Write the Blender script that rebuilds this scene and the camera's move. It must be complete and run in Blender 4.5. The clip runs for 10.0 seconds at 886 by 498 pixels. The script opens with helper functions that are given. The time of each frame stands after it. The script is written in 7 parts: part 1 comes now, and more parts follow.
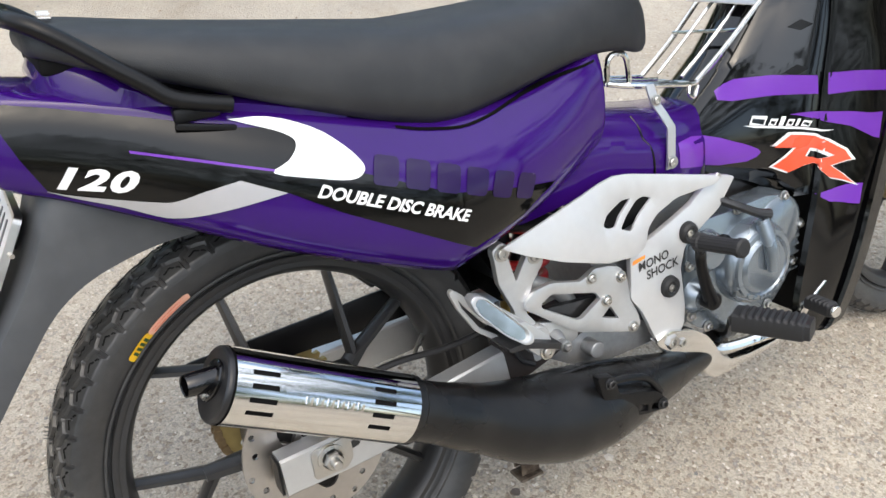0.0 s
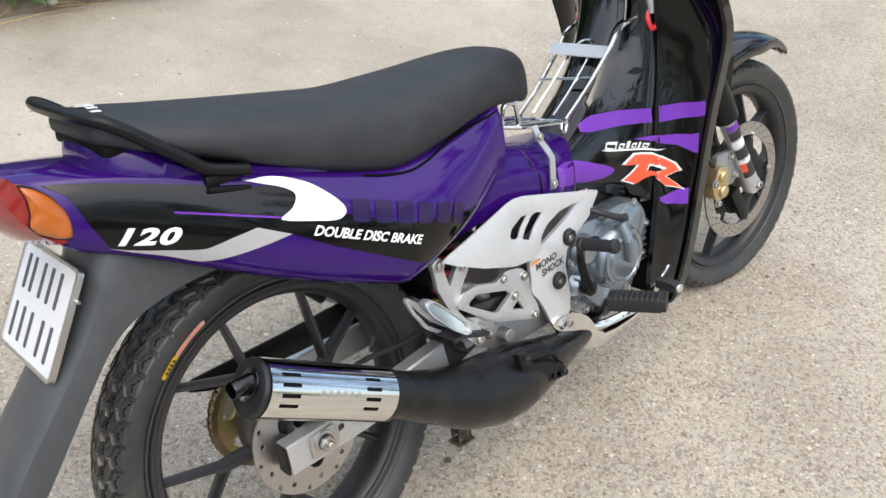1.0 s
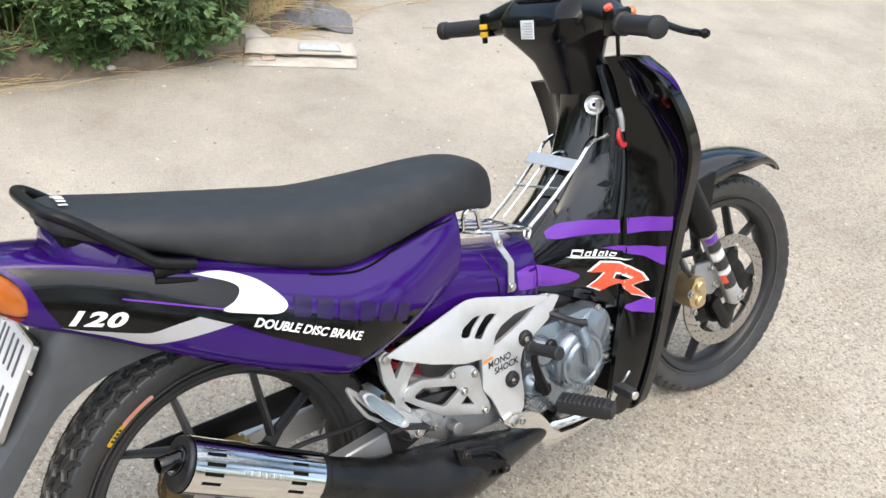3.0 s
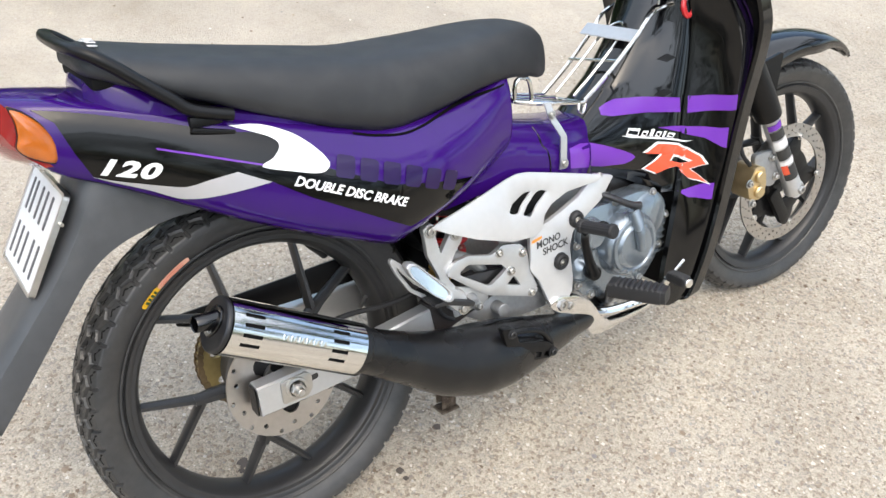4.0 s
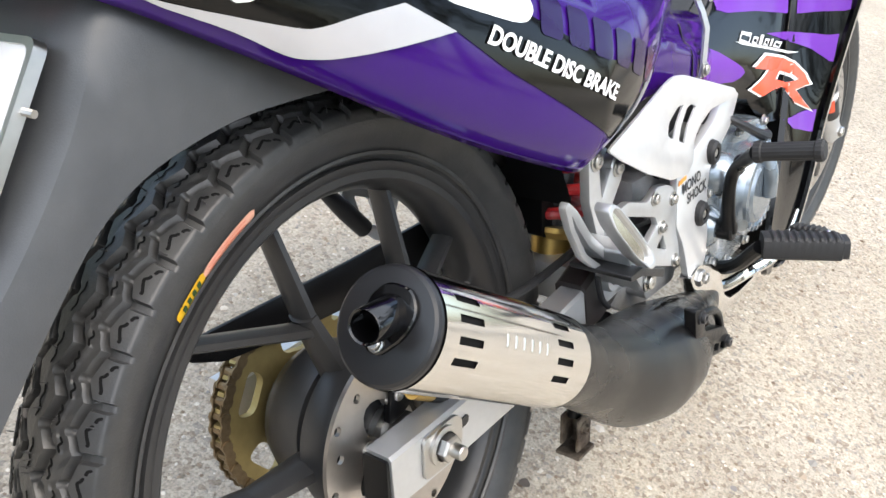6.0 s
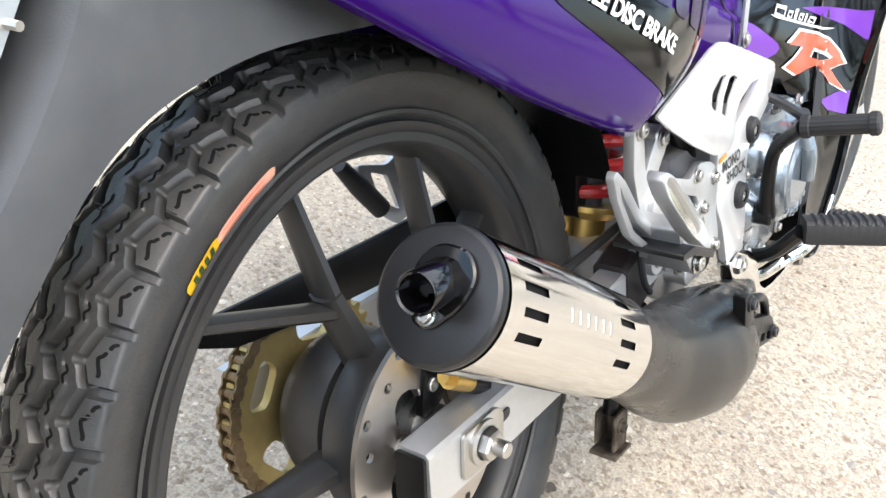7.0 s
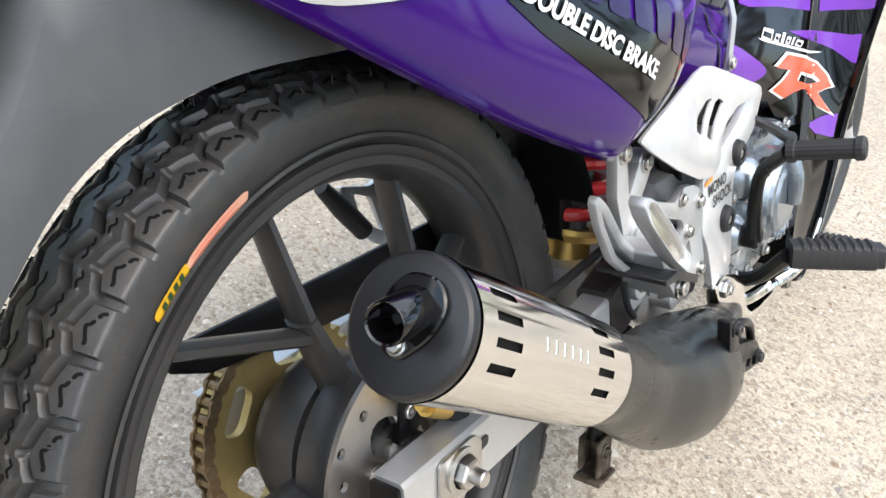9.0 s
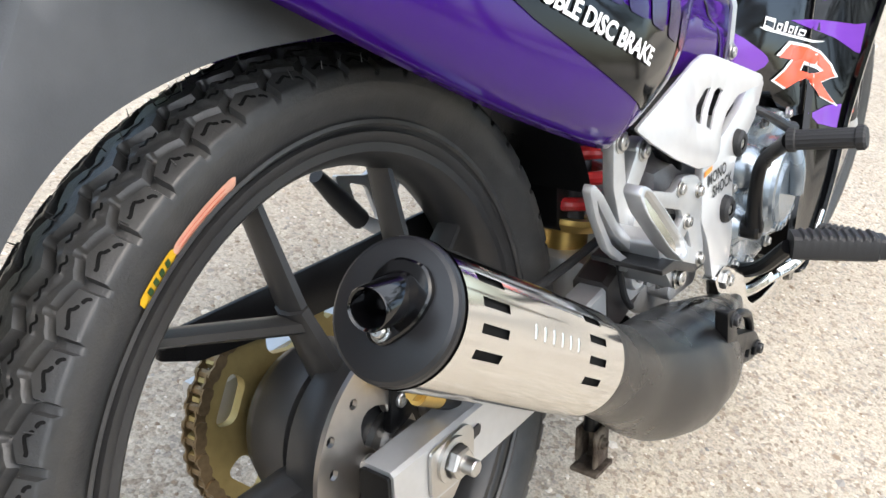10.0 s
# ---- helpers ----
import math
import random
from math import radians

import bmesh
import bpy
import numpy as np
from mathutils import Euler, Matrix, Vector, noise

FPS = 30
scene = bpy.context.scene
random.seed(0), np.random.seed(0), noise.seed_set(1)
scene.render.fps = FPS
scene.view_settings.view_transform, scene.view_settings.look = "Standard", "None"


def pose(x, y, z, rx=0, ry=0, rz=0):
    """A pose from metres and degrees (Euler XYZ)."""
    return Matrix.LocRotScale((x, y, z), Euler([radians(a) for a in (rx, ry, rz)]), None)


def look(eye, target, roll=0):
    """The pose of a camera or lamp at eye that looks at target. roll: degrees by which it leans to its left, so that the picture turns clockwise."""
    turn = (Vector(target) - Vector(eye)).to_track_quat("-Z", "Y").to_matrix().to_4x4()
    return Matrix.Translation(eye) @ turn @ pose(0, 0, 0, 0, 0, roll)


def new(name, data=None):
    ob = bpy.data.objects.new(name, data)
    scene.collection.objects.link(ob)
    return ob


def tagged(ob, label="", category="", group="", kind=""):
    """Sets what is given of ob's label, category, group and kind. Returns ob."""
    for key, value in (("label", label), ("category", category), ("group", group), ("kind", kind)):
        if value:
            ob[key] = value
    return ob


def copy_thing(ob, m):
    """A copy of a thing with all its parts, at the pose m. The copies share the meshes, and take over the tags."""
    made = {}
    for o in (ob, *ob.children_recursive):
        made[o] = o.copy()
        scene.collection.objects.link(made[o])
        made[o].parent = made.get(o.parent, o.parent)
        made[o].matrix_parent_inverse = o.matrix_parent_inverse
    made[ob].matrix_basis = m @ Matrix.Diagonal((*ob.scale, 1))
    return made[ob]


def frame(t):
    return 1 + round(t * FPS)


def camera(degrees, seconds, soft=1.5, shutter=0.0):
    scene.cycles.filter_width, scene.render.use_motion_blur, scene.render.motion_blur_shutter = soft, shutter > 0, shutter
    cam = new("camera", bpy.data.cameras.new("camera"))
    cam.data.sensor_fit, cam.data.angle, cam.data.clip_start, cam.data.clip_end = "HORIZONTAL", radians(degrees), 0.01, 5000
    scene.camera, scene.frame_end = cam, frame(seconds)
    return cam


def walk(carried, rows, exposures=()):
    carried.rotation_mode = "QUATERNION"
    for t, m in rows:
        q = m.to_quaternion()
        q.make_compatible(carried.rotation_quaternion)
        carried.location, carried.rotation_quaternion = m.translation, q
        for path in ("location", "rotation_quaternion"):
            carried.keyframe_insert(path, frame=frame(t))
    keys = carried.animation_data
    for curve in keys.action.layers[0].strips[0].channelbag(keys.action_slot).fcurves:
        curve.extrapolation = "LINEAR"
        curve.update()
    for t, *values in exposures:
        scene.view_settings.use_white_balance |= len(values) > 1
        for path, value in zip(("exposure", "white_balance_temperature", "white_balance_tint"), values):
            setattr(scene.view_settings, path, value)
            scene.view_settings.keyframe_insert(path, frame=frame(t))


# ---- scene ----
# The camera and its way round the parked motorbike
cam = camera(53.6, 10.0)
PATH = [
    (0, (-0.243, -0.611, 1.161), (0.605, 0.706, -0.082), 3.7),
    (0.5, (-0.377, -0.649, 1.204), (0.651, 0.544, -0.028), 6.6),
    (1, (-0.525, -0.683, 1.338), (0.649, 0.409, 0.142), 7.6),
    (1.5, (-0.496, -0.753, 1.467), (0.711, 0.358, 0.324), 8.6),
    (2, (-0.455, -0.803, 1.529), (0.716, 0.382, 0.424), 8.0),
    (2.2, (-0.446, -0.817, 1.545), (0.718, 0.401, 0.466), 7.7),
    (3.3, (-0.405, -0.83, 1.422), (0.64, 0.438, 0.281), 8.8),
    (3.5, (-0.412, -0.833, 1.395), (0.594, 0.425, 0.209), 8.9),
    (4, (-0.41, -0.81, 1.346), (0.582, 0.395, 0.095), 8.9),
    (4.5, (-0.361, -0.687, 1.234), (0.668, 0.492, -0.011), 9.8),
    (5, (-0.424, -0.497, 1.063), (0.756, 0.609, -0.114), 12.6),
    (5.5, (-0.47, -0.314, 0.925), (0.915, 0.63, -0.165), 14.4),
    (5.7, (-0.478, -0.269, 0.88), (0.951, 0.618, -0.203), 15.1),
    (6.8, (-0.436, -0.18, 0.765), (1.047, 0.659, -0.283), 15.6),
    (7, (-0.442, -0.173, 0.754), (1.044, 0.672, -0.285), 15.7),
    (7.5, (-0.439, -0.166, 0.752), (1.059, 0.687, -0.263), 16.2),
    (8, (-0.43, -0.167, 0.755), (1.08, 0.687, -0.241), 16.3),
    (8.5, (-0.424, -0.171, 0.759), (1.089, 0.679, -0.235), 16.1),
    (9, (-0.427, -0.176, 0.758), (1.077, 0.678, -0.247), 16.1),
    (9.5, (-0.426, -0.18, 0.755), (1.072, 0.677, -0.256), 16.1),
    (10, (-0.418, -0.185, 0.755), (1.071, 0.675, -0.266), 16.0),
]
EXPOSURE = ((0, 1.06), (1, 0.99), (1.5, 0.82), (2, 1.1), (2.2, 1.1), (3.5, 1.19), (4.5, 1.36), (5, 1.46), (5.5, 1.49), (7, 1.79), (8, 1.84), (8.5, 1.6), (9, 1.56), (10, 1.56))
walk(cam, [(t, look(eye, target, roll)) for t, eye, target, roll in PATH], [(t, e, 6550, 5) for t, e in EXPOSURE])


# ---- world and sun: bright open shade, thin overcast ----
world = bpy.data.worlds.new("sky")
scene.world = world
world.use_nodes = True
wn = world.node_tree.nodes
sky = wn.new("ShaderNodeTexSky")
sky.sky_type = "NISHITA"
sky.sun_disc = False
sky.sun_elevation, sky.sun_rotation = radians(65), radians(200)
sky.air_density, sky.dust_density, sky.ozone_density = 1.0, 3.2, 0.8
wn["Background"].inputs["Strength"].default_value = 0.15
world.node_tree.links.new(sky.outputs[0], wn["Background"].inputs["Color"])
sun_data = bpy.data.lights.new("sun", "SUN")
sun_data.energy, sun_data.angle, sun_data.color = 1.3, radians(140), (1.0, 0.94, 0.86)
sun = new("sun", sun_data)
sun.matrix_world = look((-1.2, -0.8, 6), (0, 0, 0))

# ---- materials ----
def material(name, colour, rough=0.5, metal=0.0, vary=0.12, grain=60.0, bump=0.0, bump_scale=300.0, coat=0.0, rough_vary=0.1, dust=None, dust_amount=0.0, random_tone=0.0, spec=0.5):
    """A procedural surface: base colour varied at two scales, roughness breakup, fine relief and optional dust."""
    m = bpy.data.materials.new(name)
    m.use_nodes = True
    n, l = m.node_tree.nodes, m.node_tree.links
    b = n["Principled BSDF"]
    co = n.new("ShaderNodeTexCoord")
    big = n.new("ShaderNodeTexNoise")
    big.inputs["Scale"].default_value, big.inputs["Detail"].default_value = grain * 0.12, 4
    small = n.new("ShaderNodeTexNoise")
    small.inputs["Scale"].default_value, small.inputs["Detail"].default_value = grain, 6
    l.new(co.outputs["Object"], big.inputs["Vector"])
    l.new(co.outputs["Object"], small.inputs["Vector"])
    mix = n.new("ShaderNodeMath")
    mix.operation = "ADD"
    l.new(big.outputs["Fac"], mix.inputs[0])
    l.new(small.outputs["Fac"], mix.inputs[1])
    ramp = n.new("ShaderNodeMapRange")
    ramp.inputs["From Min"].default_value, ramp.inputs["From Max"].default_value = 0.6, 1.4
    ramp.inputs["To Min"].default_value, ramp.inputs["To Max"].default_value = 1 - vary, 1 + vary
    l.new(mix.outputs[0], ramp.inputs["Value"])
    value = ramp.outputs[0]
    if random_tone:
        info = n.new("ShaderNodeObjectInfo")
        tone = n.new("ShaderNodeMapRange")
        tone.inputs["To Min"].default_value, tone.inputs["To Max"].default_value = 1 - random_tone, 1 + random_tone
        l.new(info.outputs["Random"], tone.inputs["Value"])
        mul = n.new("ShaderNodeMath")
        mul.operation = "MULTIPLY"
        l.new(value, mul.inputs[0])
        l.new(tone.outputs[0], mul.inputs[1])
        value = mul.outputs[0]
    hue = n.new("ShaderNodeHueSaturation")
    hue.inputs["Color"].default_value = (*colour, 1)
    l.new(value, hue.inputs["Value"])
    out = hue.outputs[0]
    if dust:
        dn = n.new("ShaderNodeTexNoise")
        dn.inputs["Scale"].default_value, dn.inputs["Detail"].default_value = grain * 0.3, 8
        l.new(co.outputs["Object"], dn.inputs["Vector"])
        dr = n.new("ShaderNodeMapRange")
        dr.inputs["From Min"].default_value, dr.inputs["From Max"].default_value = 0.45, 0.75
        dr.inputs["To Max"].default_value = dust_amount
        l.new(dn.outputs["Fac"], dr.inputs["Value"])
        dm = n.new("ShaderNodeMix")
        dm.data_type = "RGBA"
        dm.inputs[7].default_value = (*dust, 1)
        l.new(dr.outputs[0], dm.inputs[0])
        l.new(out, dm.inputs[6])
        out = dm.outputs[2]
    l.new(out, b.inputs["Base Color"])
    rr = n.new("ShaderNodeMapRange")
    rr.inputs["From Min"].default_value, rr.inputs["From Max"].default_value = 0.3, 0.7
    rr.inputs["To Min"].default_value, rr.inputs["To Max"].default_value = max(0.02, rough - rough_vary * 0.5), min(1, rough + rough_vary)
    l.new(big.outputs["Fac"], rr.inputs["Value"])
    l.new(rr.outputs[0], b.inputs["Roughness"])
    b.inputs["Metallic"].default_value = metal
    b.inputs["Coat Weight"].default_value = coat
    b.inputs["Specular IOR Level"].default_value = spec
    b.inputs["Coat Roughness"].default_value = 0.03
    if bump:
        bn = n.new("ShaderNodeTexNoise")
        bn.inputs["Scale"].default_value, bn.inputs["Detail"].default_value = bump_scale, 5
        l.new(co.outputs["Object"], bn.inputs["Vector"])
        bp = n.new("ShaderNodeBump")
        bp.inputs["Strength"].default_value, bp.inputs["Distance"].default_value = bump, 0.002
        l.new(bn.outputs["Fac"], bp.inputs["Height"])
        l.new(bp.outputs[0], b.inputs["Normal"])
    return m


DUST = (0.42, 0.36, 0.28)
PURPLE = material("purple_paint", (0.029, 0.0042, 0.122), 0.07, 0.0, 0.06, 30, rough_vary=0.05, spec=0.38)
VIOLET = material("violet_sticker", (0.15, 0.034, 0.38), 0.14, 0.0, 0.06, 40)
BLACK_GLOSS = material("gloss_black_paint", (0.0025, 0.0025, 0.003), 0.06, 0.0, 0.1, 30, rough_vary=0.04, spec=0.62)
BLACK_STICKER = material("black_sticker", (0.002, 0.002, 0.002), 0.08, 0.0, 0.15, 80, rough_vary=0.04, spec=0.4)
SILVER_STICKER = material("silver_sticker", (0.50, 0.50, 0.52), 0.35, 0.4, 0.05, 50)
WHITE_STICKER = material("white_sticker", (0.80, 0.80, 0.80), 0.35, 0.0, 0.04, 50, coat=0.5)
RED_STICKER = material("red_sticker", (0.75, 0.09, 0.035), 0.3, 0.0, 0.05, 50, coat=0.5)
ORANGE_STICKER = material("orange_sticker", (0.85, 0.30, 0.05), 0.35, 0.0, 0.06, 50)
GHOST_STICKER = material("dark_violet_sticker", (0.016, 0.006, 0.052), 0.2, 0.0, 0.1, 60, spec=0.4)
VINYL = material("seat_vinyl", (0.015, 0.0165, 0.019), 0.52, 0.0, 0.12, 90, bump=0.25, bump_scale=900, dust=(0.10, 0.10, 0.10), dust_amount=0.12)
RUBBER = material("tyre_rubber", (0.034, 0.0345, 0.0355), 0.33, 0.0, 0.26, 90, bump=0.16, bump_scale=500, dust=(0.12, 0.112, 0.10), dust_amount=0.22)
RUBBER_CLEAN = material("soft_rubber", (0.012, 0.012, 0.013), 0.55, 0.0, 0.15, 100, bump=0.15, bump_scale=500)
PLASTIC_GREY = material("dark_grey_plastic", (0.054, 0.057, 0.062), 0.36, 0.0, 0.1, 60, bump=0.12, bump_scale=900, dust=(0.16, 0.16, 0.16), dust_amount=0.15)
CAP_BLACK = material("satin_black_enamel", (0.012, 0.012, 0.0135), 0.34, 0.0, 0.12, 60, bump=0.04, bump_scale=400)
BAR_BLACK = material("glossy_black_plastic", (0.002, 0.002, 0.0023), 0.16, 0.0, 0.12, 60, spec=0.34)
PLASTIC_BLACK = material("black_plastic", (0.0045, 0.0045, 0.005), 0.30, 0.0, 0.12, 60, bump=0.1, bump_scale=700, spec=0.28)
WHEEL_BLACK = material("matt_black_alloy", (0.023, 0.023, 0.024), 0.36, 0.1, 0.12, 70, bump=0.08, bump_scale=700, dust=(0.08, 0.075, 0.07), dust_amount=0.09)
EXHAUST_BLACK = material("heat_black_steel", (0.007, 0.007, 0.0075), 0.27, 0.2, 0.2, 90, bump=0.12, bump_scale=800, dust=(0.08, 0.07, 0.06), dust_amount=0.1)
CHROME = material("chrome", (0.78, 0.77, 0.75), 0.08, 1.0, 0.03, 40, rough_vary=0.05)
STEEL = material("brushed_steel", (0.55, 0.54, 0.52), 0.30, 1.0, 0.08, 120, bump=0.05, bump_scale=900)
DISC_STEEL = material("disc_steel", (0.50, 0.47, 0.44), 0.33, 1.0, 0.10, 90, bump=0.05, bump_scale=900)
SILVER_PAINT = material("silver_paint", (0.60, 0.605, 0.61), 0.32, 0.40, 0.05, 60, coat=0.4)
ALLOY = material("satin_alloy", (0.60, 0.61, 0.62), 0.38, 0.75, 0.06, 90, bump=0.05, bump_scale=700)
GAP_BLACK = material("painted_gap_black", (0.002, 0.002, 0.002), 0.8, 0.0, 0.1, 40, spec=0.1)
ENGINE_ALLOY = material("blue_grey_engine_paint", (0.24, 0.28, 0.32), 0.20, 0.7, 0.08, 80, bump=0.08, bump_scale=400, coat=0.4)
CAST_ALLOY = material("cast_alloy", (0.36, 0.37, 0.38), 0.45, 0.7, 0.15, 120, bump=0.3, bump_scale=500, dust=DUST, dust_amount=0.2)
DARK_STEEL = material("dark_steel", (0.06, 0.06, 0.062), 0.4, 0.8, 0.2, 120, bump=0.1, bump_scale=600)
RUST = material("rusty_steel", (0.065, 0.046, 0.034), 0.75, 0.4, 0.4, 150, bump=0.5, bump_scale=400, dust=DUST, dust_amount=0.5)
GOLD = material("gold_anodised", (0.62, 0.42, 0.13), 0.3, 0.9, 0.08, 90)
BRASS_DULL = material("dull_brass_plate", (0.36, 0.29, 0.13), 0.42, 0.8, 0.15, 110, bump=0.1, bump_scale=500)
CHAIN_STEEL = material("oily_chain_steel", (0.20, 0.15, 0.09), 0.4, 0.85, 0.3, 200, bump=0.2, bump_scale=500)
SPRING_RED = material("red_spring_paint", (0.55, 0.025, 0.03), 0.3, 0.0, 0.08, 70, coat=0.5)
LENS_RED = material("red_lens", (0.24, 0.010, 0.010), 0.12, 0.0, 0.1, 50, coat=1.0)
LENS_ORANGE = material("orange_amber_lens", (0.42, 0.105, 0.008), 0.12, 0.0, 0.2, 50, coat=1.0)
LENS_AMBER = material("amber_lens", (0.52, 0.13, 0.006), 0.12, 0.0, 0.12, 50, coat=1.0)
PLATE_WHITE = material("number_plate_white", (0.72, 0.73, 0.74), 0.4, 0.0, 0.05, 40, dust=DUST, dust_amount=0.1)
LETTER_BLACK = material("plate_black", (0.03, 0.03, 0.03), 0.5, 0.0, 0.1, 50)
YELLOW = material("yellow_label", (0.80, 0.48, 0.02), 0.45, 0.0, 0.08, 60)
SALMON = material("salmon_label", (0.80, 0.43, 0.31), 0.5, 0.0, 0.08, 60)
GREEN_INK = material("dark_green_ink", (0.03, 0.07, 0.02), 0.5, 0.0, 0.05, 60)
METER_INK = material("faded_meter_ink", (0.16, 0.13, 0.20), 0.3, 0.0, 0.2, 60)
METER_REFLECTION = material("painted_reddish_reflection", (0.34, 0.15, 0.18), 0.3, 0.0, 0.2, 60)
GLASS_DARK = material("meter_lens", (0.22, 0.23, 0.29), 0.06, 0.0, 0.1, 40, coat=1.0)
PLATE_INK = material("faded_plate_ink", (0.075, 0.078, 0.085), 0.5, 0.0, 0.2, 60)
PIVOT_DARK = material("dark_brown_plastic", (0.022, 0.018, 0.017), 0.4, 0.0, 0.2, 50, bump=0.1, bump_scale=500)
MATT_BLACK = material("matt_black_plastic", (0.004, 0.004, 0.0042), 0.7, 0.0, 0.15, 60, spec=0.15)
BRASS_PALE = material("pale_brass_alloy", (0.60, 0.47, 0.27), 0.32, 0.85, 0.12, 60, bump=0.06, bump_scale=500)
SHIELD_BLACK = material("leg_shield_black", (0.0015, 0.0015, 0.0018), 0.07, 0.0, 0.1, 30, rough_vary=0.05, spec=0.42)

# ---- mesh helpers ----
def part(name, bm, mat, parent, label="", smooth=35):
    """Link a bmesh as one mesh object under a thing or a part."""
    bmesh.ops.recalc_face_normals(bm, faces=bm.faces)
    me = bpy.data.meshes.new(name)
    bm.to_mesh(me)
    bm.free()
    me.materials.append(mat)
    if smooth:
        me.shade_smooth()
        me.set_sharp_from_angle(angle=radians(smooth))
    ob = new(name, me)
    if parent is not None:
        ob.parent = parent
    if label:
        ob["label"] = label
    return ob


def spline(points, n):
    """Catmull-Rom through the points, n steps a span."""
    p = [np.array(q, float) for q in points]
    p = [2 * p[0] - p[1]] + p + [2 * p[-1] - p[-2]]
    out = []
    for i in range(1, len(p) - 2):
        for k in range(n):
            t = k / n
            a, b, c, d = p[i - 1], p[i], p[i + 1], p[i + 2]
            out.append(0.5 * (2 * b + (c - a) * t + (2 * a - 5 * b + 4 * c - d) * t * t + (3 * b - a - 3 * c + d) * t**3))
    out.append(p[-2])
    return out


def loft(rings, closed=True, caps=True, bm=None):
    """Skin rings of equal length."""
    bm = bm or bmesh.new()
    rows = [[bm.verts.new(tuple(v)) for v in ring] for ring in rings]
    n = len(rows[0])
    for a, b in zip(rows, rows[1:]):
        for i in range(n if closed else n - 1):
            j = (i + 1) % n
            bm.faces.new((a[i], a[j], b[j], b[i]))
    if caps and closed:
        bm.faces.new(rows[0][::-1])
        bm.faces.new(rows[-1])
    return bm


def frames_along(path):
    """A steady side and up for each point of a path."""
    path = [Vector(p) for p in path]
    up = Vector((0, 0, 1))
    out = []
    for i, p in enumerate(path):
        d = (path[min(i + 1, len(path) - 1)] - path[max(i - 1, 0)]).normalized()
        if not out and abs(d.z) > 0.95:
            up = Vector((1, 0, 0))
        side = d.cross(up)
        if side.length < 1e-4:
            side = d.cross(Vector((1, 0, 0)))
        side.normalize()
        up = side.cross(d).normalized()
        out.append((p, side, up))
    return out


def tube(points, radius, seg=10, n=6, bm=None, smooth=True, squash=1.0):
    """A round bar along points; radius may be a list, one for each point."""
    path = spline(points, n) if smooth and len(points) > 2 else [np.array(p, float) for p in points]
    rad = [radius] * len(points) if not isinstance(radius, (list, tuple)) else list(radius)
    rr = np.interp(np.linspace(0, 1, len(path)), np.linspace(0, 1, len(rad)), rad)
    rings = []
    for (p, s, u), r in zip(frames_along(path), rr):
        rings.append([p + (s * math.cos(a) + u * math.sin(a) * squash) * r for a in np.linspace(0, 2 * math.pi, seg, endpoint=False)])
    return loft(rings, bm=bm)


def lathe(profile, centre, axis=(0, 1, 0), seg=48, bm=None, closed_profile=False):
    """Turn (radius, offset along the axis) round the axis through centre."""
    bm = bm or bmesh.new()
    ax = Vector(axis).normalized()
    u = ax.orthogonal().normalized()
    if abs(ax.y) > 0.9:
        u = Vector((1, 0, 0)) - ax * ax.x
        u.normalize()
    v = ax.cross(u)
    c = Vector(centre)
    rows = []
    for k in range(seg):
        a = 2 * math.pi * k / seg
        d = u * math.cos(a) + v * math.sin(a)
        rows.append([bm.verts.new(c + d * r + ax * o) for r, o in profile])
    m = len(profile)
    for k in range(seg):
        a, b = rows[k], rows[(k + 1) % seg]
        for i in range(m if closed_profile else m - 1):
            j = (i + 1) % m
            if (a[i].co - b[i].co).length < 1e-7 and (a[j].co - b[j].co).length < 1e-7:
                continue
            bm.faces.new((a[i], a[j], b[j], b[i]))
    bmesh.ops.remove_doubles(bm, verts=bm.verts, dist=1e-6)
    return bm


def disc_solid(centre, axis, r, half, seg=24, bevel=0.001, bm=None):
    """A short solid cylinder with rounded rims."""
    b = min(bevel, half * 0.8, r * 0.5)
    return lathe([(0, -half), (r - b, -half), (r, -half + b), (r, half - b), (r - b, half), (0, half)], centre, axis, seg, bm)


def slab(outline, y0, y1, holes=(), bevel=0.0, axes="xz", bm=None):
    """An outline in the x-z plane (or another) with holes, given thickness from y0 to y1."""
    own = bmesh.new()
    loops = [outline, *holes]
    edges = []
    for loop in loops:
        vs = [own.verts.new((a, 0, b)) for a, b in loop]
        edges += [own.edges.new((vs[i], vs[(i + 1) % len(vs)])) for i in range(len(vs))]
    bmesh.ops.triangle_fill(own, edges=edges, use_beauty=True)
    for f in own.faces[:]:
        f.normal_update()
    res = bmesh.ops.extrude_face_region(own, geom=own.faces[:])
    moved = {g for g in res["geom"] if isinstance(g, bmesh.types.BMVert)}
    for v in own.verts:
        v.co.y = y1 if v in moved else y0
    bmesh.ops.recalc_face_normals(own, faces=own.faces)
    if bevel:
        sharp = [e for e in own.edges if e.is_manifold and e.calc_face_angle(0) > 0.8]
        bmesh.ops.bevel(own, geom=sharp, offset=bevel, segments=2, profile=0.5, affect="EDGES", clamp_overlap=True)
    if axes == "yz":
        for v in own.verts:
            v.co = Vector((v.co.y, v.co.x, v.co.z))
    if axes == "xy":
        for v in own.verts:
            v.co = Vector((v.co.x, v.co.z, v.co.y))
    if bm is None:
        return own
    me = bpy.data.meshes.new("join")
    own.to_mesh(me)
    own.free()
    bm.from_mesh(me)
    bpy.data.meshes.remove(me)
    return bm


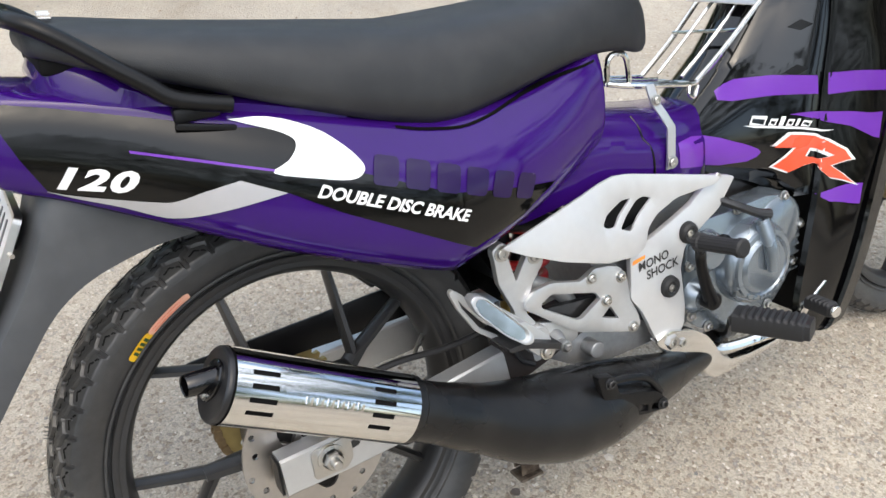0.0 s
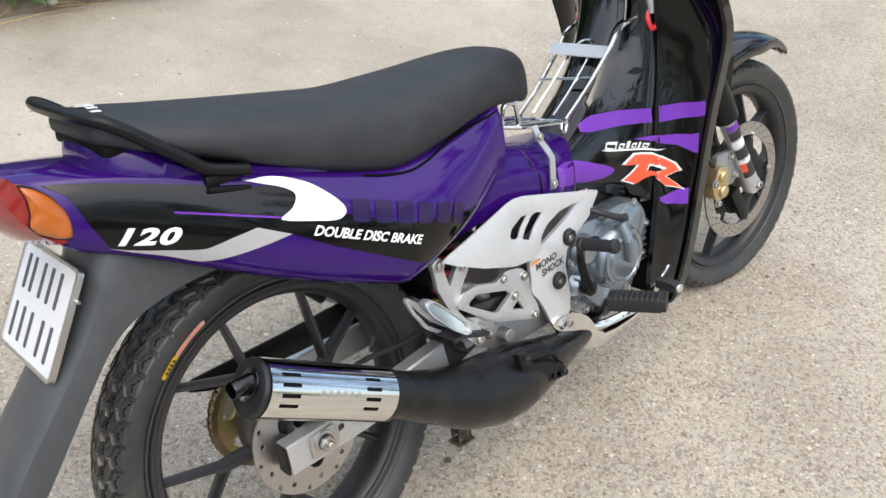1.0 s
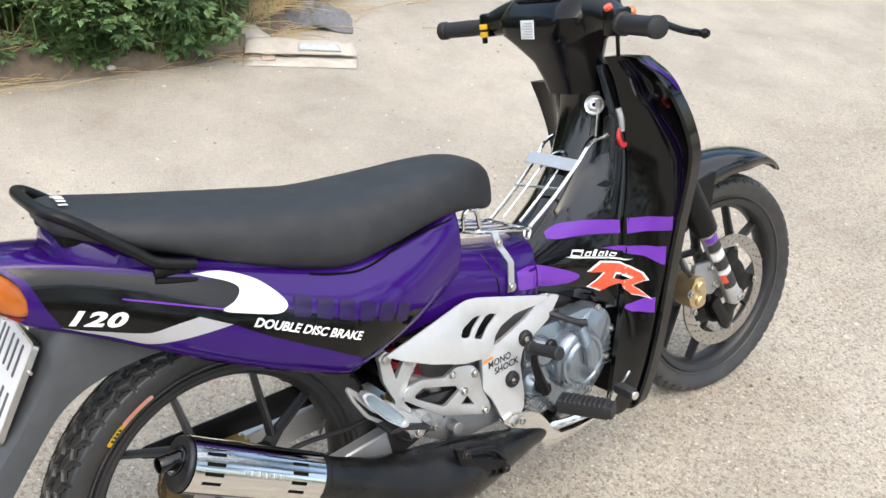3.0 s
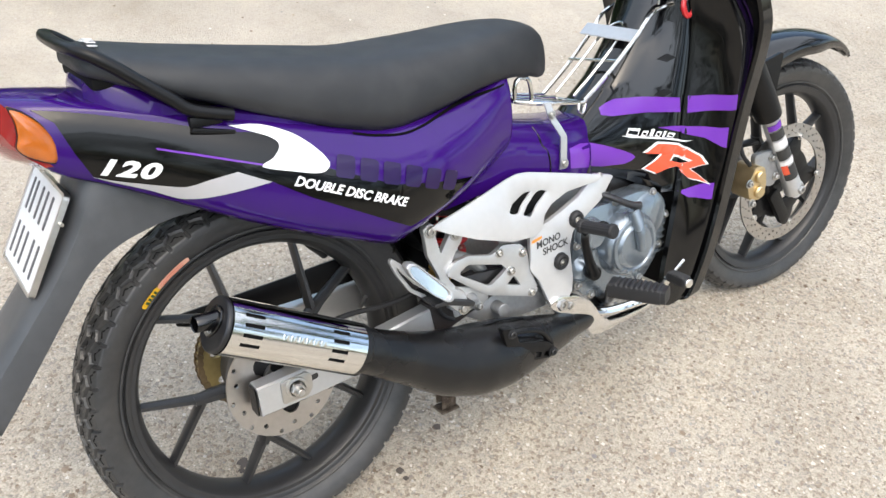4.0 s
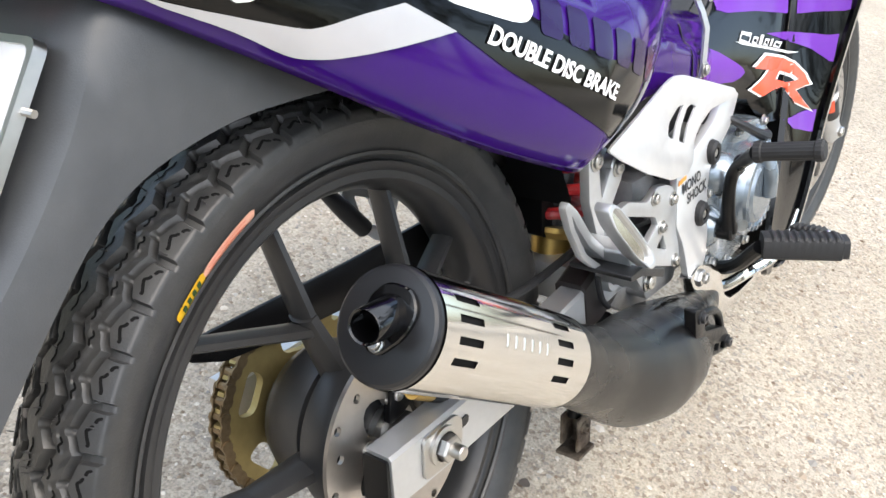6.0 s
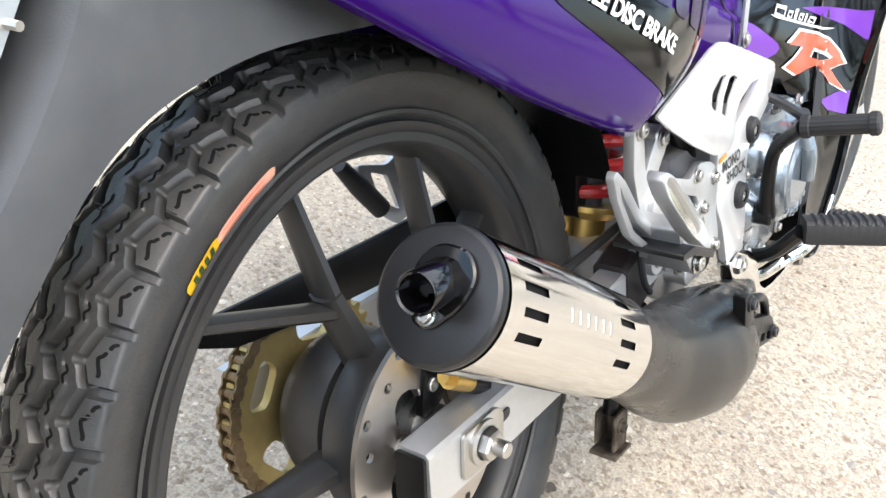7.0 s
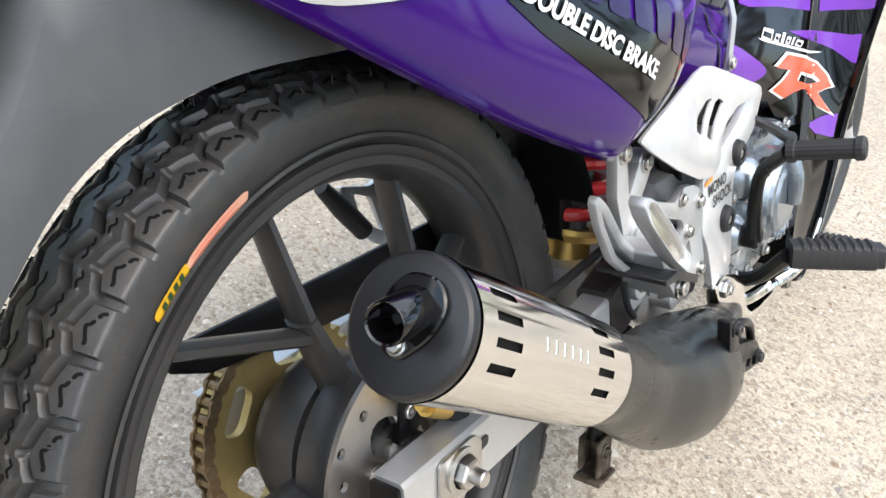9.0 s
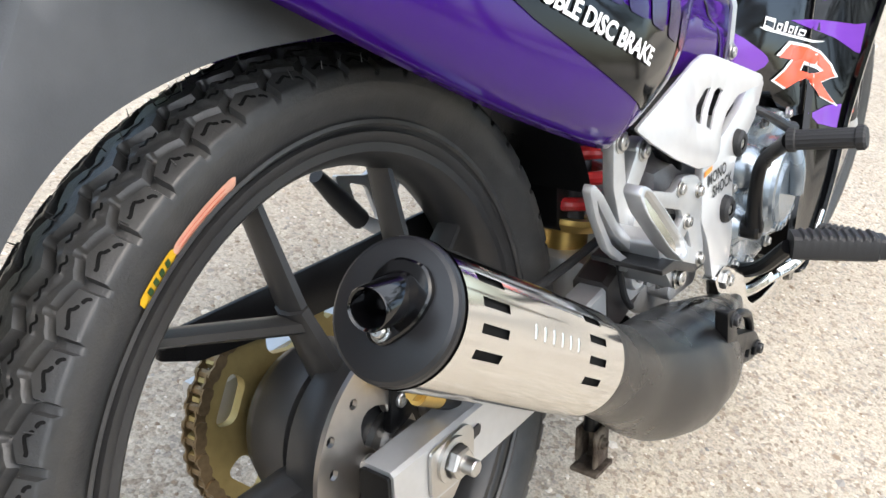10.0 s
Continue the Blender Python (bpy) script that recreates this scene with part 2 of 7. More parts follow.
def rounded(points, r, n=4):
    """An outline with its corners rounded."""
    out = []
    k = len(points)
    for i in range(k):
        p, a, b = Vector(points[i]), Vector(points[i - 1]), Vector(points[(i + 1) % k])
        da, db = (a - p), (b - p)
        ra = min(r, da.length * 0.45, db.length * 0.45)
        p0, p1 = p + da.normalized() * ra, p + db.normalized() * ra
        for s in range(n + 1):
            t = s / n
            out.append(tuple(p0 * (1 - t) ** 2 + p * 2 * t * (1 - t) + p1 * t * t))
    return out


def box(lo, hi, bevel=0.003, bm=None):
    (x0, y0, z0), (x1, y1, z1) = lo, hi
    return slab([(x0, z0), (x1, z0), (x1, z1), (x0, z1)], y0, y1, bevel=bevel, bm=bm)


def moved(bm, m, start=0):
    bm.verts.ensure_lookup_table()
    for v in list(bm.verts)[start:]:
        v.co = m @ v.co
    return bm


def bolt(name, centre, r, h, mat, parent, axis=(0, -1, 0), hexa=True, label=""):
    """A flanged bolt head with a socket or hexagon."""
    bm = lathe([(0, 0), (r * 1.45, 0), (r * 1.45, h * 0.25), (r * 1.1, h * 0.32)], centre, axis, 20)
    ax = Vector(axis).normalized()
    u = ax.orthogonal().normalized()
    v = ax.cross(u)
    c = Vector(centre)
    seg = 6 if hexa else 18
    ring = lambda rad, o: [c + ax * o + (u * math.cos(a) + v * math.sin(a)) * rad for a in [2 * math.pi * k / seg + 0.3 for k in range(seg)]]
    loft([ring(r, h * 0.2), ring(r, h * 0.85), ring(r * 0.86, h), ring(r * 0.5, h), ring(r * 0.42, h * 0.6)], bm=bm)
    return part(name, bm, mat, parent, label, 30)


def bvh_of(obs):
    """A search tree over meshes that share one space."""
    from mathutils.bvhtree import BVHTree
    vs, fs = [], []
    for ob in obs:
        k = len(vs)
        vs += [v.co.copy() for v in ob.data.vertices]
        fs += [[k + i for i in f.vertices] for f in ob.data.polygons]
    return BVHTree.FromPolygons(vs, fs)


def decal(name, flat, tree, mat, parent, lift=0.0012, label="", cell=0.012, turn=0.0, move=(0.0, 0.0)):
    """Lay a flat x-z bmesh on the surface that it meets, a hair above it. It is cast along +y, or along +y turned by so many degrees towards +x."""
    for v in flat.verts:
        v.co += Vector((move[0], 0, move[1]))
    xs = [v.co.x for v in flat.verts]
    zs = [v.co.z for v in flat.verts]
    for lo, hi, no in ((min(xs), max(xs), (1, 0, 0)), (min(zs), max(zs), (0, 0, 1))):
        c = lo + cell
        while c < hi:
            bmesh.ops.bisect_plane(flat, geom=flat.verts[:] + flat.edges[:] + flat.faces[:], plane_co=(c * no[0], 0, c * no[2]), plane_no=no, dist=1e-6)
            c += cell
    way = Vector((math.sin(radians(turn)), math.cos(radians(turn)), 0))
    right = Vector((way.y, -way.x, 0))
    lost = []
    for v in flat.verts:
        hit, normal, _, _ = tree.ray_cast(right * v.co.x + Vector((0, 0, v.co.z)) - way * 1.5, way)
        if hit is None:
            lost.append(v)
            continue
        if normal.dot(way) > 0:
            normal = -normal
        v.co = hit + normal * lift
    bmesh.ops.delete(flat, geom=lost, context="VERTS")
    torn = [f for f in flat.faces if max(e.calc_length() for e in f.edges) > 3 * cell]
    bmesh.ops.delete(flat, geom=torn, context="FACES")
    return part(name, flat, mat, parent, label, 60)


def flat_shape(outline, holes=()):
    own = bmesh.new()
    edges = []
    for loop in (outline, *holes):
        vs = [own.verts.new((a, 0, b)) for a, b in loop]
        edges += [own.edges.new((vs[i], vs[(i + 1) % len(vs)])) for i in range(len(vs))]
    bmesh.ops.triangle_fill(own, edges=edges, use_beauty=True)
    return own


def letters(text, size, at, along, shear=0.0, bold=0.0, spacing=1.0, wide=1.0):
    """Words as a flat x-z bmesh, from at, running along the given x-z direction."""
    cu = bpy.data.curves.new("words", "FONT")
    cu.body, cu.size, cu.offset, cu.space_character = text, 1.0, bold, spacing
    cu.resolution_u = 3
    ob = bpy.data.objects.new("words", cu)
    scene.collection.objects.link(ob)
    bpy.context.view_layer.update()
    me = bpy.data.meshes.new_from_object(ob.evaluated_get(bpy.context.evaluated_depsgraph_get()))
    bm = bmesh.new()
    bm.from_mesh(me)
    bpy.data.objects.remove(ob)
    bpy.data.curves.remove(cu)
    bpy.data.meshes.remove(me)
    d = Vector((along[0], 0, along[1])).normalized()
    up = Vector((-d.z, 0, d.x))
    for v in bm.verts:
        v.co = Vector((at[0], 0, at[1])) + d * (v.co.x * wide + shear * v.co.y) * size + up * v.co.y * size
    return bm

# ---- the road ----
def road_material():
    m = bpy.data.materials.new("worn_gravelly_road")
    m.use_nodes = True
    n, l = m.node_tree.nodes, m.node_tree.links
    b = n["Principled BSDF"]
    co = n.new("ShaderNodeTexCoord")

    def noise_tex(scale, detail=5, rough=0.6):
        t = n.new("ShaderNodeTexNoise")
        t.inputs["Scale"].default_value, t.inputs["Detail"].default_value, t.inputs["Roughness"].default_value = scale, detail, rough
        l.new(co.outputs["Object"], t.inputs["Vector"])
        return t

    def ramp(src, stops):
        r = n.new("ShaderNodeValToRGB")
        e = r.color_ramp.elements
        while len(e) < len(stops):
            e.new(0.5)
        for k, (pos, c) in enumerate(stops):
            e[k].position, e[k].color = pos, (*c, 1)
        l.new(src, r.inputs[0])
        return r.outputs[0]

    def blend(a, c, f, mode="MIX"):
        x = n.new("ShaderNodeMix")
        x.data_type, x.blend_type = "RGBA", mode
        if isinstance(f, float):
            x.inputs[0].default_value = f
        else:
            l.new(f, x.inputs[0])
        l.new(a, x.inputs[6])
        l.new(c, x.inputs[7])
        return x.outputs[2]

    broad = ramp(noise_tex(0.9, 6).outputs["Fac"], [(0.3, (0.325, 0.292, 0.246)), (0.55, (0.405, 0.368, 0.312)), (0.75, (0.462, 0.423, 0.362))])
    patch = ramp(noise_tex(3.2, 7, 0.65).outputs["Fac"], [(0.30, (0.84, 0.815, 0.78)), (0.5, (1.0, 1.0, 1.0)), (0.70, (1.10, 1.09, 1.06))])
    broad = blend(broad, patch, 0.9, "MULTIPLY")
    # stones bedded in the surface, each with its own tone
    vor = n.new("ShaderNodeTexVoronoi")
    vor.inputs["Scale"].default_value = 150
    warp = n.new("ShaderNodeMix")
    warp.data_type = "VECTOR"
    warp.inputs[0].default_value = 0.012
    wn2 = noise_tex(40, 3)
    l.new(co.outputs["Object"], warp.inputs[4])
    l.new(wn2.outputs["Color"], warp.inputs[5])
    l.new(warp.outputs[1], vor.inputs["Vector"])
    tone = n.new("ShaderNodeSeparateColor")
    l.new(vor.outputs["Color"], tone.inputs[0])
    stone = ramp(tone.outputs[0], [(0.0, (0.42, 0.36, 0.31)), (0.10, (0.62, 0.55, 0.48)), (0.22, (0.90, 0.86, 0.80)), (0.55, (1.0, 0.98, 0.95)), (0.80, (1.20, 1.18, 1.14)), (0.92, (0.66, 0.66, 0.67)), (1.0, (0.50, 0.50, 0.52))])
    # sand lies over the stones towards the verge
    place = n.new("ShaderNodeSeparateXYZ")
    l.new(co.outputs["Object"], place.inputs[0])
    wander = n.new("ShaderNodeMath")
    wander.operation = "MULTIPLY_ADD"
    wander.inputs[1].default_value = 1.6
    l.new(noise_tex(0.7, 5).outputs["Fac"], wander.inputs[0])
    l.new(place.outputs["Y"], wander.inputs[2])
    bare = n.new("ShaderNodeMapRange")
    bare.inputs["From Min"].default_value, bare.inputs["From Max"].default_value = 1.1, 2.3
    bare.inputs["To Min"].default_value, bare.inputs["To Max"].default_value = 0.70, 0.20
    l.new(wander.outputs[0], bare.inputs["Value"])
    col = blend(broad, stone, bare.outputs[0], "MULTIPLY")
    fine = ramp(noise_tex(260, 4).outputs["Fac"], [(0.36, (0.55, 0.54, 0.53)), (0.5, (0.98, 0.98, 0.98)), (0.64, (1.22, 1.21, 1.19))])
    col = blend(col, fine, bare.outputs[0], "MULTIPLY")
    chip = n.new("ShaderNodeTexVoronoi")
    chip.inputs["Scale"].default_value = 24
    l.new(co.outputs["Object"], chip.inputs["Vector"])
    dark = ramp(chip.outputs["Distance"], [(0.10, (1, 1, 1)), (0.16, (0, 0, 0))])
    pick = ramp(chip.outputs["Color"], [(0.80, (0, 0, 0)), (0.86, (1, 1, 1))])
    spot = blend(dark, pick, 1.0, "MULTIPLY")
    grey = n.new("ShaderNodeRGB")
    grey.outputs[0].default_value = (0.20, 0.19, 0.185, 1)
    col = blend(col, grey.outputs[0], spot)
    l.new(col, b.inputs["Base Color"])
    b.inputs["Roughness"].default_value = 0.9
    h = n.new("ShaderNodeMath")
    h.operation = "MULTIPLY_ADD"
    h.inputs[1].default_value = -0.6
    l.new(vor.outputs["Distance"], h.inputs[0])
    l.new(noise_tex(180, 6).outputs["Fac"], h.inputs[2])
    bp = n.new("ShaderNodeBump")
    bp.inputs["Strength"].default_value, bp.inputs["Distance"].default_value = 0.7, 0.004
    l.new(h.outputs[0], bp.inputs["Height"])
    l.new(bp.outputs[0], b.inputs["Normal"])
    return m


ROAD = road_material()


def ground_z(x):
    """The road falls a little towards the tail of the motorbike."""
    return float(np.interp(x, [-0.2, 0.05, 0.8, 1.05], [-0.02, -0.02, -0.003, 0.0]))


bm = bmesh.new()
# one sheet, fine near the motorbike and coarse towards the horizon
cuts = sorted({round(s * (0.25 * k if k < 24 else 6 * 1.35 ** (k - 24)), 3) for k in range(0, 44) for s in (-1, 1)})
grid = [[bm.verts.new((x + 0.8, y + 0.4, 0.004 * noise.noise((x * 1.7, y * 1.7, 0)) * min(1, math.hypot(x, y) / 1.5) + ground_z(x + 0.8))) for y in cuts] for x in cuts]
for i in range(len(cuts) - 1):
    for j in range(len(cuts) - 1):
        bm.faces.new((grid[i][j], grid[i + 1][j], grid[i + 1][j + 1], grid[i][j + 1]))
ground = part("ground", bm, ROAD, None, smooth=60)
tagged(ground, "pale worn road surface of compacted sand and gravel", "road", kind="structure")

# ---- the motorbike: x ahead, y to its left, z up in its own plane; it leans on its stand ----
bike = new("motorbike")
bike.matrix_world = pose(0.0097, 0.0301, -0.0049, -18.53, 0, 0)
tagged(bike, "purple and black underbone motorbike leaning on its stand", "motorbike")
REAR, FRONT = Vector((-0.002, 0.004, 0.290)), Vector((1.288, 0.0, 0.296))


def tread_radius(radius, s):
    return np.interp(np.abs(s), [0, 0.25, 0.45, 0.70, 0.86, 1.0, 1.03, 1.08], [radius, radius - 0.0007, radius - 0.0028, radius - 0.0073, radius - 0.0115, radius - 0.0160, radius - 0.0175, radius - 0.0260])


def zigzag(u, turn=0.43):
    """0 at the inner corner, 1 at the outer one; the outward leg is the shorter."""
    u = np.mod(u, 1.0)
    return np.where(u < turn, u / turn, (1 - u) / (1 - turn))


def tyre_mesh(c, radius, width, bead, pitches, along, across, hairs=0):
    """A road tyre: rounded carcass under a tread cut by four zigzag grooves with round pockets, cross slots between the shoulder blocks and a shallow step beside the centre rib."""
    w = width / 2
    prof = [(bead - 0.006, -w * 0.55), (bead + 0.003, -w * 0.64), (bead + 0.010, -w * 0.74), (bead + 0.022, -w * 0.90), (bead + 0.034, -w * 0.985), (radius - 0.024, -w * 0.998), (radius - 0.0215, -w * 0.97), (radius - 0.018, -w * 0.6)]
    prof = prof + [(r, -o) for r, o in prof[::-1]]
    bm = lathe(prof, c, (0, 1, 0), 128)
    lathe([(bead + 0.006, -w * 0.75), (bead + 0.008, -w * 0.80), (bead + 0.011, -w * 0.80)], c, (0, 1, 0), 128, bm)
    n = pitches * along
    ang = np.arange(n) * 2 * math.pi / n
    ss = np.linspace(-1.08, 1.08, across)
    u, s = np.meshgrid(np.arange(n) / along, ss, indexing="ij")
    u = u + np.where(s > 0, 0.5, 0.0)
    turn = round(0.43 * along) / along
    z = zigzag(u, turn)
    # rows of the mesh run along the groove edges, so that the grooves are cut clean
    lo_a, hi_a, lo_b, hi_b = 0.105 + 0.20 * z, 0.255 + 0.20 * z, 0.565 + 0.13 * z, 0.675 + 0.13 * z
    v = np.abs(s)
    a = np.where(v < 0.20, lo_a * v / 0.20, np.where(v < 0.36, lo_a + (hi_a - lo_a) * (v - 0.20) / 0.16, np.where(v < 0.60, hi_a + (lo_b - hi_a) * (v - 0.36) / 0.24, np.where(v < 0.74, lo_b + (hi_b - lo_b) * (v - 0.60) / 0.14, hi_b + (1.08 - hi_b) * (v - 0.74) / 0.34))))
    s = a * np.sign(s)
    pitch = 2 * math.pi * radius / pitches
    near = lambda d, half, soft: np.clip((half + soft - d) / soft, 0, 1)
    du = (np.mod(u + 0.5, 1.0) - 0.5) * pitch
    dist_a = np.abs(a - 0.18 - 0.20 * z) * w * 0.85
    dist_b = np.abs(a - 0.62 - 0.13 * z) * w * 0.9
    dig = 0.0075 * near(dist_a, 0.0022, 0.0018)
    dig = np.maximum(dig, 0.0075 * near(np.hypot(du, (a - 0.145) * w), 0.0026, 0.0014))
    dig = np.maximum(dig, 0.0070 * near(dist_b, 0.0016, 0.0012))
    dig = np.maximum(dig, 0.0060 * near(np.hypot(du, (a - 0.585) * w), 0.0020, 0.0012))
    cross = (np.mod(u - turn + 0.5, 1.0) - 0.5) * pitch
    dig = np.maximum(dig, np.where(a > 0.74, 0.0045 * near(np.abs(cross), 0.0024, 0.0012) * np.clip((1.07 - a) / 0.02, 0.0, 1.0), 0))
    step = np.clip((a - 0.40 - 0.14 * z) * w / 0.0012, 0, 1) * np.clip((0.58 + 0.13 * z - a) * w / 0.0012, 0, 1)
    dig = np.maximum(dig, 0.0011 * step)
    dig = dig + 0.0004 * np.sin(u * 6.283 * 3 + a * 18) * np.clip((a - hi_a) / 0.05, 0, 1) * np.clip((lo_b - a) / 0.05, 0, 1)
    r = tread_radius(radius, s) - dig
    off = np.interp(a, [0, 1.0, 1.03, 1.08], [0, w * 0.985, w * 1.003, w * 1.0]) * np.sign(s)
    co = np.stack([c.x + np.cos(ang)[:, None] * r, c.y + off, c.z + np.sin(ang)[:, None] * r], axis=-1).reshape(-1, 3)
    verts = [bm.verts.new(p) for p in co.tolist()]
    for i in range(n):
        p, q = i * across, ((i + 1) % n) * across
        for k in range(across - 1):
            bm.faces.new((verts[p + k], verts[p + k + 1], verts[q + k + 1], verts[q + k]))
    rng = random.Random(4)
    for k in range(hairs):
        t, sd = rng.uniform(0, 6.28), rng.choice((-0.9, -0.05, 0.0, 0.05, 0.9))
        at = lambda aa, s0, h: (c.x + math.cos(aa) * (float(tread_radius(radius, s0)) + h), c.y + s0 * w * 0.985, c.z + math.sin(aa) * (float(tread_radius(radius, s0)) + h))
        tube([at(t, sd, -0.001), at(t + rng.uniform(-0.008, 0.008), sd + rng.uniform(-0.02, 0.02), 0.006)], [0.0006, 0.0003], 4, 1, bm, smooth=False)
    return bm


def sipe_mesh(c, radius, width, pitches):
    """Fine wavy cuts in the blocks and ribs, as slim dark lines."""
    w = width / 2
    bm = bmesh.new()
    step = 2 * math.pi / pitches
    pt = lambda a, s: Vector((c.x + math.cos(a) * (float(tread_radius(radius, s)) + 0.0004), c.y + s * w * 0.985, c.z + math.sin(a) * (float(tread_radius(radius, s)) + 0.0004)))

    def cut(line, thick=0.0010):
        pts = spline(line, 4)
        rings = []
        for k, p in enumerate(pts):
            d = np.array(pts[min(k + 1, len(pts) - 1)]) - np.array(pts[max(k - 1, 0)])
            d = np.array([d[0] * radius, d[1] * w])
            d = d / np.linalg.norm(d)
            o = np.array([-d[1] / radius, d[0] / w]) * thick * (0.5 if k in (0, len(pts) - 1) else 1)
            rings.append([pt(p[0] - o[0], p[1] - o[1]), pt(p[0] + o[0], p[1] + o[1])])
        loft(rings, closed=False, bm=bm)

    for k in range(pitches):
        for side in (-1, 1):
            a = (k - (0.5 if side > 0 else 0.0)) * step
            g = lambda pts: [(a + q * step, s * side) for q, s in pts]
            cut(g([(0.62, 0.97), (0.66, 0.92), (0.74, 0.90)]))
            cut(g([(0.78, 0.885), (0.86, 0.855), (0.90, 0.82), (1.0, 0.835), (1.14, 0.87), (1.20, 0.86)]), 0.0010)
            cut(g([(0.55, 0.42), (0.66, 0.45), (0.74, 0.41), (0.86, 0.44), (0.95, 0.40)]), 0.0009)
            cut(g([(0.12, 0.50), (0.22, 0.54), (0.30, 0.50), (0.42, 0.53)]), 0.0008)
        a = (k + 0.3) * step
        cut([(a, -0.02), (a + 0.15 * step, -0.05), (a + 0.3 * step, 0.0), (a + 0.45 * step, -0.03), (a + 0.62 * step, 0.03)])
    return bm


def spoke_mesh(c, a0, r0, a1, r1, y0, y1, w0, w1, d0, d1):
    """A straight tapered cast arm between two points of the wheel, with a rib down its face."""
    p0 = Vector((c.x + math.cos(a0) * r0, c.y + y0, c.z + math.sin(a0) * r0))
    p1 = Vector((c.x + math.cos(a1) * r1, c.y + y1, c.z + math.sin(a1) * r1))
    n = Vector((0, 1, 0))
    tang = n.cross(p1 - p0).normalized()
    rings = []
    for t in np.linspace(0, 1, 5):
        w, d = w0 + (w1 - w0) * t, d0 + (d1 - d0) * t
        sec = [(-w, d * 0.35), (-w, -d * 0.35), (-w * 0.45, -d), (w * 0.45, -d), (w, -d * 0.35), (w, d * 0.35), (w * 0.45, d), (-w * 0.45, d)]
        rings.append([p0.lerp(p1, t) + tang * p + n * q for p, q in sec])
    return loft(rings)


def rim_mesh(c, rin, bead, width):
    w = width / 2
    half = [(rin - 0.006, 0), (rin - 0.005, -w * 0.30), (rin - 0.001, -w * 0.62), (rin + 0.004, -w * 0.90), (rin + 0.007, -w * 0.98), (bead - 0.005, -w * 0.99), (bead - 0.003, -w * 1.04), (bead + 0.003, -w * 1.06), (bead + 0.004, -w * 0.94), (bead - 0.007, -w * 0.80), (bead - 0.009, -w * 0.4), (bead - 0.010, 0)]
    prof = half + [(r, -o) for r, o in half[-2:0:-1]]
    return lathe(prof, c, (0, 1, 0), 96, closed_profile=True)


def disc_rotor(c, y, rin, rout, rows, thick=0.004, wave=0.0, first=0.0):
    """A brake disc drilled in rows: (count, radius, hole radius, turn)."""
    holes = []
    for count, rad, hr, turn in rows:
        for k in range(count):
            a = 2 * math.pi * k / count + turn
            holes.append([(c.x + math.cos(a) * rad + math.cos(b) * hr, c.z + math.sin(a) * rad + math.sin(b) * hr) for b in np.linspace(0, 2 * math.pi, 8, endpoint=False)])
    outer = [(c.x + math.cos(a) * rout, c.z + math.sin(a) * rout) for a in np.linspace(0, 2 * math.pi, 96, endpoint=False)]
    inner = [(c.x + math.cos(a) * (rin - wave * math.cos(5 * (a - radians(first)))), c.z + math.sin(a) * (rin - wave * math.cos(5 * (a - radians(first))))) for a in np.linspace(0, 2 * math.pi, 60, endpoint=False)]
    return slab(outer, y - thick / 2, y + thick / 2, [inner, *holes])


# rear wheel
RW = 0.066
rear_wheel = part("rear_wheel", rim_mesh(REAR, 0.2085, 0.227, RW), WHEEL_BLACK, bike, "black cast alloy rear wheel")
part("tyre", tyre_mesh(REAR, 0.2915, 0.094, 0.228, 54, 44, 96, 160), RUBBER, rear_wheel, "black treaded rubber tyre", 30)
part("tread_cut", sipe_mesh(REAR, 0.2915, 0.094, 54), MATT_BLACK, rear_wheel)["kind"] = "stuff"
part("hub", lathe([(0.0, -0.05), (0.028, -0.05), (0.034, -0.045), (0.040, -0.038), (0.043, -0.03), (0.045, -0.020), (0.066, -0.012), (0.066, 0.02), (0.058, 0.035), (0.04, 0.05), (0, 0.05)], REAR, (0, 1, 0), 40), WHEEL_BLACK, rear_wheel)
# front wheel
front_wheel = part("front_wheel", rim_mesh(FRONT, 0.205, 0.222, 0.058), WHEEL_BLACK, bike, "black cast alloy front wheel")
part("tyre", tyre_mesh(FRONT, 0.285, 0.080, 0.224, 54, 14, 36), RUBBER, front_wheel, "black treaded rubber tyre", 30)

# ---- rear body shell: inverted trough from the tail to the engine ----
BODY = [  # x, top, bottom, half width at the waist, half width on top
    (-0.318, 0.789, 0.786, 0.050, 0.042), (-0.298, 0.788, 0.776, 0.062, 0.050), (-0.270, 0.782, 0.738, 0.070, 0.057), (-0.245, 0.778, 0.692, 0.077, 0.063), (-0.18, 0.765, 0.660, 0.091, 0.079), (-0.10, 0.745, 0.619, 0.112, 0.096), (-0.02, 0.722, 0.577, 0.132, 0.107),
    (0.06, 0.700, 0.539, 0.145, 0.113), (0.14, 0.676, 0.506, 0.156, 0.117), (0.19, 0.664, 0.488, 0.161, 0.118), (0.215, 0.660, 0.489, 0.161, 0.117), (0.28, 0.660, 0.506, 0.154, 0.112), (0.35, 0.664, 0.524, 0.136, 0.102), (0.41, 0.674, 0.544, 0.116, 0.096), (0.45, 0.686, 0.558, 0.102, 0.090), (0.468, 0.690, 0.568, 0.096, 0.083), (0.474, 0.690, 0.578, 0.090, 0.078)]


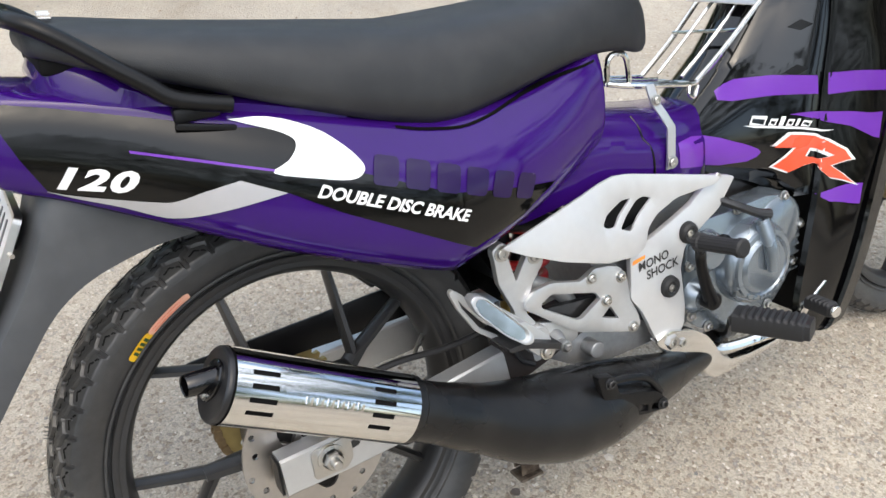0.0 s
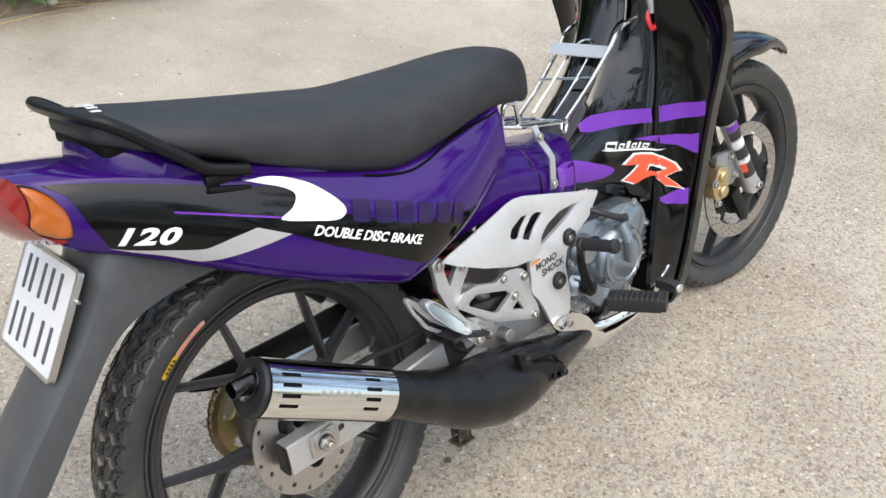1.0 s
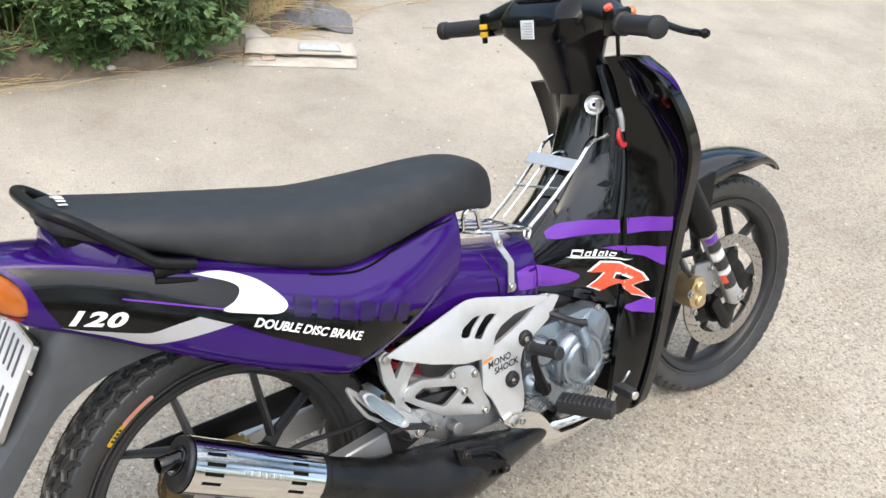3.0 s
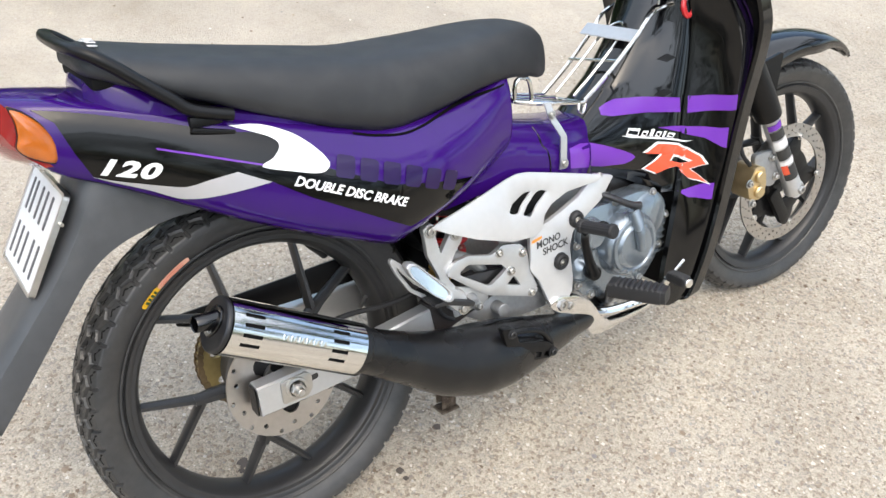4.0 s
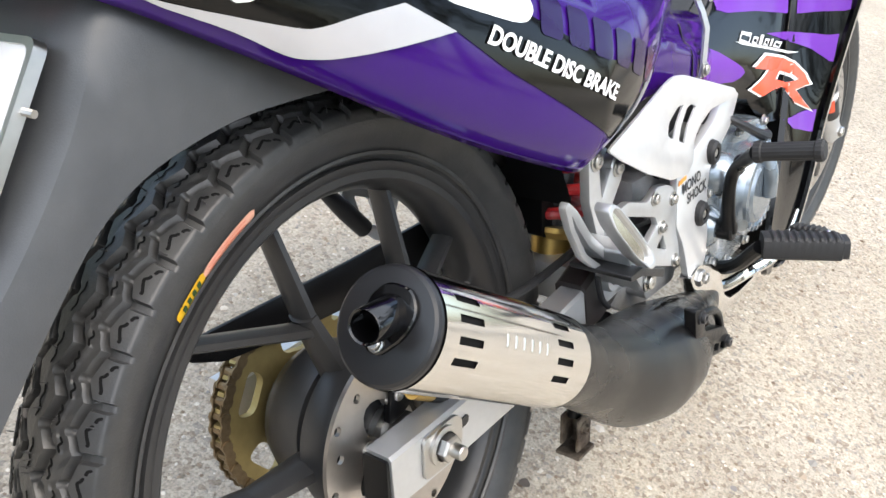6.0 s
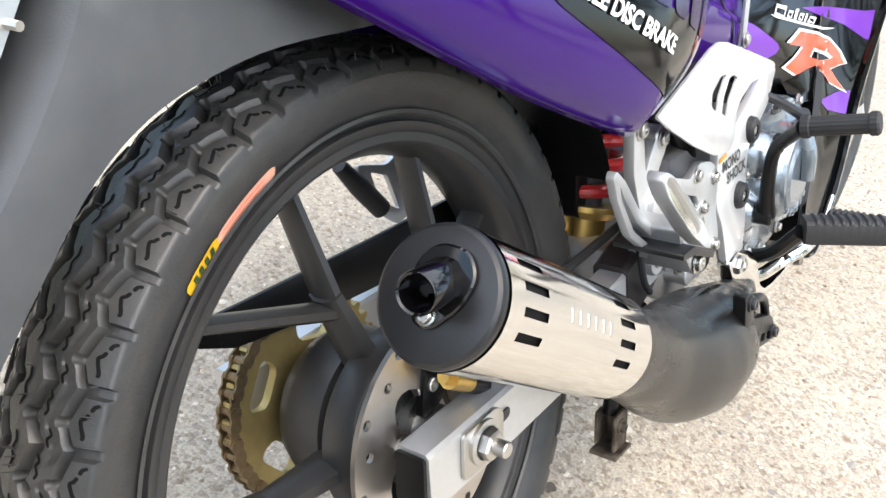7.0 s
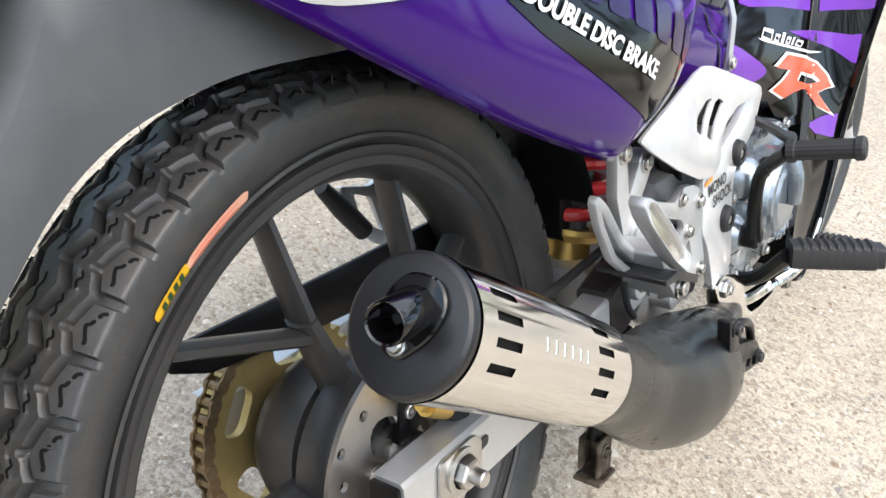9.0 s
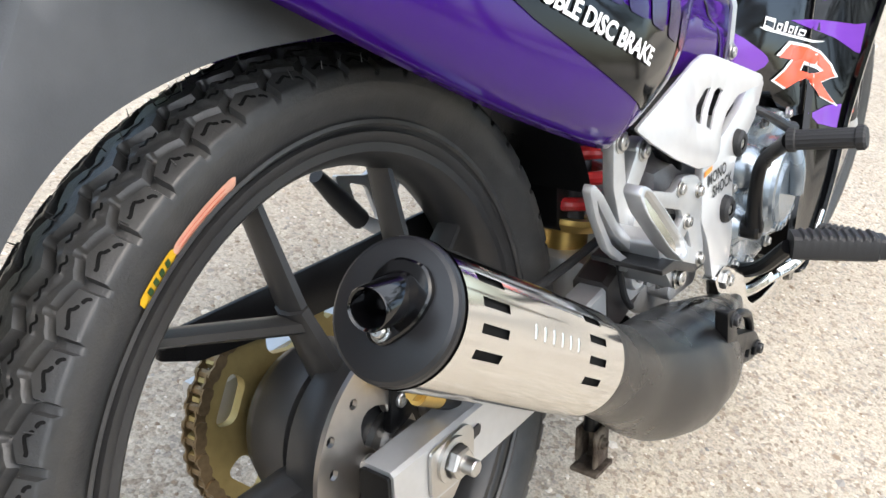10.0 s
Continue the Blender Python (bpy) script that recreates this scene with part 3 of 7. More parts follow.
def body_section(x, top, bot, w, wt):
    h = top - bot
    right = [(-w * 0.84, bot + 0.0), (-w * 0.93, bot + 0.10 * h), (-w * 0.985, bot + 0.25 * h), (-w, bot + 0.45 * h), (-w * 0.985, bot + 0.62 * h), (-(w * 0.7 + wt * 0.3), bot + 0.78 * h), (-(w * 0.3 + wt * 0.7), bot + 0.90 * h), (-wt, bot + 0.985 * h), (-wt * 0.85, top + 0.004), (-wt * 0.4, top + 0.008)]
    pts = right + [(0, top + 0.009)] + [(-y, z) for y, z in right[::-1]]
    return [(x - 0.006, y, z - 0.004) for y, z in spline(pts, 3)]


def body_rows():
    rows = spline([(r[0], r[1], r[2], r[3], r[4]) for r in BODY], 6)
    return [body_section(*r) for r in rows]


side_panel = part("body_shell", loft(body_rows(), closed=False), PURPLE, bike, "glossy purple tail and side panels", 50)
solid = side_panel.modifiers.new("thickness", "SOLIDIFY")
solid.thickness, solid.offset = 0.004, -1.0

# ---- seat ----
SEAT = [  # x, top, lower edge, half width
    (-0.192, 0.820, 0.807, 0.052), (-0.186, 0.827, 0.803, 0.078), (-0.168, 0.830, 0.797, 0.096), (-0.135, 0.826, 0.783, 0.106), (-0.06, 0.811, 0.755, 0.118), (0.04, 0.794, 0.714, 0.124), (0.14, 0.778, 0.677, 0.126), (0.22, 0.766, 0.658, 0.125),
    (0.30, 0.764, 0.667, 0.119), (0.38, 0.765, 0.681, 0.109), (0.45, 0.768, 0.688, 0.097), (0.51, 0.768, 0.682, 0.083), (0.545, 0.762, 0.672, 0.070), (0.572, 0.744, 0.670, 0.053), (0.587, 0.716, 0.674, 0.034), (0.592, 0.700, 0.686, 0.018)]


def seat_rows():
    out = []
    for x, top, low, w in spline(SEAT, 4):
        h = max(top - low, 0.004)
        right = [(-w * 0.90, low), (-w * 0.985, low + 0.10 * h), (-w, low + 0.30 * h), (-w * 0.985, low + 0.52 * h), (-w * 0.93, low + 0.72 * h), (-w * 0.82, low + 0.87 * h), (-w * 0.62, low + 0.96 * h), (-w * 0.32, top - 0.005 * h)]
        pts = right + [(0, top)] + [(-y, z) for y, z in right[::-1]]
        out.append([(x, y, z - 0.005) for y, z in pts])
    return out


seat = part("seat", loft(seat_rows()), VINYL, bike, "long matt black vinyl seat", 60)

# ---- front column, leg shields and apron ----
COLUMN = [  # z, back x, half width, seam x, seam y, front x
    (0.392, 0.835, 0.085, 0.858, 0.110, 0.97), (0.40, 0.800, 0.072, 0.862, 0.109, 0.98), (0.43, 0.735, 0.062, 0.866, 0.107, 1.0), (0.46, 0.665, 0.058, 0.870, 0.105, 1.02), (0.50, 0.610, 0.058, 0.875, 0.102, 1.04), (0.56, 0.665, 0.056, 0.882, 0.100, 1.05),
    (0.62, 0.735, 0.054, 0.892, 0.098, 1.05), (0.70, 0.796, 0.054, 0.900, 0.095, 1.03), (0.78, 0.826, 0.056, 0.897, 0.090, 1.0), (0.84, 0.834, 0.060, 0.886, 0.082, 0.97), (0.89, 0.838, 0.064, 0.872, 0.076, 0.94)]
WING = [  # z, seam x, seam y, edge x, edge y
    (0.148, 0.845, 0.116, 0.872, 0.122), (0.152, 0.822, 0.118, 0.884, 0.128), (0.170, 0.806, 0.12, 0.893, 0.132), (0.205, 0.806, 0.12, 0.906, 0.136), (0.25, 0.815, 0.118, 0.92, 0.14), (0.3, 0.828, 0.116, 0.933, 0.143), (0.36, 0.845, 0.112, 0.947, 0.145), (0.43, 0.864, 0.106, 0.953, 0.153), (0.5, 0.873, 0.101, 0.957, 0.163), (0.56, 0.88, 0.099, 0.96, 0.173), (0.62, 0.89, 0.097, 0.963, 0.185), (0.67, 0.895, 0.095, 0.961, 0.197), (0.72, 0.897, 0.093, 0.955, 0.204), (0.78, 0.89, 0.089, 0.932, 0.203), (0.83, 0.882, 0.083, 0.905, 0.198), (0.87, 0.872, 0.078, 0.891, 0.179), (0.905, 0.855, 0.072, 0.866, 0.149)]


def column_row(z, xb, wc, xs, ys, xf):
    right = [(xb, 0), (xb + 0.004, wc * 0.55), (xb + 0.022, wc * 0.9), (xb + 0.05, wc), ((xb * 0.5 + xs * 0.5), wc * 0.6 + ys * 0.4 - 0.006), (xs - 0.03, ys - 0.014), (xs - 0.003, ys - 0.003), (xs + 0.04, ys * 0.9), (xf - 0.02, ys * 0.45), (xf, 0)]
    return [(x, -y, z) for x, y in right] + [(x, y, z) for x, y in right[-2:0:-1]]


def wing_row(z, xs, ys, xe, ye, side):
    pts = [(xs, ys), (xs + 0.005, ys + 0.008), (xs * 0.65 + xe * 0.35 + 0.018, ys * 0.65 + ye * 0.35), (xs * 0.3 + xe * 0.7 + 0.014, ys * 0.3 + ye * 0.7), (xe - 0.001, ye - 0.008), (xe - 0.002, ye - 0.002), (xe + 0.003, ye + 0.003), (xe + 0.036, ye - 0.002), (xe + 0.040, ye - 0.008), (xs * 0.5 + xe * 0.5 + 0.045, ys * 0.5 + ye * 0.5), (xs + 0.042, ys + 0.004)]
    return [(x, side * y, z) for x, y in pts]


shield = part("front_column", loft([column_row(*r) for r in spline(COLUMN, 4)]), BLACK_GLOSS, bike, "glossy black front column cover", 40)
wings = [part("leg_shield", loft([wing_row(*r, side) for r in spline(WING if side < 0 else WING[:-2], 4)]), SHIELD_BLACK, bike, "glossy black leg shield with a folded edge", 40) for side in (-1, 1)]
part("down_tube_cover", slab(rounded([(-0.12, 0.168), (0.12, 0.168), (0.10, 0.46), (-0.10, 0.46)], 0.03), 0.868, 0.885, axes="yz"), MATT_BLACK, bike, "matt black cover behind the leg shields")

# ---- wheel details ----
def y_spokes(c, parent, centre_deg, spread, rim_r, y_hub, w):
    """Five forked arms: a thick root at the hub that parts into two towards the rim."""
    for k in range(5):
        a = radians(centre_deg + 72 * k)
        j = a - radians(spread * 0.7)
        part("spoke", spoke_mesh(c, a - radians(spread * 0.55), 0.040, j, 0.128, y_hub * 1.3, y_hub * 0.8, w * 1.45, w * 1.05, 0.020, 0.013), WHEEL_BLACK, parent)
        part("spoke_fork", spoke_mesh(c, j, 0.118, a - radians(spread), rim_r, y_hub * 0.8, 0, w * 0.85, w * 0.66, 0.013, 0.011), WHEEL_BLACK, parent)
        part("spoke_fork", spoke_mesh(c, j, 0.112, a + radians(spread), rim_r, y_hub * 0.8, 0, w * 0.85, w * 0.66, 0.013, 0.011), WHEEL_BLACK, parent)


y_spokes(REAR, rear_wheel, 51, 17, 0.2125, -0.024, 0.0080)
y_spokes(FRONT, front_wheel, 58, 20, 0.209, -0.004, 0.0092)
part("hub", lathe([(0, -0.045), (0.026, -0.045), (0.032, -0.035), (0.05, -0.02), (0.05, 0.02), (0.032, 0.035), (0.026, 0.045), (0, 0.045)], FRONT, (0, 1, 0), 36), WHEEL_BLACK, front_wheel)
# hub carrier ring that holds the rear disc, with lightening windows
ring_out = [(REAR.x + math.cos(a) * 0.078, REAR.z + math.sin(a) * 0.078) for a in np.linspace(0, 2 * math.pi, 60, endpoint=False)]
windows = []
for k in range(5):
    a = radians(87 + 72 * k)
    windows.append(rounded([(REAR.x + math.cos(a + s) * r, REAR.z + math.sin(a + s) * r) for s, r in ((-0.28, 0.047), (0.28, 0.047), (0.22, 0.066), (-0.22, 0.066))], 0.006))
part("disc_carrier", slab(ring_out, -0.052, -0.022, windows, 0.003), WHEEL_BLACK, rear_wheel)
rear_disc = part("brake_disc", disc_rotor(REAR, -0.066, 0.050, 0.0935, [(10, 0.0868, 0.0042, 0.1), (10, 0.078, 0.0042, 0.38)], 0.004, 0.012, 168), DISC_STEEL, rear_wheel, "drilled steel brake disc")
for k in range(5):
    a = radians(168 + 72 * k)
    p = (REAR.x + math.cos(a) * 0.043, -0.068, REAR.z + math.sin(a) * 0.043)
    part("disc_lug", disc_solid((p[0], -0.064, p[2]), (0, 1, 0), 0.012, 0.004), DISC_STEEL, rear_disc)
    bolt("bolt", p, 0.0055, 0.006, STEEL, rear_disc, hexa=False)
front_disc = part("brake_disc", disc_rotor(FRONT, -0.052, 0.112, 0.143, [(30, 0.137, 0.0026, 0.0), (30, 0.128, 0.0026, 0.08), (30, 0.120, 0.0026, 0.16)], 0.004), DISC_STEEL, front_wheel, "large drilled steel brake disc")
part("disc_carrier", slab([(FRONT.x + math.cos(a) * (0.085 + 0.030 * max(0, math.cos(5 * a)) ** 1.5), FRONT.z + math.sin(a) * (0.085 + 0.030 * max(0, math.cos(5 * a)) ** 1.5)) for a in np.linspace(0, 2 * math.pi, 90, endpoint=False)], -0.050, -0.044,
    [[(FRONT.x + math.cos(a) * 0.045, FRONT.z + math.sin(a) * 0.045) for a in np.linspace(0, 2 * math.pi, 36, endpoint=False)]], 0.001), PLASTIC_BLACK, front_wheel)
for k in range(5):
    a = radians(72 * k)
    bolt("bolt", (FRONT.x + math.cos(a) * 0.113, -0.054, FRONT.z + math.sin(a) * 0.113), 0.006, 0.005, STEEL, front_disc, hexa=False)
# valve stem
part("valve_stem", tube([(REAR.x + 0.196, -0.004, 0.345), (REAR.x + 0.180, -0.014, 0.338), (REAR.x + 0.168, -0.026, 0.334)], [0.004, 0.003, 0.0035], 8), STEEL, rear_wheel)

# sprocket with oval windows, chain, and chain guard on the far side
SPROCKET_Y = 0.064
teeth = []
for k in range(38):
    for s, r in ((-0.30, 0.083), (-0.12, 0.089), (0.12, 0.089), (0.30, 0.083)):
        a = 2 * math.pi * (k + s) / 38
        teeth.append((REAR.x + math.cos(a) * r, REAR.z + math.sin(a) * r))
oval = []
for k in range(5):
    a = radians(150 + 72 * k)
    oval.append(rounded([(REAR.x + math.cos(a + s) * r, REAR.z + math.sin(a + s) * r) for s, r in ((-0.36, 0.050), (0.36, 0.050), (0.32, 0.071), (-0.32, 0.071))], 0.01))
part("sprocket", slab(teeth, SPROCKET_Y - 0.004, SPROCKET_Y + 0.004, oval), BRASS_DULL, rear_wheel, "dull brass-coloured sprocket")
SPK2 = (0.515, 0.325, 0.026)


def chain_path():
    c2x, c2z, r2 = SPK2
    r1 = 0.0865
    d = math.hypot(c2x - REAR.x, c2z - REAR.z)
    th = math.atan2(c2z - REAR.z, c2x - REAR.x)
    al = math.acos((r1 - r2) / d)
    pts = []
    for a in np.linspace(th + al, th + 2 * math.pi - al, 34):
        pts.append((REAR.x + math.cos(a) * r1, REAR.z + math.sin(a) * r1))
    lo = (c2x + math.cos(th - al) * r2, c2z + math.sin(th - al) * r2)
    for t in np.linspace(0, 1, 36)[1:]:
        pts.append((pts[33][0] * (1 - t) + lo[0] * t, pts[33][1] * (1 - t) + lo[1] * t - 0.012 * math.sin(math.pi * t)))
    for a in np.linspace(th - al, th + al, 8)[1:]:
        pts.append((c2x + math.cos(a) * r2, c2z + math.sin(a) * r2))
    up = pts[-1]
    for t in np.linspace(0, 1, 36)[1:-1]:
        pts.append((up[0] * (1 - t) + pts[0][0] * t, up[1] * (1 - t) + pts[0][1] * t))
    return pts


def resample(pts, step):
    p = [np.array(q) for q in pts + [pts[0]]]
    seg = [np.linalg.norm(b - a) for a, b in zip(p, p[1:])]
    total = sum(seg)
    n = int(total / step) // 2 * 2
    cum = np.concatenate([[0], np.cumsum(seg)])
    out = []
    for k in range(n):
        s = total * k / n
        i = min(np.searchsorted(cum, s, side="right") - 1, len(seg) - 1)
        t = (s - cum[i]) / max(seg[i], 1e-9)
        out.append(p[i] * (1 - t) + p[i + 1] * t)
    return out


chain_bm = bmesh.new()
links = resample(chain_path(), 0.0127)
for k, p in enumerate(links):
    q = links[(k + 1) % len(links)]
    d = (q - p) / np.linalg.norm(q - p)
    nrm = np.array([-d[1], d[0]])
    wide = 0.0075 if k % 2 else 0.0055
    for side in (-1, 1):
        ring = []
        for off in (wide - 0.0009, wide + 0.0009):
            pts = []
            for t, h in ((-0.30, 0.0), (-0.2, 0.0048), (0.12, 0.0056), (0.5, 0.0040), (0.88, 0.0056), (1.2, 0.0048), (1.30, 0), (1.2, -0.0048), (0.88, -0.0056), (0.5, -0.0040), (0.12, -0.0056), (-0.2, -0.0048)):
                v = p + (q - p) * t + nrm * h
                pts.append((v[0], SPROCKET_Y + side * off, v[1]))
            ring.append(pts)
        loft(ring, bm=chain_bm)
    disc_solid((p[0], SPROCKET_Y, p[1]), (0, 1, 0), 0.0040, 0.0078, 8, 0.0004, chain_bm)
part("chain", chain_bm, CHAIN_STEEL, rear_wheel, "oily steel drive chain", 30)

# ---- swing arm, axle, caliper ----
def arm_bar(pts, half_h, half_w, bevel=0.003):
    rings = []
    for (p, s, u), hh in zip(frames_along(pts), half_h):
        b = bevel
        sec = [(-half_w + b, -hh), (half_w - b, -hh), (half_w, -hh + b), (half_w, hh - b), (half_w - b, hh), (-half_w + b, hh), (-half_w, hh - b), (-half_w, -hh + b)]
        rings.append([p + s * a + u * c for a, c in sec])
    return loft(rings)


swing_arm = part("swing_arm", arm_bar([(-0.052, -0.098, 0.280), (0.02, -0.098, 0.283), (0.16, -0.098, 0.292), (0.285, -0.088, 0.302)], [0.026, 0.027, 0.027, 0.027], 0.015), ALLOY, bike, "bare aluminium box-section swing arm", 25)
part("pivot_cover", arm_bar([(0.272, -0.088, 0.304), (0.30, -0.087, 0.309), (0.335, -0.084, 0.316), (0.40, -0.072, 0.322), (0.47, -0.06, 0.325)], [0.030, 0.035, 0.034, 0.028, 0.026], 0.018, 0.005), PIVOT_DARK, swing_arm, "dark brown-black plastic pivot cover", 25)
part("swing_arm_left", arm_bar([(-0.052, 0.098, 0.280), (0.02, 0.098, 0.283), (0.16, 0.098, 0.292), (0.33, 0.085, 0.305), (0.47, 0.06, 0.325)], [0.026, 0.027, 0.027, 0.027, 0.026], 0.015), ALLOY, bike, "bare aluminium box-section swing arm", 25)
part("swing_arm_bridge", box((0.31, -0.08, 0.285), (0.35, 0.08, 0.33), 0.006), ALLOY, bike)
part("end_cap", slab(rounded([(-0.111, 0.257), (-0.085, 0.257), (-0.085, 0.303), (-0.111, 0.303)], 0.003), -0.0565, -0.0535, axes="yz"), PLASTIC_BLACK, swing_arm)
part("adjuster_plate", slab(rounded([(-0.016, 0.264), (0.026, 0.264), (0.036, 0.276), (0.036, 0.300), (0.026, 0.307), (-0.016, 0.303)], 0.006), -0.1165, -0.1135, (), 0.0008), STEEL, swing_arm, "zinc-plated adjuster plate")
part("slot_mark", slab(rounded([(0.030, 0.285), (0.048, 0.288), (0.048, 0.297), (0.030, 0.294)], 0.004), -0.1145, -0.1130), DARK_STEEL, swing_arm)
bolt("axle_nut", (0.008, -0.1165, 0.287), 0.0125, 0.012, STEEL, swing_arm, label="zinc axle nut")
part("axle", disc_solid((0.008, -0.125, 0.287), (0, 1, 0), 0.0065, 0.014, 16), STEEL, swing_arm)
part("axle_spacer", lathe([(0.012, -0.086), (0.021, -0.084), (0.021, -0.064), (0.028, -0.062), (0.028, -0.05)], REAR, (0, 1, 0), 28), STEEL, rear_wheel)
caliper = part("rear_caliper", box((0.010, -0.082, 0.322), (0.075, -0.036, 0.368), 0.007), PLASTIC_BLACK, bike, "black rear brake caliper")
part("brake_union", tube([(-0.001, -0.093, 0.337), (0.022, -0.093, 0.3235)], 0.0085, 14, smooth=False), GOLD, caliper, "gold brake hose fitting")
part("union_cap", tube([(0.022, -0.093, 0.3235), (0.041, -0.093, 0.3125)], 0.0088, 14, smooth=False), PLASTIC_BLACK, caliper)
part("union_bolt", tube([(-0.008, -0.093, 0.341), (-0.001, -0.093, 0.337)], 0.0055, 6, smooth=False), GOLD, caliper)
part("torque_arm", slab(rounded([(-0.012, 0.30), (0.012, 0.305), (0.06, 0.36), (0.05, 0.375), (-0.005, 0.345)], 0.006), -0.075, -0.068, (), 0.001), PLASTIC_BLACK, caliper)
part("brake_hose", tube([(0.04, -0.09, 0.355), (0.12, -0.085, 0.36), (0.22, -0.07, 0.345), (0.36, -0.07, 0.36)], 0.0045, 8), RUBBER_CLEAN, bike, "black rubber brake hose")
# inner chain guard seen through the wheel
part("chain_guard", slab(rounded([(-0.112, 0.366), (-0.104, 0.383), (0.08, 0.389), (0.15, 0.393), (0.30, 0.40), (0.34, 0.39), (0.34, 0.345), (0.10, 0.343), (0.0, 0.345), (-0.075, 0.351)], 0.006), 0.0525, 0.0565, (), 0.001), PLASTIC_BLACK, bike, "matt black chain guard")

# ---- exhaust ----
MUF_A, MUF_B = Vector((-0.113, -0.1725, 0.4645)), Vector((0.085, -0.1695, 0.3505))
mdir = (MUF_B - MUF_A).normalized()
mlen = (MUF_B - MUF_A).length
MR = 0.0408


def muffler_skin():
    """The chromed sleeve, with two rows of punched slots left open."""
    bm = bmesh.new()
    u = mdir.cross(Vector((0, 1, 0))).normalized()
    v = u.cross(mdir).normalized()
    if u.z < 0:
        u, v = -u, -v
    nseg = 144
    xs = [0.0055, 0.012, 0.022, 0.052, 0.080, 0.11, 0.14, mlen - 0.062, mlen - 0.034, mlen - 0.014, mlen]
    grid = []
    for s in xs:
        row = []
        for k in range(nseg):
            a = 2 * math.pi * k / nseg
            row.append(bm.verts.new(MUF_A + mdir * s + (u * math.cos(a) + v * math.sin(a)) * MR))
        grid.append(row)
    for i in range(len(xs) - 1):
        for k in range(nseg):
            ang = (math.degrees(2 * math.pi * (k + 0.5) / nseg)) % 360
            d = (u * math.cos(radians(ang)) + v * math.sin(radians(ang)))
            out = math.degrees(math.atan2(d.z * 0.87 + d.x * 0.5, -d.y))
            slot = i in (2, 7) and any(abs(out - c) < 3.6 for c in (46, 26, 6, -14))
            if not slot:
                bm.faces.new((grid[i][k], grid[i][(k + 1) % nseg], grid[i + 1][(k + 1) % nseg], grid[i + 1][k]))
    return bm


muffler = part("muffler", muffler_skin(), CHROME, bike, "chromed exhaust silencer sleeve with punched slots", 40)
part("muffler_core", lathe([(MR - 0.0022, 0.004), (MR - 0.0022, mlen - 0.002)], MUF_A, mdir, 96), MATT_BLACK, muffler, "dark packing tube inside the sleeve")
part("end_cap", lathe([(0, -0.0045), (MR * 0.45, -0.0047), (MR - 0.007, -0.0040), (MR - 0.0035, -0.0034), (MR - 0.0014, -0.0020), (MR - 0.0006, 0.0004), (MR - 0.0004, 0.0030), (MR - 0.002, 0.0036)], MUF_A, mdir, 72), CAP_BLACK, muffler, "satin black end cap", 8)
capu = mdir.cross(Vector((0, 1, 0))).normalized()
capu = capu if capu.z > 0 else -capu
capv = Vector((0, -1, 0))
flange_c = MUF_A - mdir * 0.0050 + capu * 0.006 + capv * 0.004


def cap_ring(pts, off):
    return [flange_c - mdir * off + capv * a + capu * b for a, b in pts]


drop = rounded([(-0.020, 0.010), (-0.008, 0.022), (0.012, 0.021), (0.021, 0.008), (0.016, -0.010), (0.0, -0.026), (-0.012, -0.024), (-0.020, -0.008)], 0.008)
part("pipe_flange", loft([cap_ring(drop, -0.003), cap_ring(drop, 0.002), cap_ring([(a * 0.94, b * 0.94) for a, b in drop], 0.003)]), BLACK_GLOSS, muffler)
tip0 = flange_c + capu * 0.002
tip_dir = Vector((-0.97, -0.16, 0.16)).normalized()
tipbm = bmesh.new()
tu = tip_dir.orthogonal().normalized()
tv = tip_dir.cross(tu)
ringa = lambda s, r: [tip0 + tip_dir * s + (tu * math.cos(a) + tv * math.sin(a)) * r for a in np.linspace(0, 2 * math.pi, 28, endpoint=False)]
loft([ringa(0.0, 0.0135), ringa(0.012, 0.0125), ringa(0.031, 0.0118), ringa(0.032, 0.0112), ringa(0.031, 0.0100), ringa(0.005, 0.0098)], bm=tipbm)
part("tail_pipe", tipbm, BLACK_GLOSS, muffler, "glossy black tail pipe")
bolt("flange_screw", flange_c - mdir * 0.003 - capu * 0.018 - capv * 0.003, 0.0042, 0.004, STEEL, muffler, axis=tuple(-mdir), hexa=False)
# embossed mark as plain raised bars
side_dir = Vector((0, -1, 0))
for k in range(6):
    s = 0.088 + 0.0125 * k
    base = MUF_A + mdir * s
    nrm = (side_dir * 0.96 + capu * 0.26).normalized()
    tang = nrm.cross(mdir).normalized()
    p = base + nrm * (MR - 0.0004)
    bar = bmesh.new()
    q = [p + mdir * a + tang * b for a, b in rounded([(-0.0042, -0.005), (0.0042, -0.005), (0.0042, 0.005), (-0.0042, 0.005)], 0.0015)]
    loft([q, [v + nrm * 0.0005 for v in q], [p + (v - p) * 0.7 + nrm * 0.0008 for v in q]], bm=bar)
    part("embossed_bar", bar, CHROME, muffler)
CHAMBER = [((0.088, -0.161, 0.360), 0.036), ((0.135, -0.158, 0.332), 0.037), ((0.20, -0.151, 0.293), 0.044), ((0.265, -0.144, 0.258), 0.056), ((0.33, -0.137, 0.235), 0.063), ((0.39, -0.132, 0.224), 0.061), ((0.45, -0.126, 0.217), 0.050), ((0.51, -0.118, 0.210), 0.038), ((0.58, -0.105, 0.200), 0.025), ((0.66, -0.08, 0.192), 0.020), ((0.76, -0.03, 0.20), 0.018), ((0.82, 0.0, 0.26), 0.018)]
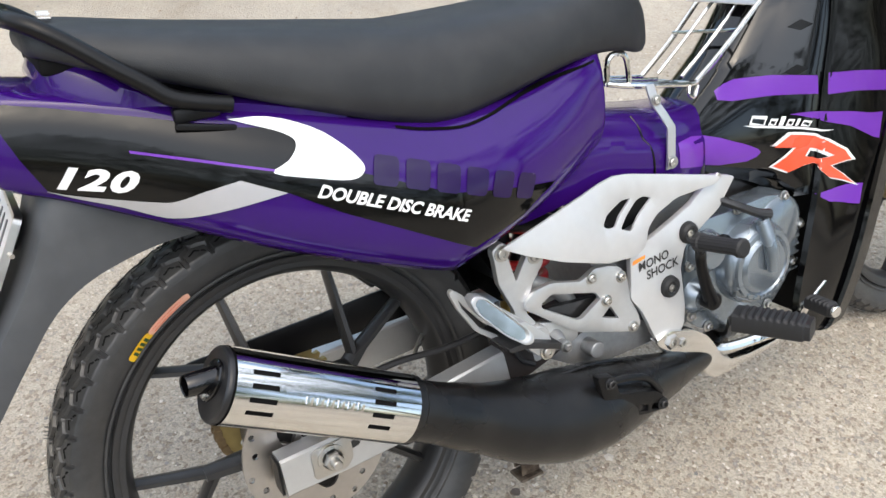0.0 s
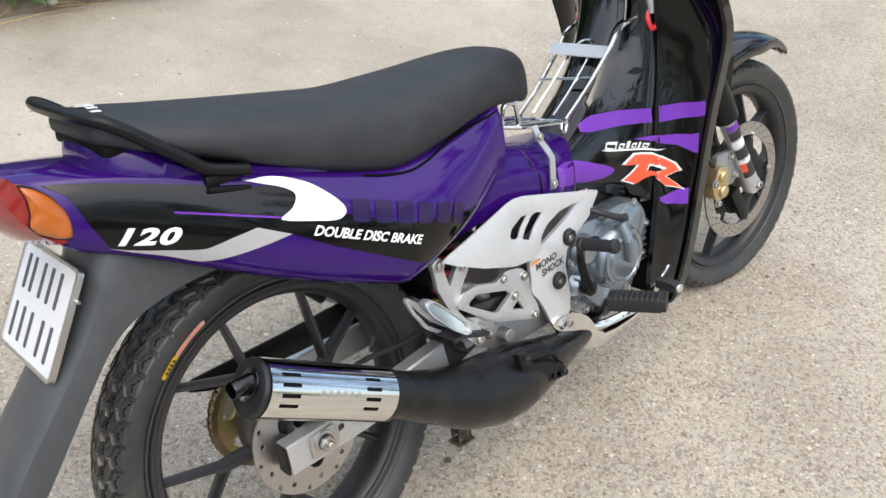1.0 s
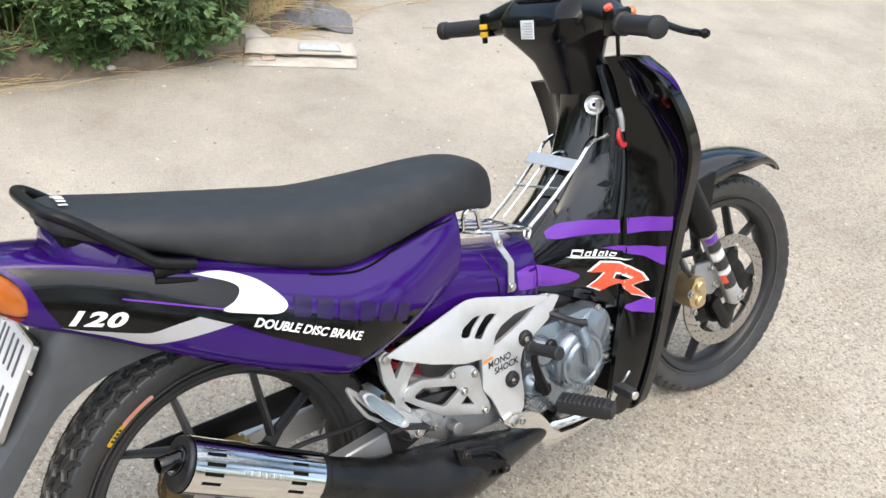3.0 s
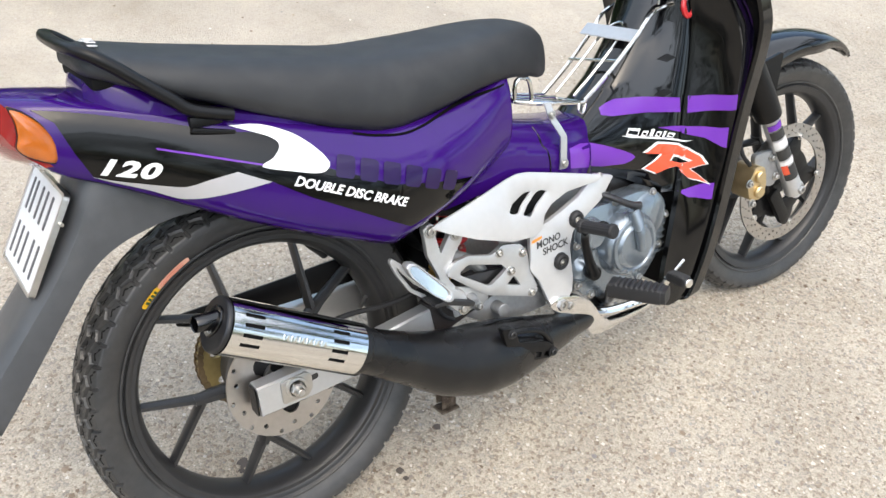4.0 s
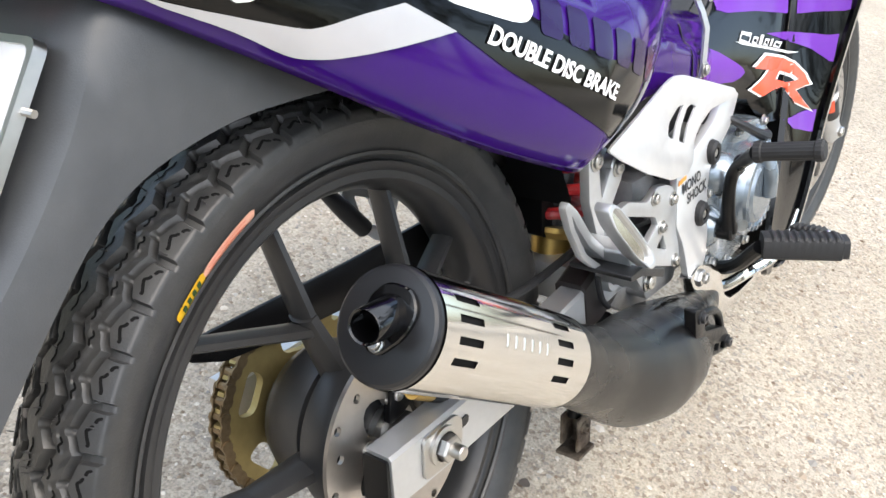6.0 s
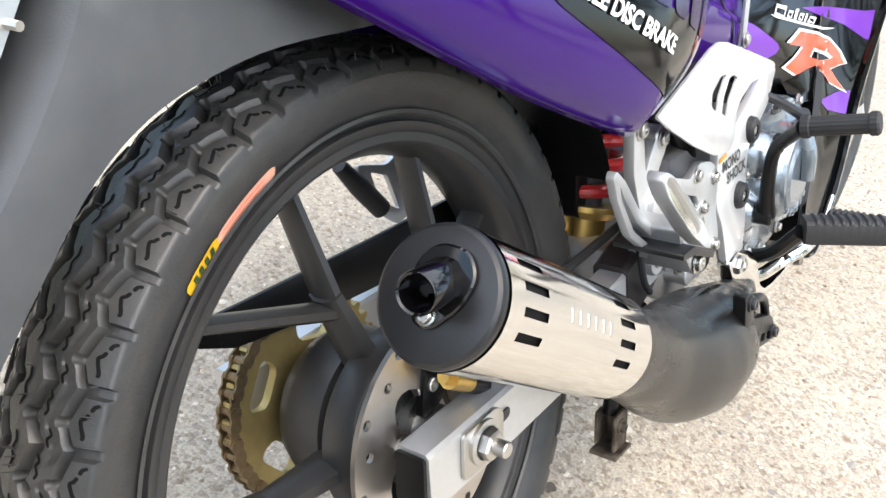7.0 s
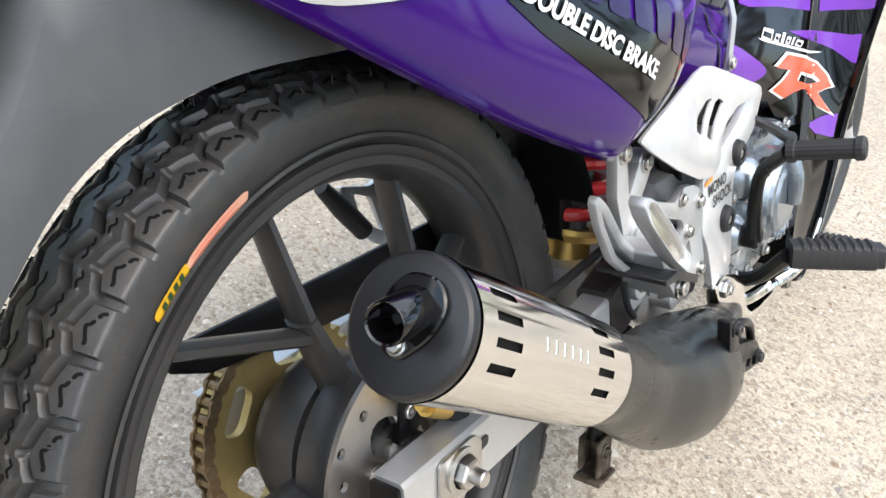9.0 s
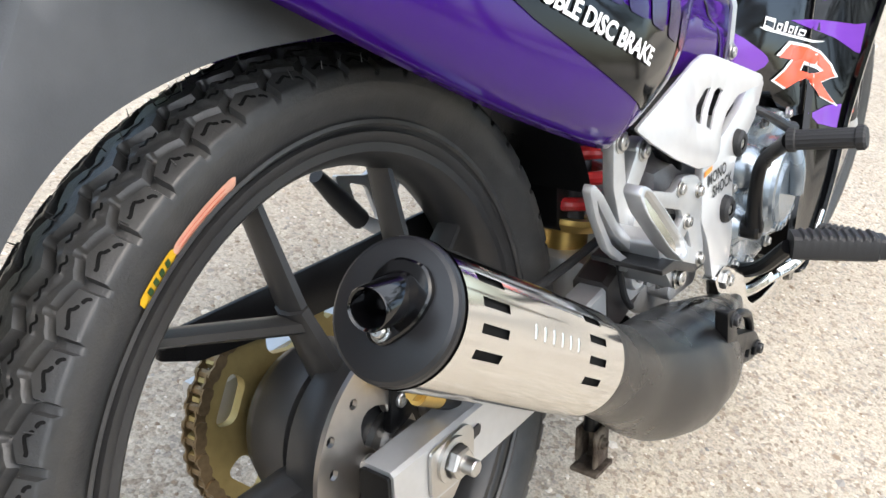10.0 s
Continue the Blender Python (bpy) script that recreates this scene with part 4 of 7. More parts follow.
chamber = part("expansion_chamber", tube([(x - 0.008, y - 0.010, z - 0.006) for (x, y, z), _ in CHAMBER], [r for _, r in CHAMBER], 36, 5), EXHAUST_BLACK, bike, "matt black exhaust expansion chamber", 40)
part("weld_seam", tube([(0.117, -0.171, 0.369), (0.192, -0.162, 0.331), (0.292, -0.150, 0.296), (0.392, -0.143, 0.281), (0.492, -0.130, 0.243)], 0.0022, 6), EXHAUST_BLACK, chamber)
part("collar", lathe([(0.036, -0.002), (0.0405, 0.0), (0.0405, 0.010), (0.038, 0.013)], MUF_B, mdir, 48), EXHAUST_BLACK, chamber)
bracket_pts = rounded([(0.352, 0.296), (0.380, 0.288), (0.387, 0.257), (0.420, 0.247), (0.452, 0.236), (0.470, 0.216), (0.463, 0.203), (0.440, 0.206), (0.384, 0.219), (0.367, 0.234)], 0.007)
bslots = [rounded([(x, z), (x + 0.014, z - 0.005), (x + 0.016, z + 0.004), (x + 0.002, z + 0.009)], 0.002) for x, z in ((0.398, 0.224), (0.420, 0.217), (0.441, 0.211))]
part("heat_guard", slab(bracket_pts, -0.194, -0.181, bslots, 0.003), PLASTIC_BLACK, chamber, "black heat guard bracket")
part("guard_loop", tube([(0.378, -0.186, 0.276), (0.408, -0.188, 0.272), (0.442, -0.186, 0.256), (0.466, -0.184, 0.224)], 0.005, 10), PLASTIC_BLACK, chamber)
part("guard_post", tube([(0.372, -0.180, 0.262), (0.384, -0.150, 0.255)], 0.007, 10, smooth=False), PLASTIC_BLACK, chamber)
for x, z in ((0.372, 0.280), (0.386, 0.229), (0.461, 0.213)):
    bolt("screw", (x, -0.194, z), 0.006, 0.006, DARK_STEEL, chamber, hexa=False)
# engine-side stand leg with rusty foot
stand = part("stand", tube([(0.42, -0.055, 0.225), (0.35, -0.070, 0.196), (0.308, -0.079, 0.176), (0.300, -0.080, 0.150)], 0.0085, 12), PLASTIC_BLACK, bike, "black steel stand leg")
stand_foot = part("stand_foot", box((0.286, -0.094, 0.112), (0.316, -0.090, 0.156), 0.0015), RUST, stand, "rusty folded stand foot")
part("foot_cheek", box((0.288, -0.072, 0.114), (0.316, -0.068, 0.154), 0.0015), RUST, stand_foot)
part("foot_web", box((0.312, -0.091, 0.106), (0.317, -0.069, 0.158), 0.0015), RUST, stand_foot)
part("foot_pad", box((0.282, -0.098, 0.104), (0.320, -0.066, 0.109), 0.0015), RUST, stand_foot)
bolt("foot_bolt", (0.298, -0.0945, 0.140), 0.006, 0.006, RUST, stand_foot)
part("side_stand", tube([(0.50, 0.10, 0.20), (0.47, 0.17, 0.13), (0.43, 0.225, 0.09)], 0.011, 12), PLASTIC_BLACK, bike, "black steel prop stand")
part("prop_foot", disc_solid((0.427, 0.229, 0.087), (0.2, 0.35, 1), 0.022, 0.004), PLASTIC_BLACK, bike)

# ---- engine ----
engine = part("engine", box((0.44, -0.075, 0.225), (0.80, 0.085, 0.40), 0.02), CAST_ALLOY, bike, "cast alloy two-stroke engine block")
cover_out = rounded([(0.598, 0.384), (0.618, 0.408), (0.690, 0.408), (0.775, 0.412), (0.828, 0.388), (0.845, 0.340), (0.826, 0.270), (0.780, 0.218), (0.690, 0.208), (0.610, 0.238), (0.590, 0.30)], 0.025, 5)
side_cover = part("clutch_cover", slab(cover_out, -0.100, -0.06, (), 0.010), ENGINE_ALLOY, engine, "blue-grey painted clutch cover", 40)
drum_c = Vector((0.726, -0.100, 0.318))
part("clutch_drum", lathe([(0, -0.036), (0.040, -0.036), (0.045, -0.033), (0.048, -0.030), (0.058, -0.028), (0.064, -0.022), (0.068, -0.010), (0.070, 0.006)], drum_c, (0, 1, 0), 56), ENGINE_ALLOY, side_cover, smooth=30)
part("drum_rim", lathe([(0.047, -0.031), (0.049, -0.0335), (0.056, -0.0325), (0.058, -0.028)], drum_c, (0, 1, 0), 56), ENGINE_ALLOY, side_cover)
part("release_shaft", tube([(0.722, -0.128, 0.392), (0.728, -0.141, 0.350), (0.733, -0.143, 0.312)], [0.011, 0.012, 0.010], 16), ENGINE_ALLOY, side_cover, "cast clutch release shaft boss")
for k in range(6):
    a = radians(-128 + 17 * k)
    p = Vector((drum_c.x + math.cos(a) * 0.0525, 0, drum_c.z + math.sin(a) * 0.0525))
    part("embossed_bar", box((p.x - 0.0045, drum_c.y - 0.0345, p.z - 0.0035), (p.x + 0.0045, drum_c.y - 0.028, p.z + 0.0035), 0.0008), ENGINE_ALLOY, side_cover)
part("upper_boss", lathe([(0, -0.022), (0.040, -0.022), (0.052, -0.014), (0.056, 0.0), (0.056, 0.03)], (0.79, -0.085, 0.352), (0, 1, 0), 40), ENGINE_ALLOY, side_cover)
part("oil_boss", lathe([(0, -0.028), (0.022, -0.028), (0.030, -0.020), (0.034, 0.0)], (0.632, -0.095, 0.362), (0, 1, 0), 32), ENGINE_ALLOY, side_cover)
part("oil_cap", disc_solid((0.645, -0.126, 0.376), (0, 1, 0), 0.014, 0.006, 20, 0.003), PLASTIC_BLACK, side_cover, "black oil filler cap")
part("kick_boss", lathe([(0, -0.020), (0.018, -0.020), (0.026, -0.012), (0.032, 0.0)], (0.618, -0.096, 0.292), (0, 1, 0), 32), ENGINE_ALLOY, side_cover)
for x, z in ((0.602, 0.345), (0.605, 0.262), (0.640, 0.232), (0.700, 0.216), (0.770, 0.226), (0.822, 0.285), (0.838, 0.345), (0.800, 0.402), (0.70, 0.408)):
    bolt("cover_screw", (x, -0.101, z), 0.006, 0.007, STEEL, side_cover)
for k in range(5):
    part("cast_rib", box((0.795, -0.1035, 0.268 + 0.014 * k), (0.838, -0.099, 0.273 + 0.014 * k), 0.001), ENGINE_ALLOY, side_cover)
part("cylinder", box((0.74, -0.045, 0.39), (0.84, 0.045, 0.44), 0.01), DARK_STEEL, engine, "dark cylinder under the front cover")
part("clutch_lever", tube([(0.665, -0.095, 0.432), (0.690, -0.112, 0.418), (0.720, -0.124, 0.402), (0.738, -0.128, 0.396)], [0.006, 0.006, 0.007, 0.009], 10), DARK_STEEL, engine, "dark steel clutch arm")
part("cable_end", tube([(0.640, -0.085, 0.445), (0.668, -0.096, 0.430)], 0.0055, 10, smooth=False), STEEL, engine, "brass cable ferrule")
part("clutch_cable", tube([(0.648, -0.086, 0.441), (0.66, -0.07, 0.47), (0.69, -0.05, 0.50), (0.75, -0.045, 0.53)], 0.0035, 8), RUBBER_CLEAN, engine, "black control cable")
part("carburettor", lathe([(0.022, -0.05), (0.026, -0.03), (0.03, 0.0), (0.026, 0.03), (0.022, 0.04)], (0.64, -0.02, 0.46), (1, 0, 0.2), 20), CAST_ALLOY, engine)
part("wire_loop", tube([(0.655, -0.085, 0.455), (0.665, -0.095, 0.470), (0.675, -0.09, 0.455)], 0.0035, 8), STEEL, engine)

# kick starter folded against the engine
kick = part("kick_starter", tube([(0.620, -0.128, 0.292), (0.608, -0.130, 0.320), (0.594, -0.134, 0.360), (0.586, -0.141, 0.386), (0.562, -0.165, 0.412), (0.544, -0.180, 0.424)], [0.012, 0.0095, 0.008, 0.008, 0.0085, 0.010], 12), PLASTIC_BLACK, bike, "black kick start lever")
part("kick_hub", disc_solid((0.621, -0.125, 0.292), (0, 1, 0), 0.014, 0.012, 24, 0.003), PLASTIC_BLACK, kick)
kp0, kp1 = Vector((0.543, -0.178, 0.425)), Vector((0.5465, -0.256, 0.4375))
pedal = bmesh.new()
kd = (kp1 - kp0).normalized()
ku = kd.orthogonal().normalized()
kv = kd.cross(ku)
sec = lambda s, rr: [kp0 + (kp1 - kp0) * s + (ku * math.cos(a) + kv * math.sin(a)) * rr * (1 + 0.06 * (k % 2)) for k, a in enumerate(np.linspace(0, 2 * math.pi, 32, endpoint=False))]
loft([sec(0, 0.0125), sec(0.10, 0.0125), sec(0.12, 0.0105), sec(0.86, 0.0105), sec(0.88, 0.0125), sec(0.97, 0.0125), sec(1.0, 0.010)], bm=pedal)
part("kick_rubber", pedal, RUBBER_CLEAN, kick, "ribbed black rubber sleeve", 25)

# footrest with ribbed rubber, brake pedal and its bar
def ribbed_peg(name, a, b, w, h, ribs, parent, label):
    a, b = Vector(a), Vector(b)
    d = (b - a).normalized()
    s = Vector((d.y, -d.x, 0)).normalized()
    u = s.cross(d)
    u = u if u.z > 0 else -u
    rings = []
    n = ribs * 4
    for i in range(n + 1):
        t = i / n
        bump = 0.0022 if i % 4 in (1, 2) and 0.08 < t < 0.9 else 0
        k = 1.0 if t < 0.93 else 0.88
        pts = rounded([(-w, -h), (w, -h), (w * 0.92, h), (-w * 0.92, h)], h * 0.6, 3)
        c = a + (b - a) * t
        rings.append([c + s * p * k + u * (q * k + (bump if q > 0 else 0)) for p, q in pts])
    return part(name, loft(rings), RUBBER_CLEAN, parent, label, 30)


footrest = part("footrest", tube([(0.69, -0.06, 0.200), (0.660, -0.125, 0.225), (0.622, -0.172, 0.276)], 0.010, 10), PLASTIC_BLACK, bike, "black footrest bar under the engine")
ribbed_peg("footrest_rubber", (0.620, -0.174, 0.281), (0.668, -0.268, 0.283), 0.021, 0.015, 11, footrest, "ribbed black rubber footrest")
pedal_arm = part("brake_pedal", tube([(0.60, -0.10, 0.215), (0.66, -0.112, 0.190), (0.74, -0.120, 0.185), (0.782, -0.142, 0.200), (0.793, -0.158, 0.238)], [0.010, 0.009, 0.009, 0.009, 0.008], 10), CHROME, bike, "chromed brake pedal with black rubber pad")
ribbed_peg("pedal_pad", (0.791, -0.165, 0.246), (0.785, -0.214, 0.2495), 0.0115, 0.010, 6, pedal_arm, "black rubber pedal pad")
part("pedal_end", disc_solid((0.7848, -0.216, 0.2497), (-0.1, -0.99, 0.0), 0.009, 0.003, 16, 0.001), CHROME, pedal_arm)
part("pedal_stop", tube([(0.798, -0.158, 0.240), (0.838, -0.155, 0.262)], 0.0032, 8, smooth=False), CHROME, pedal_arm)
skid_out = rounded([(0.516, 0.256), (0.543, 0.266), (0.572, 0.257), (0.590, 0.252), (0.618, 0.232), (0.632, 0.214), (0.649, 0.184), (0.672, 0.170), (0.710, 0.166), (0.766, 0.168), (0.800, 0.176), (0.806, 0.168), (0.779, 0.161), (0.704, 0.154), (0.638, 0.151), (0.620, 0.160), (0.606, 0.188), (0.580, 0.202), (0.550, 0.214)], 0.007)
part("skid_bracket", slab(skid_out, -0.122, -0.106, (), 0.004), CHROME, bike, "chromed pedal bracket below the engine")
bolt("pivot_bolt", (0.546, -0.112, 0.248), 0.012, 0.016, STEEL, bike, label="large pivot bolt")
bolt("bracket_bolt", (0.566, -0.117, 0.240), 0.0075, 0.010, STEEL, bike)

# ---- silver frame covers ----
def cover_y(z):
    """The outer face of the frame cover, which leans in towards its top."""
    return float(np.interp(z, [0.24, 0.33, 0.40, 0.47, 0.53], [-0.117, -0.114, -0.106, -0.096, -0.094]))


def leaned(bm, deep=0.0):
    for v in bm.verts:
        v.co.y += cover_y(v.co.z) + deep
    return bm


low_out = rounded([(0.487, 0.398), (0.509, 0.409), (0.532, 0.414), (0.568, 0.426), (0.608, 0.441), (0.632, 0.457), (0.655, 0.473), (0.698, 0.460), (0.660, 0.421), (0.624, 0.404), (0.588, 0.383), (0.576, 0.354), (0.580, 0.292), (0.577, 0.265), (0.565, 0.250), (0.548, 0.240), (0.533, 0.245), (0.520, 0.262), (0.508, 0.291), (0.498, 0.312), (0.480, 0.336), (0.484, 0.358)], 0.006)
frame_cover = part("frame_cover", leaned(slab(low_out, 0.0, 0.009, (), 0.002)), SILVER_PAINT, bike, "silver frame cover with rubber grommets")
SLOTS = [rounded(q, 0.004, 3) for q in ([(0.437, 0.459), (0.447, 0.472), (0.474, 0.485), (0.491, 0.484), (0.466, 0.464), (0.457, 0.452), (0.446, 0.453)], [(0.466, 0.447), (0.478, 0.461), (0.500, 0.479), (0.512, 0.481), (0.527, 0.475), (0.499, 0.456), (0.484, 0.439)])]
scoop_out = rounded([(0.268, 0.482), (0.290, 0.487), (0.325, 0.493), (0.374, 0.503), (0.436, 0.517), (0.462, 0.522), (0.487, 0.519), (0.560, 0.500), (0.650, 0.476), (0.660, 0.470), (0.646, 0.463), (0.620, 0.464), (0.572, 0.463), (0.534, 0.450), (0.515, 0.434), (0.508, 0.412), (0.489, 0.402), (0.437, 0.408), (0.36, 0.436), (0.302, 0.463)], 0.006)
scoop_bm = slab(scoop_out, -0.012, -0.0085, SLOTS, 0.0012)
for v in scoop_bm.verts:
    swell = 0.006 * max(0.0, 1 - ((v.co.z - 0.43) / 0.05) ** 2) * min(1.0, max(0.0, (0.52 - v.co.x) / 0.1))
    rear = float(np.interp(v.co.x, [0.26, 0.34, 0.44], [0.020, 0.010, 0.0]))
    v.co.y += cover_y(v.co.z) - rear - swell
scoop = part("air_scoop", scoop_bm, SILVER_PAINT, bike, "silver scooped side cowl with three louvres", 40)
part("scoop_inner", slab(rounded([(0.40, 0.43), (0.48, 0.41), (0.60, 0.44), (0.62, 0.462), (0.48, 0.505), (0.42, 0.49)], 0.01), -0.062, -0.054), PLASTIC_BLACK, bike, "black mesh behind the louvres")
part("scoop_bolt_boss", disc_solid((0.512, -0.100, 0.430), (0, 1, 0), 0.005, 0.008, 16), STEEL, scoop)
for x, z in ((0.596, 0.402), (0.552, 0.333)):
    gy = cover_y(z)
    g = part("grommet", lathe([(0.007, -0.007), (0.012, -0.008), (0.0155, -0.005), (0.017, 0.002)], (x, gy, z), (0, 1, 0), 28), RUBBER_CLEAN, frame_cover, "black rubber grommet with a bolt")
    bolt("bolt", (x, gy, z), 0.0058, 0.006, STEEL, g, hexa=False)
rear_out = rounded([(0.304, 0.380), (0.307, 0.392), (0.322, 0.402), (0.347, 0.405), (0.396, 0.391), (0.420, 0.403), (0.446, 0.399), (0.463, 0.392), (0.475, 0.375), (0.480, 0.336), (0.494, 0.307), (0.498, 0.291), (0.485, 0.283), (0.431, 0.302), (0.390, 0.316), (0.374, 0.325), (0.325, 0.364)], 0.006)
rh1 = rounded([(0.329, 0.380), (0.347, 0.389), (0.419, 0.367), (0.428, 0.355), (0.394, 0.335), (0.385, 0.337), (0.330, 0.373)], 0.004)
rh2 = rounded([(0.428, 0.325), (0.444, 0.338), (0.459, 0.313)], 0.003)
rear_set = part("rear_set_plate", slab(rear_out, -0.112, -0.104, (rh1, rh2), 0.0015), ALLOY, bike, "cut-out aluminium rear set plate")
for x, z in ((0.413, 0.391), (0.464, 0.377), (0.437, 0.349), (0.483, 0.292)):
    bolt("plate_bolt", (x, -0.112, z), 0.006, 0.006, STEEL, rear_set, hexa=False)
part("lower_arm", slab(rounded([(0.326, 0.350), (0.392, 0.330), (0.391, 0.306), (0.378, 0.301), (0.318, 0.293), (0.312, 0.318)], 0.005), -0.104, -0.096, (), 0.0015), ALLOY, rear_set)
# pillion bracket: two arms, heel guard and folded peg
bracket = part("pillion_bracket", slab(rounded([(0.267, 0.464), (0.265, 0.474), (0.277, 0.479), (0.288, 0.469), (0.288, 0.459), (0.297, 0.421), (0.315, 0.450), (0.330, 0.459), (0.343, 0.445), (0.340, 0.434), (0.321, 0.410), (0.309, 0.372), (0.321, 0.355), (0.326, 0.336), (0.312, 0.315), (0.297, 0.329), (0.290, 0.348), (0.291, 0.381), (0.271, 0.425)], 0.004), -0.106, -0.095, (), 0.002), ALLOY, bike, "aluminium pillion footrest bracket")
for x, z in ((0.279, 0.467), (0.328, 0.449)):
    part("boss", disc_solid((x, -0.099, z), (0, 1, 0), 0.0125, 0.008, 24, 0.002), ALLOY, bracket)
    bolt("arm_bolt", (x, -0.107, z), 0.0075, 0.005, STEEL, bracket, hexa=False)
guard_out = rounded([(0.188, 0.446), (0.192, 0.452), (0.206, 0.440), (0.228, 0.410), (0.256, 0.386), (0.280, 0.372), (0.284, 0.350), (0.273, 0.346), (0.245, 0.365), (0.217, 0.387), (0.197, 0.422)], 0.005)
guard_hole = rounded([(0.198, 0.437), (0.206, 0.424), (0.226, 0.398), (0.250, 0.378), (0.270, 0.366), (0.268, 0.358), (0.248, 0.371), (0.222, 0.391), (0.202, 0.424)], 0.003)
heel_bm = slab(guard_out, -0.004, 0.004, (guard_hole,), 0.0015)
for v in heel_bm.verts:
    v.co.y += float(np.interp(v.co.x, [0.19, 0.25, 0.285], [-0.122, -0.131, -0.112]))
part("heel_guard", heel_bm, ALLOY, bracket)
tear = rounded([(0.193, 0.450), (0.200, 0.455), (0.213, 0.450), (0.239, 0.422), (0.268, 0.388), (0.268, 0.376), (0.256, 0.375), (0.232, 0.394), (0.199, 0.433)], 0.006)
tear_in = [(0.229 + (x - 0.229) * 0.84, 0.417 + (z - 0.417) * 0.86) for x, z in tear]
def folded(bm):
    """Lean the folded peg outwards towards its hinge."""
    for v in bm.verts:
        v.co.y += float(np.interp(v.co.z, [0.375, 0.455], [-0.176, -0.158]))
    return bm


peg = part("pillion_peg", folded(slab(tear, -0.008, 0.008, (tear_in,), 0.002)), ALLOY, bracket, "folded polished pillion peg")
part("peg_face", folded(slab(tear_in, -0.003, 0.001)), CHROME, peg)
part("peg_clevis", slab(rounded([(0.250, 0.388), (0.268, 0.396), (0.306, 0.362), (0.312, 0.338), (0.296, 0.330), (0.262, 0.366)], 0.005), -0.160, -0.108, (), 0.002), ALLOY, bracket)
part("clevis_plate", slab(rounded([(0.236, 0.372), (0.262, 0.373), (0.316, 0.352), (0.312, 0.345), (0.262, 0.364), (0.238, 0.366)], 0.002), -0.172, -0.104, (), 0.001), DARK_STEEL, bracket)
bolt("peg_pin", (0.300, -0.161, 0.342), 0.008, 0.006, STEEL, bracket, hexa=False)
# the same on the far side, seen through the wheel
part("far_pillion_peg", tube([(0.150, 0.150, 0.426), (0.178, 0.149, 0.396), (0.206, 0.147, 0.366)], [0.008, 0.011, 0.011], 12), RUBBER_CLEAN, bike, "folded far-side pillion peg")
part("far_bracket", slab(rounded([(0.176, 0.420), (0.222, 0.410), (0.285, 0.440), (0.292, 0.425), (0.255, 0.345), (0.235, 0.340), (0.200, 0.366)], 0.006), 0.150, 0.156, (rounded([(0.196, 0.408), (0.222, 0.398), (0.240, 0.356), (0.208, 0.374)], 0.004),), 0.001), ALLOY, bike, "far-side aluminium pillion bracket")

# frame members and shock absorber
part("frame_tube", tube([(0.26, -0.06, 0.50), (0.40, -0.06, 0.46), (0.50, -0.06, 0.40), (0.52, -0.06, 0.28)], 0.014, 12), PLASTIC_BLACK, bike, "black frame tube")
part("frame_tube_left", tube([(0.26, 0.06, 0.50), (0.40, 0.06, 0.46), (0.50, 0.06, 0.40), (0.52, 0.06, 0.28)], 0.014, 12), PLASTIC_BLACK, bike, "black frame tube")
part("pivot_link", slab(rounded([(0.316, 0.318), (0.344, 0.360), (0.470, 0.345), (0.50, 0.30), (0.406, 0.305), (0.321, 0.290)], 0.01), -0.094, -0.084, (), 0.002), DARK_STEEL, bike, "dark cast pivot plate")
part("drain_boss", disc_solid((0.42, -0.09, 0.275), (0, 1, 0), 0.012, 0.02, 20), CAST_ALLOY, engine)
part("lower_case", slab(rounded([(0.34, 0.285), (0.36, 0.300), (0.44, 0.295), (0.56, 0.270), (0.55, 0.235), (0.42, 0.235)], 0.01), -0.085, -0.07, (), 0.003), CAST_ALLOY, engine)
spring_bm = bmesh.new()
s0, s1 = Vector((0.360, -0.012, 0.362)), Vector((0.398, -0.012, 0.530))
helix = []
axis = (s1 - s0).normalized()
ha, hb = axis.orthogonal().normalized(), axis.cross(axis.orthogonal().normalized())
for k in range(121):
    a = 2 * math.pi * 6.5 * k / 120
    helix.append(tuple(s0 + (s1 - s0) * (k / 120) + (ha * math.cos(a) + hb * math.sin(a)) * 0.034))
tube(helix, 0.0072, 10, 1, spring_bm, smooth=False)
shock = part("shock_spring", spring_bm, SPRING_RED, bike, "bright red coil shock absorber")
part("shock_body", tube([tuple(s0 - axis * 0.02), tuple(s1 + axis * 0.02)], 0.017, 20, smooth=False), DARK_STEEL, shock)
part("shock_collar", lathe([(0.020, -0.012), (0.030, -0.012), (0.038, -0.004), (0.038, 0.002), (0.02, 0.002)], s0 - axis * 0.006, tuple(axis), 32), GOLD, shock, "gold spring seat")
part("shock_lower", lathe([(0.016, -0.05), (0.024, -0.045), (0.024, -0.012), (0.02, -0.01)], s0 - axis * 0.004, tuple(axis), 28), GOLD, shock)
part("inner_fender", loft([[(REAR.x + math.cos(a) * (0.316 + 0.004 * (i % 2)), y, REAR.z + math.sin(a) * 0.316) for i, y in enumerate((-0.075, -0.06, 0.06, 0.075))] for a in np.linspace(radians(22), radians(98), 18)], closed=False), PLASTIC_BLACK, bike, "black inner mudguard")
part("splash_plate", slab(rounded([(0.318, 0.355), (0.338, 0.350), (0.352, 0.52), (0.310, 0.53)], 0.006), -0.022, 0.06, (), 0.003), PLASTIC_BLACK, bike, "black splash plate before the shock absorber")
part("battery_box", box((0.26, -0.055, 0.49), (0.44, 0.055, 0.64), 0.01), PLASTIC_BLACK, bike, "black box under the seat")

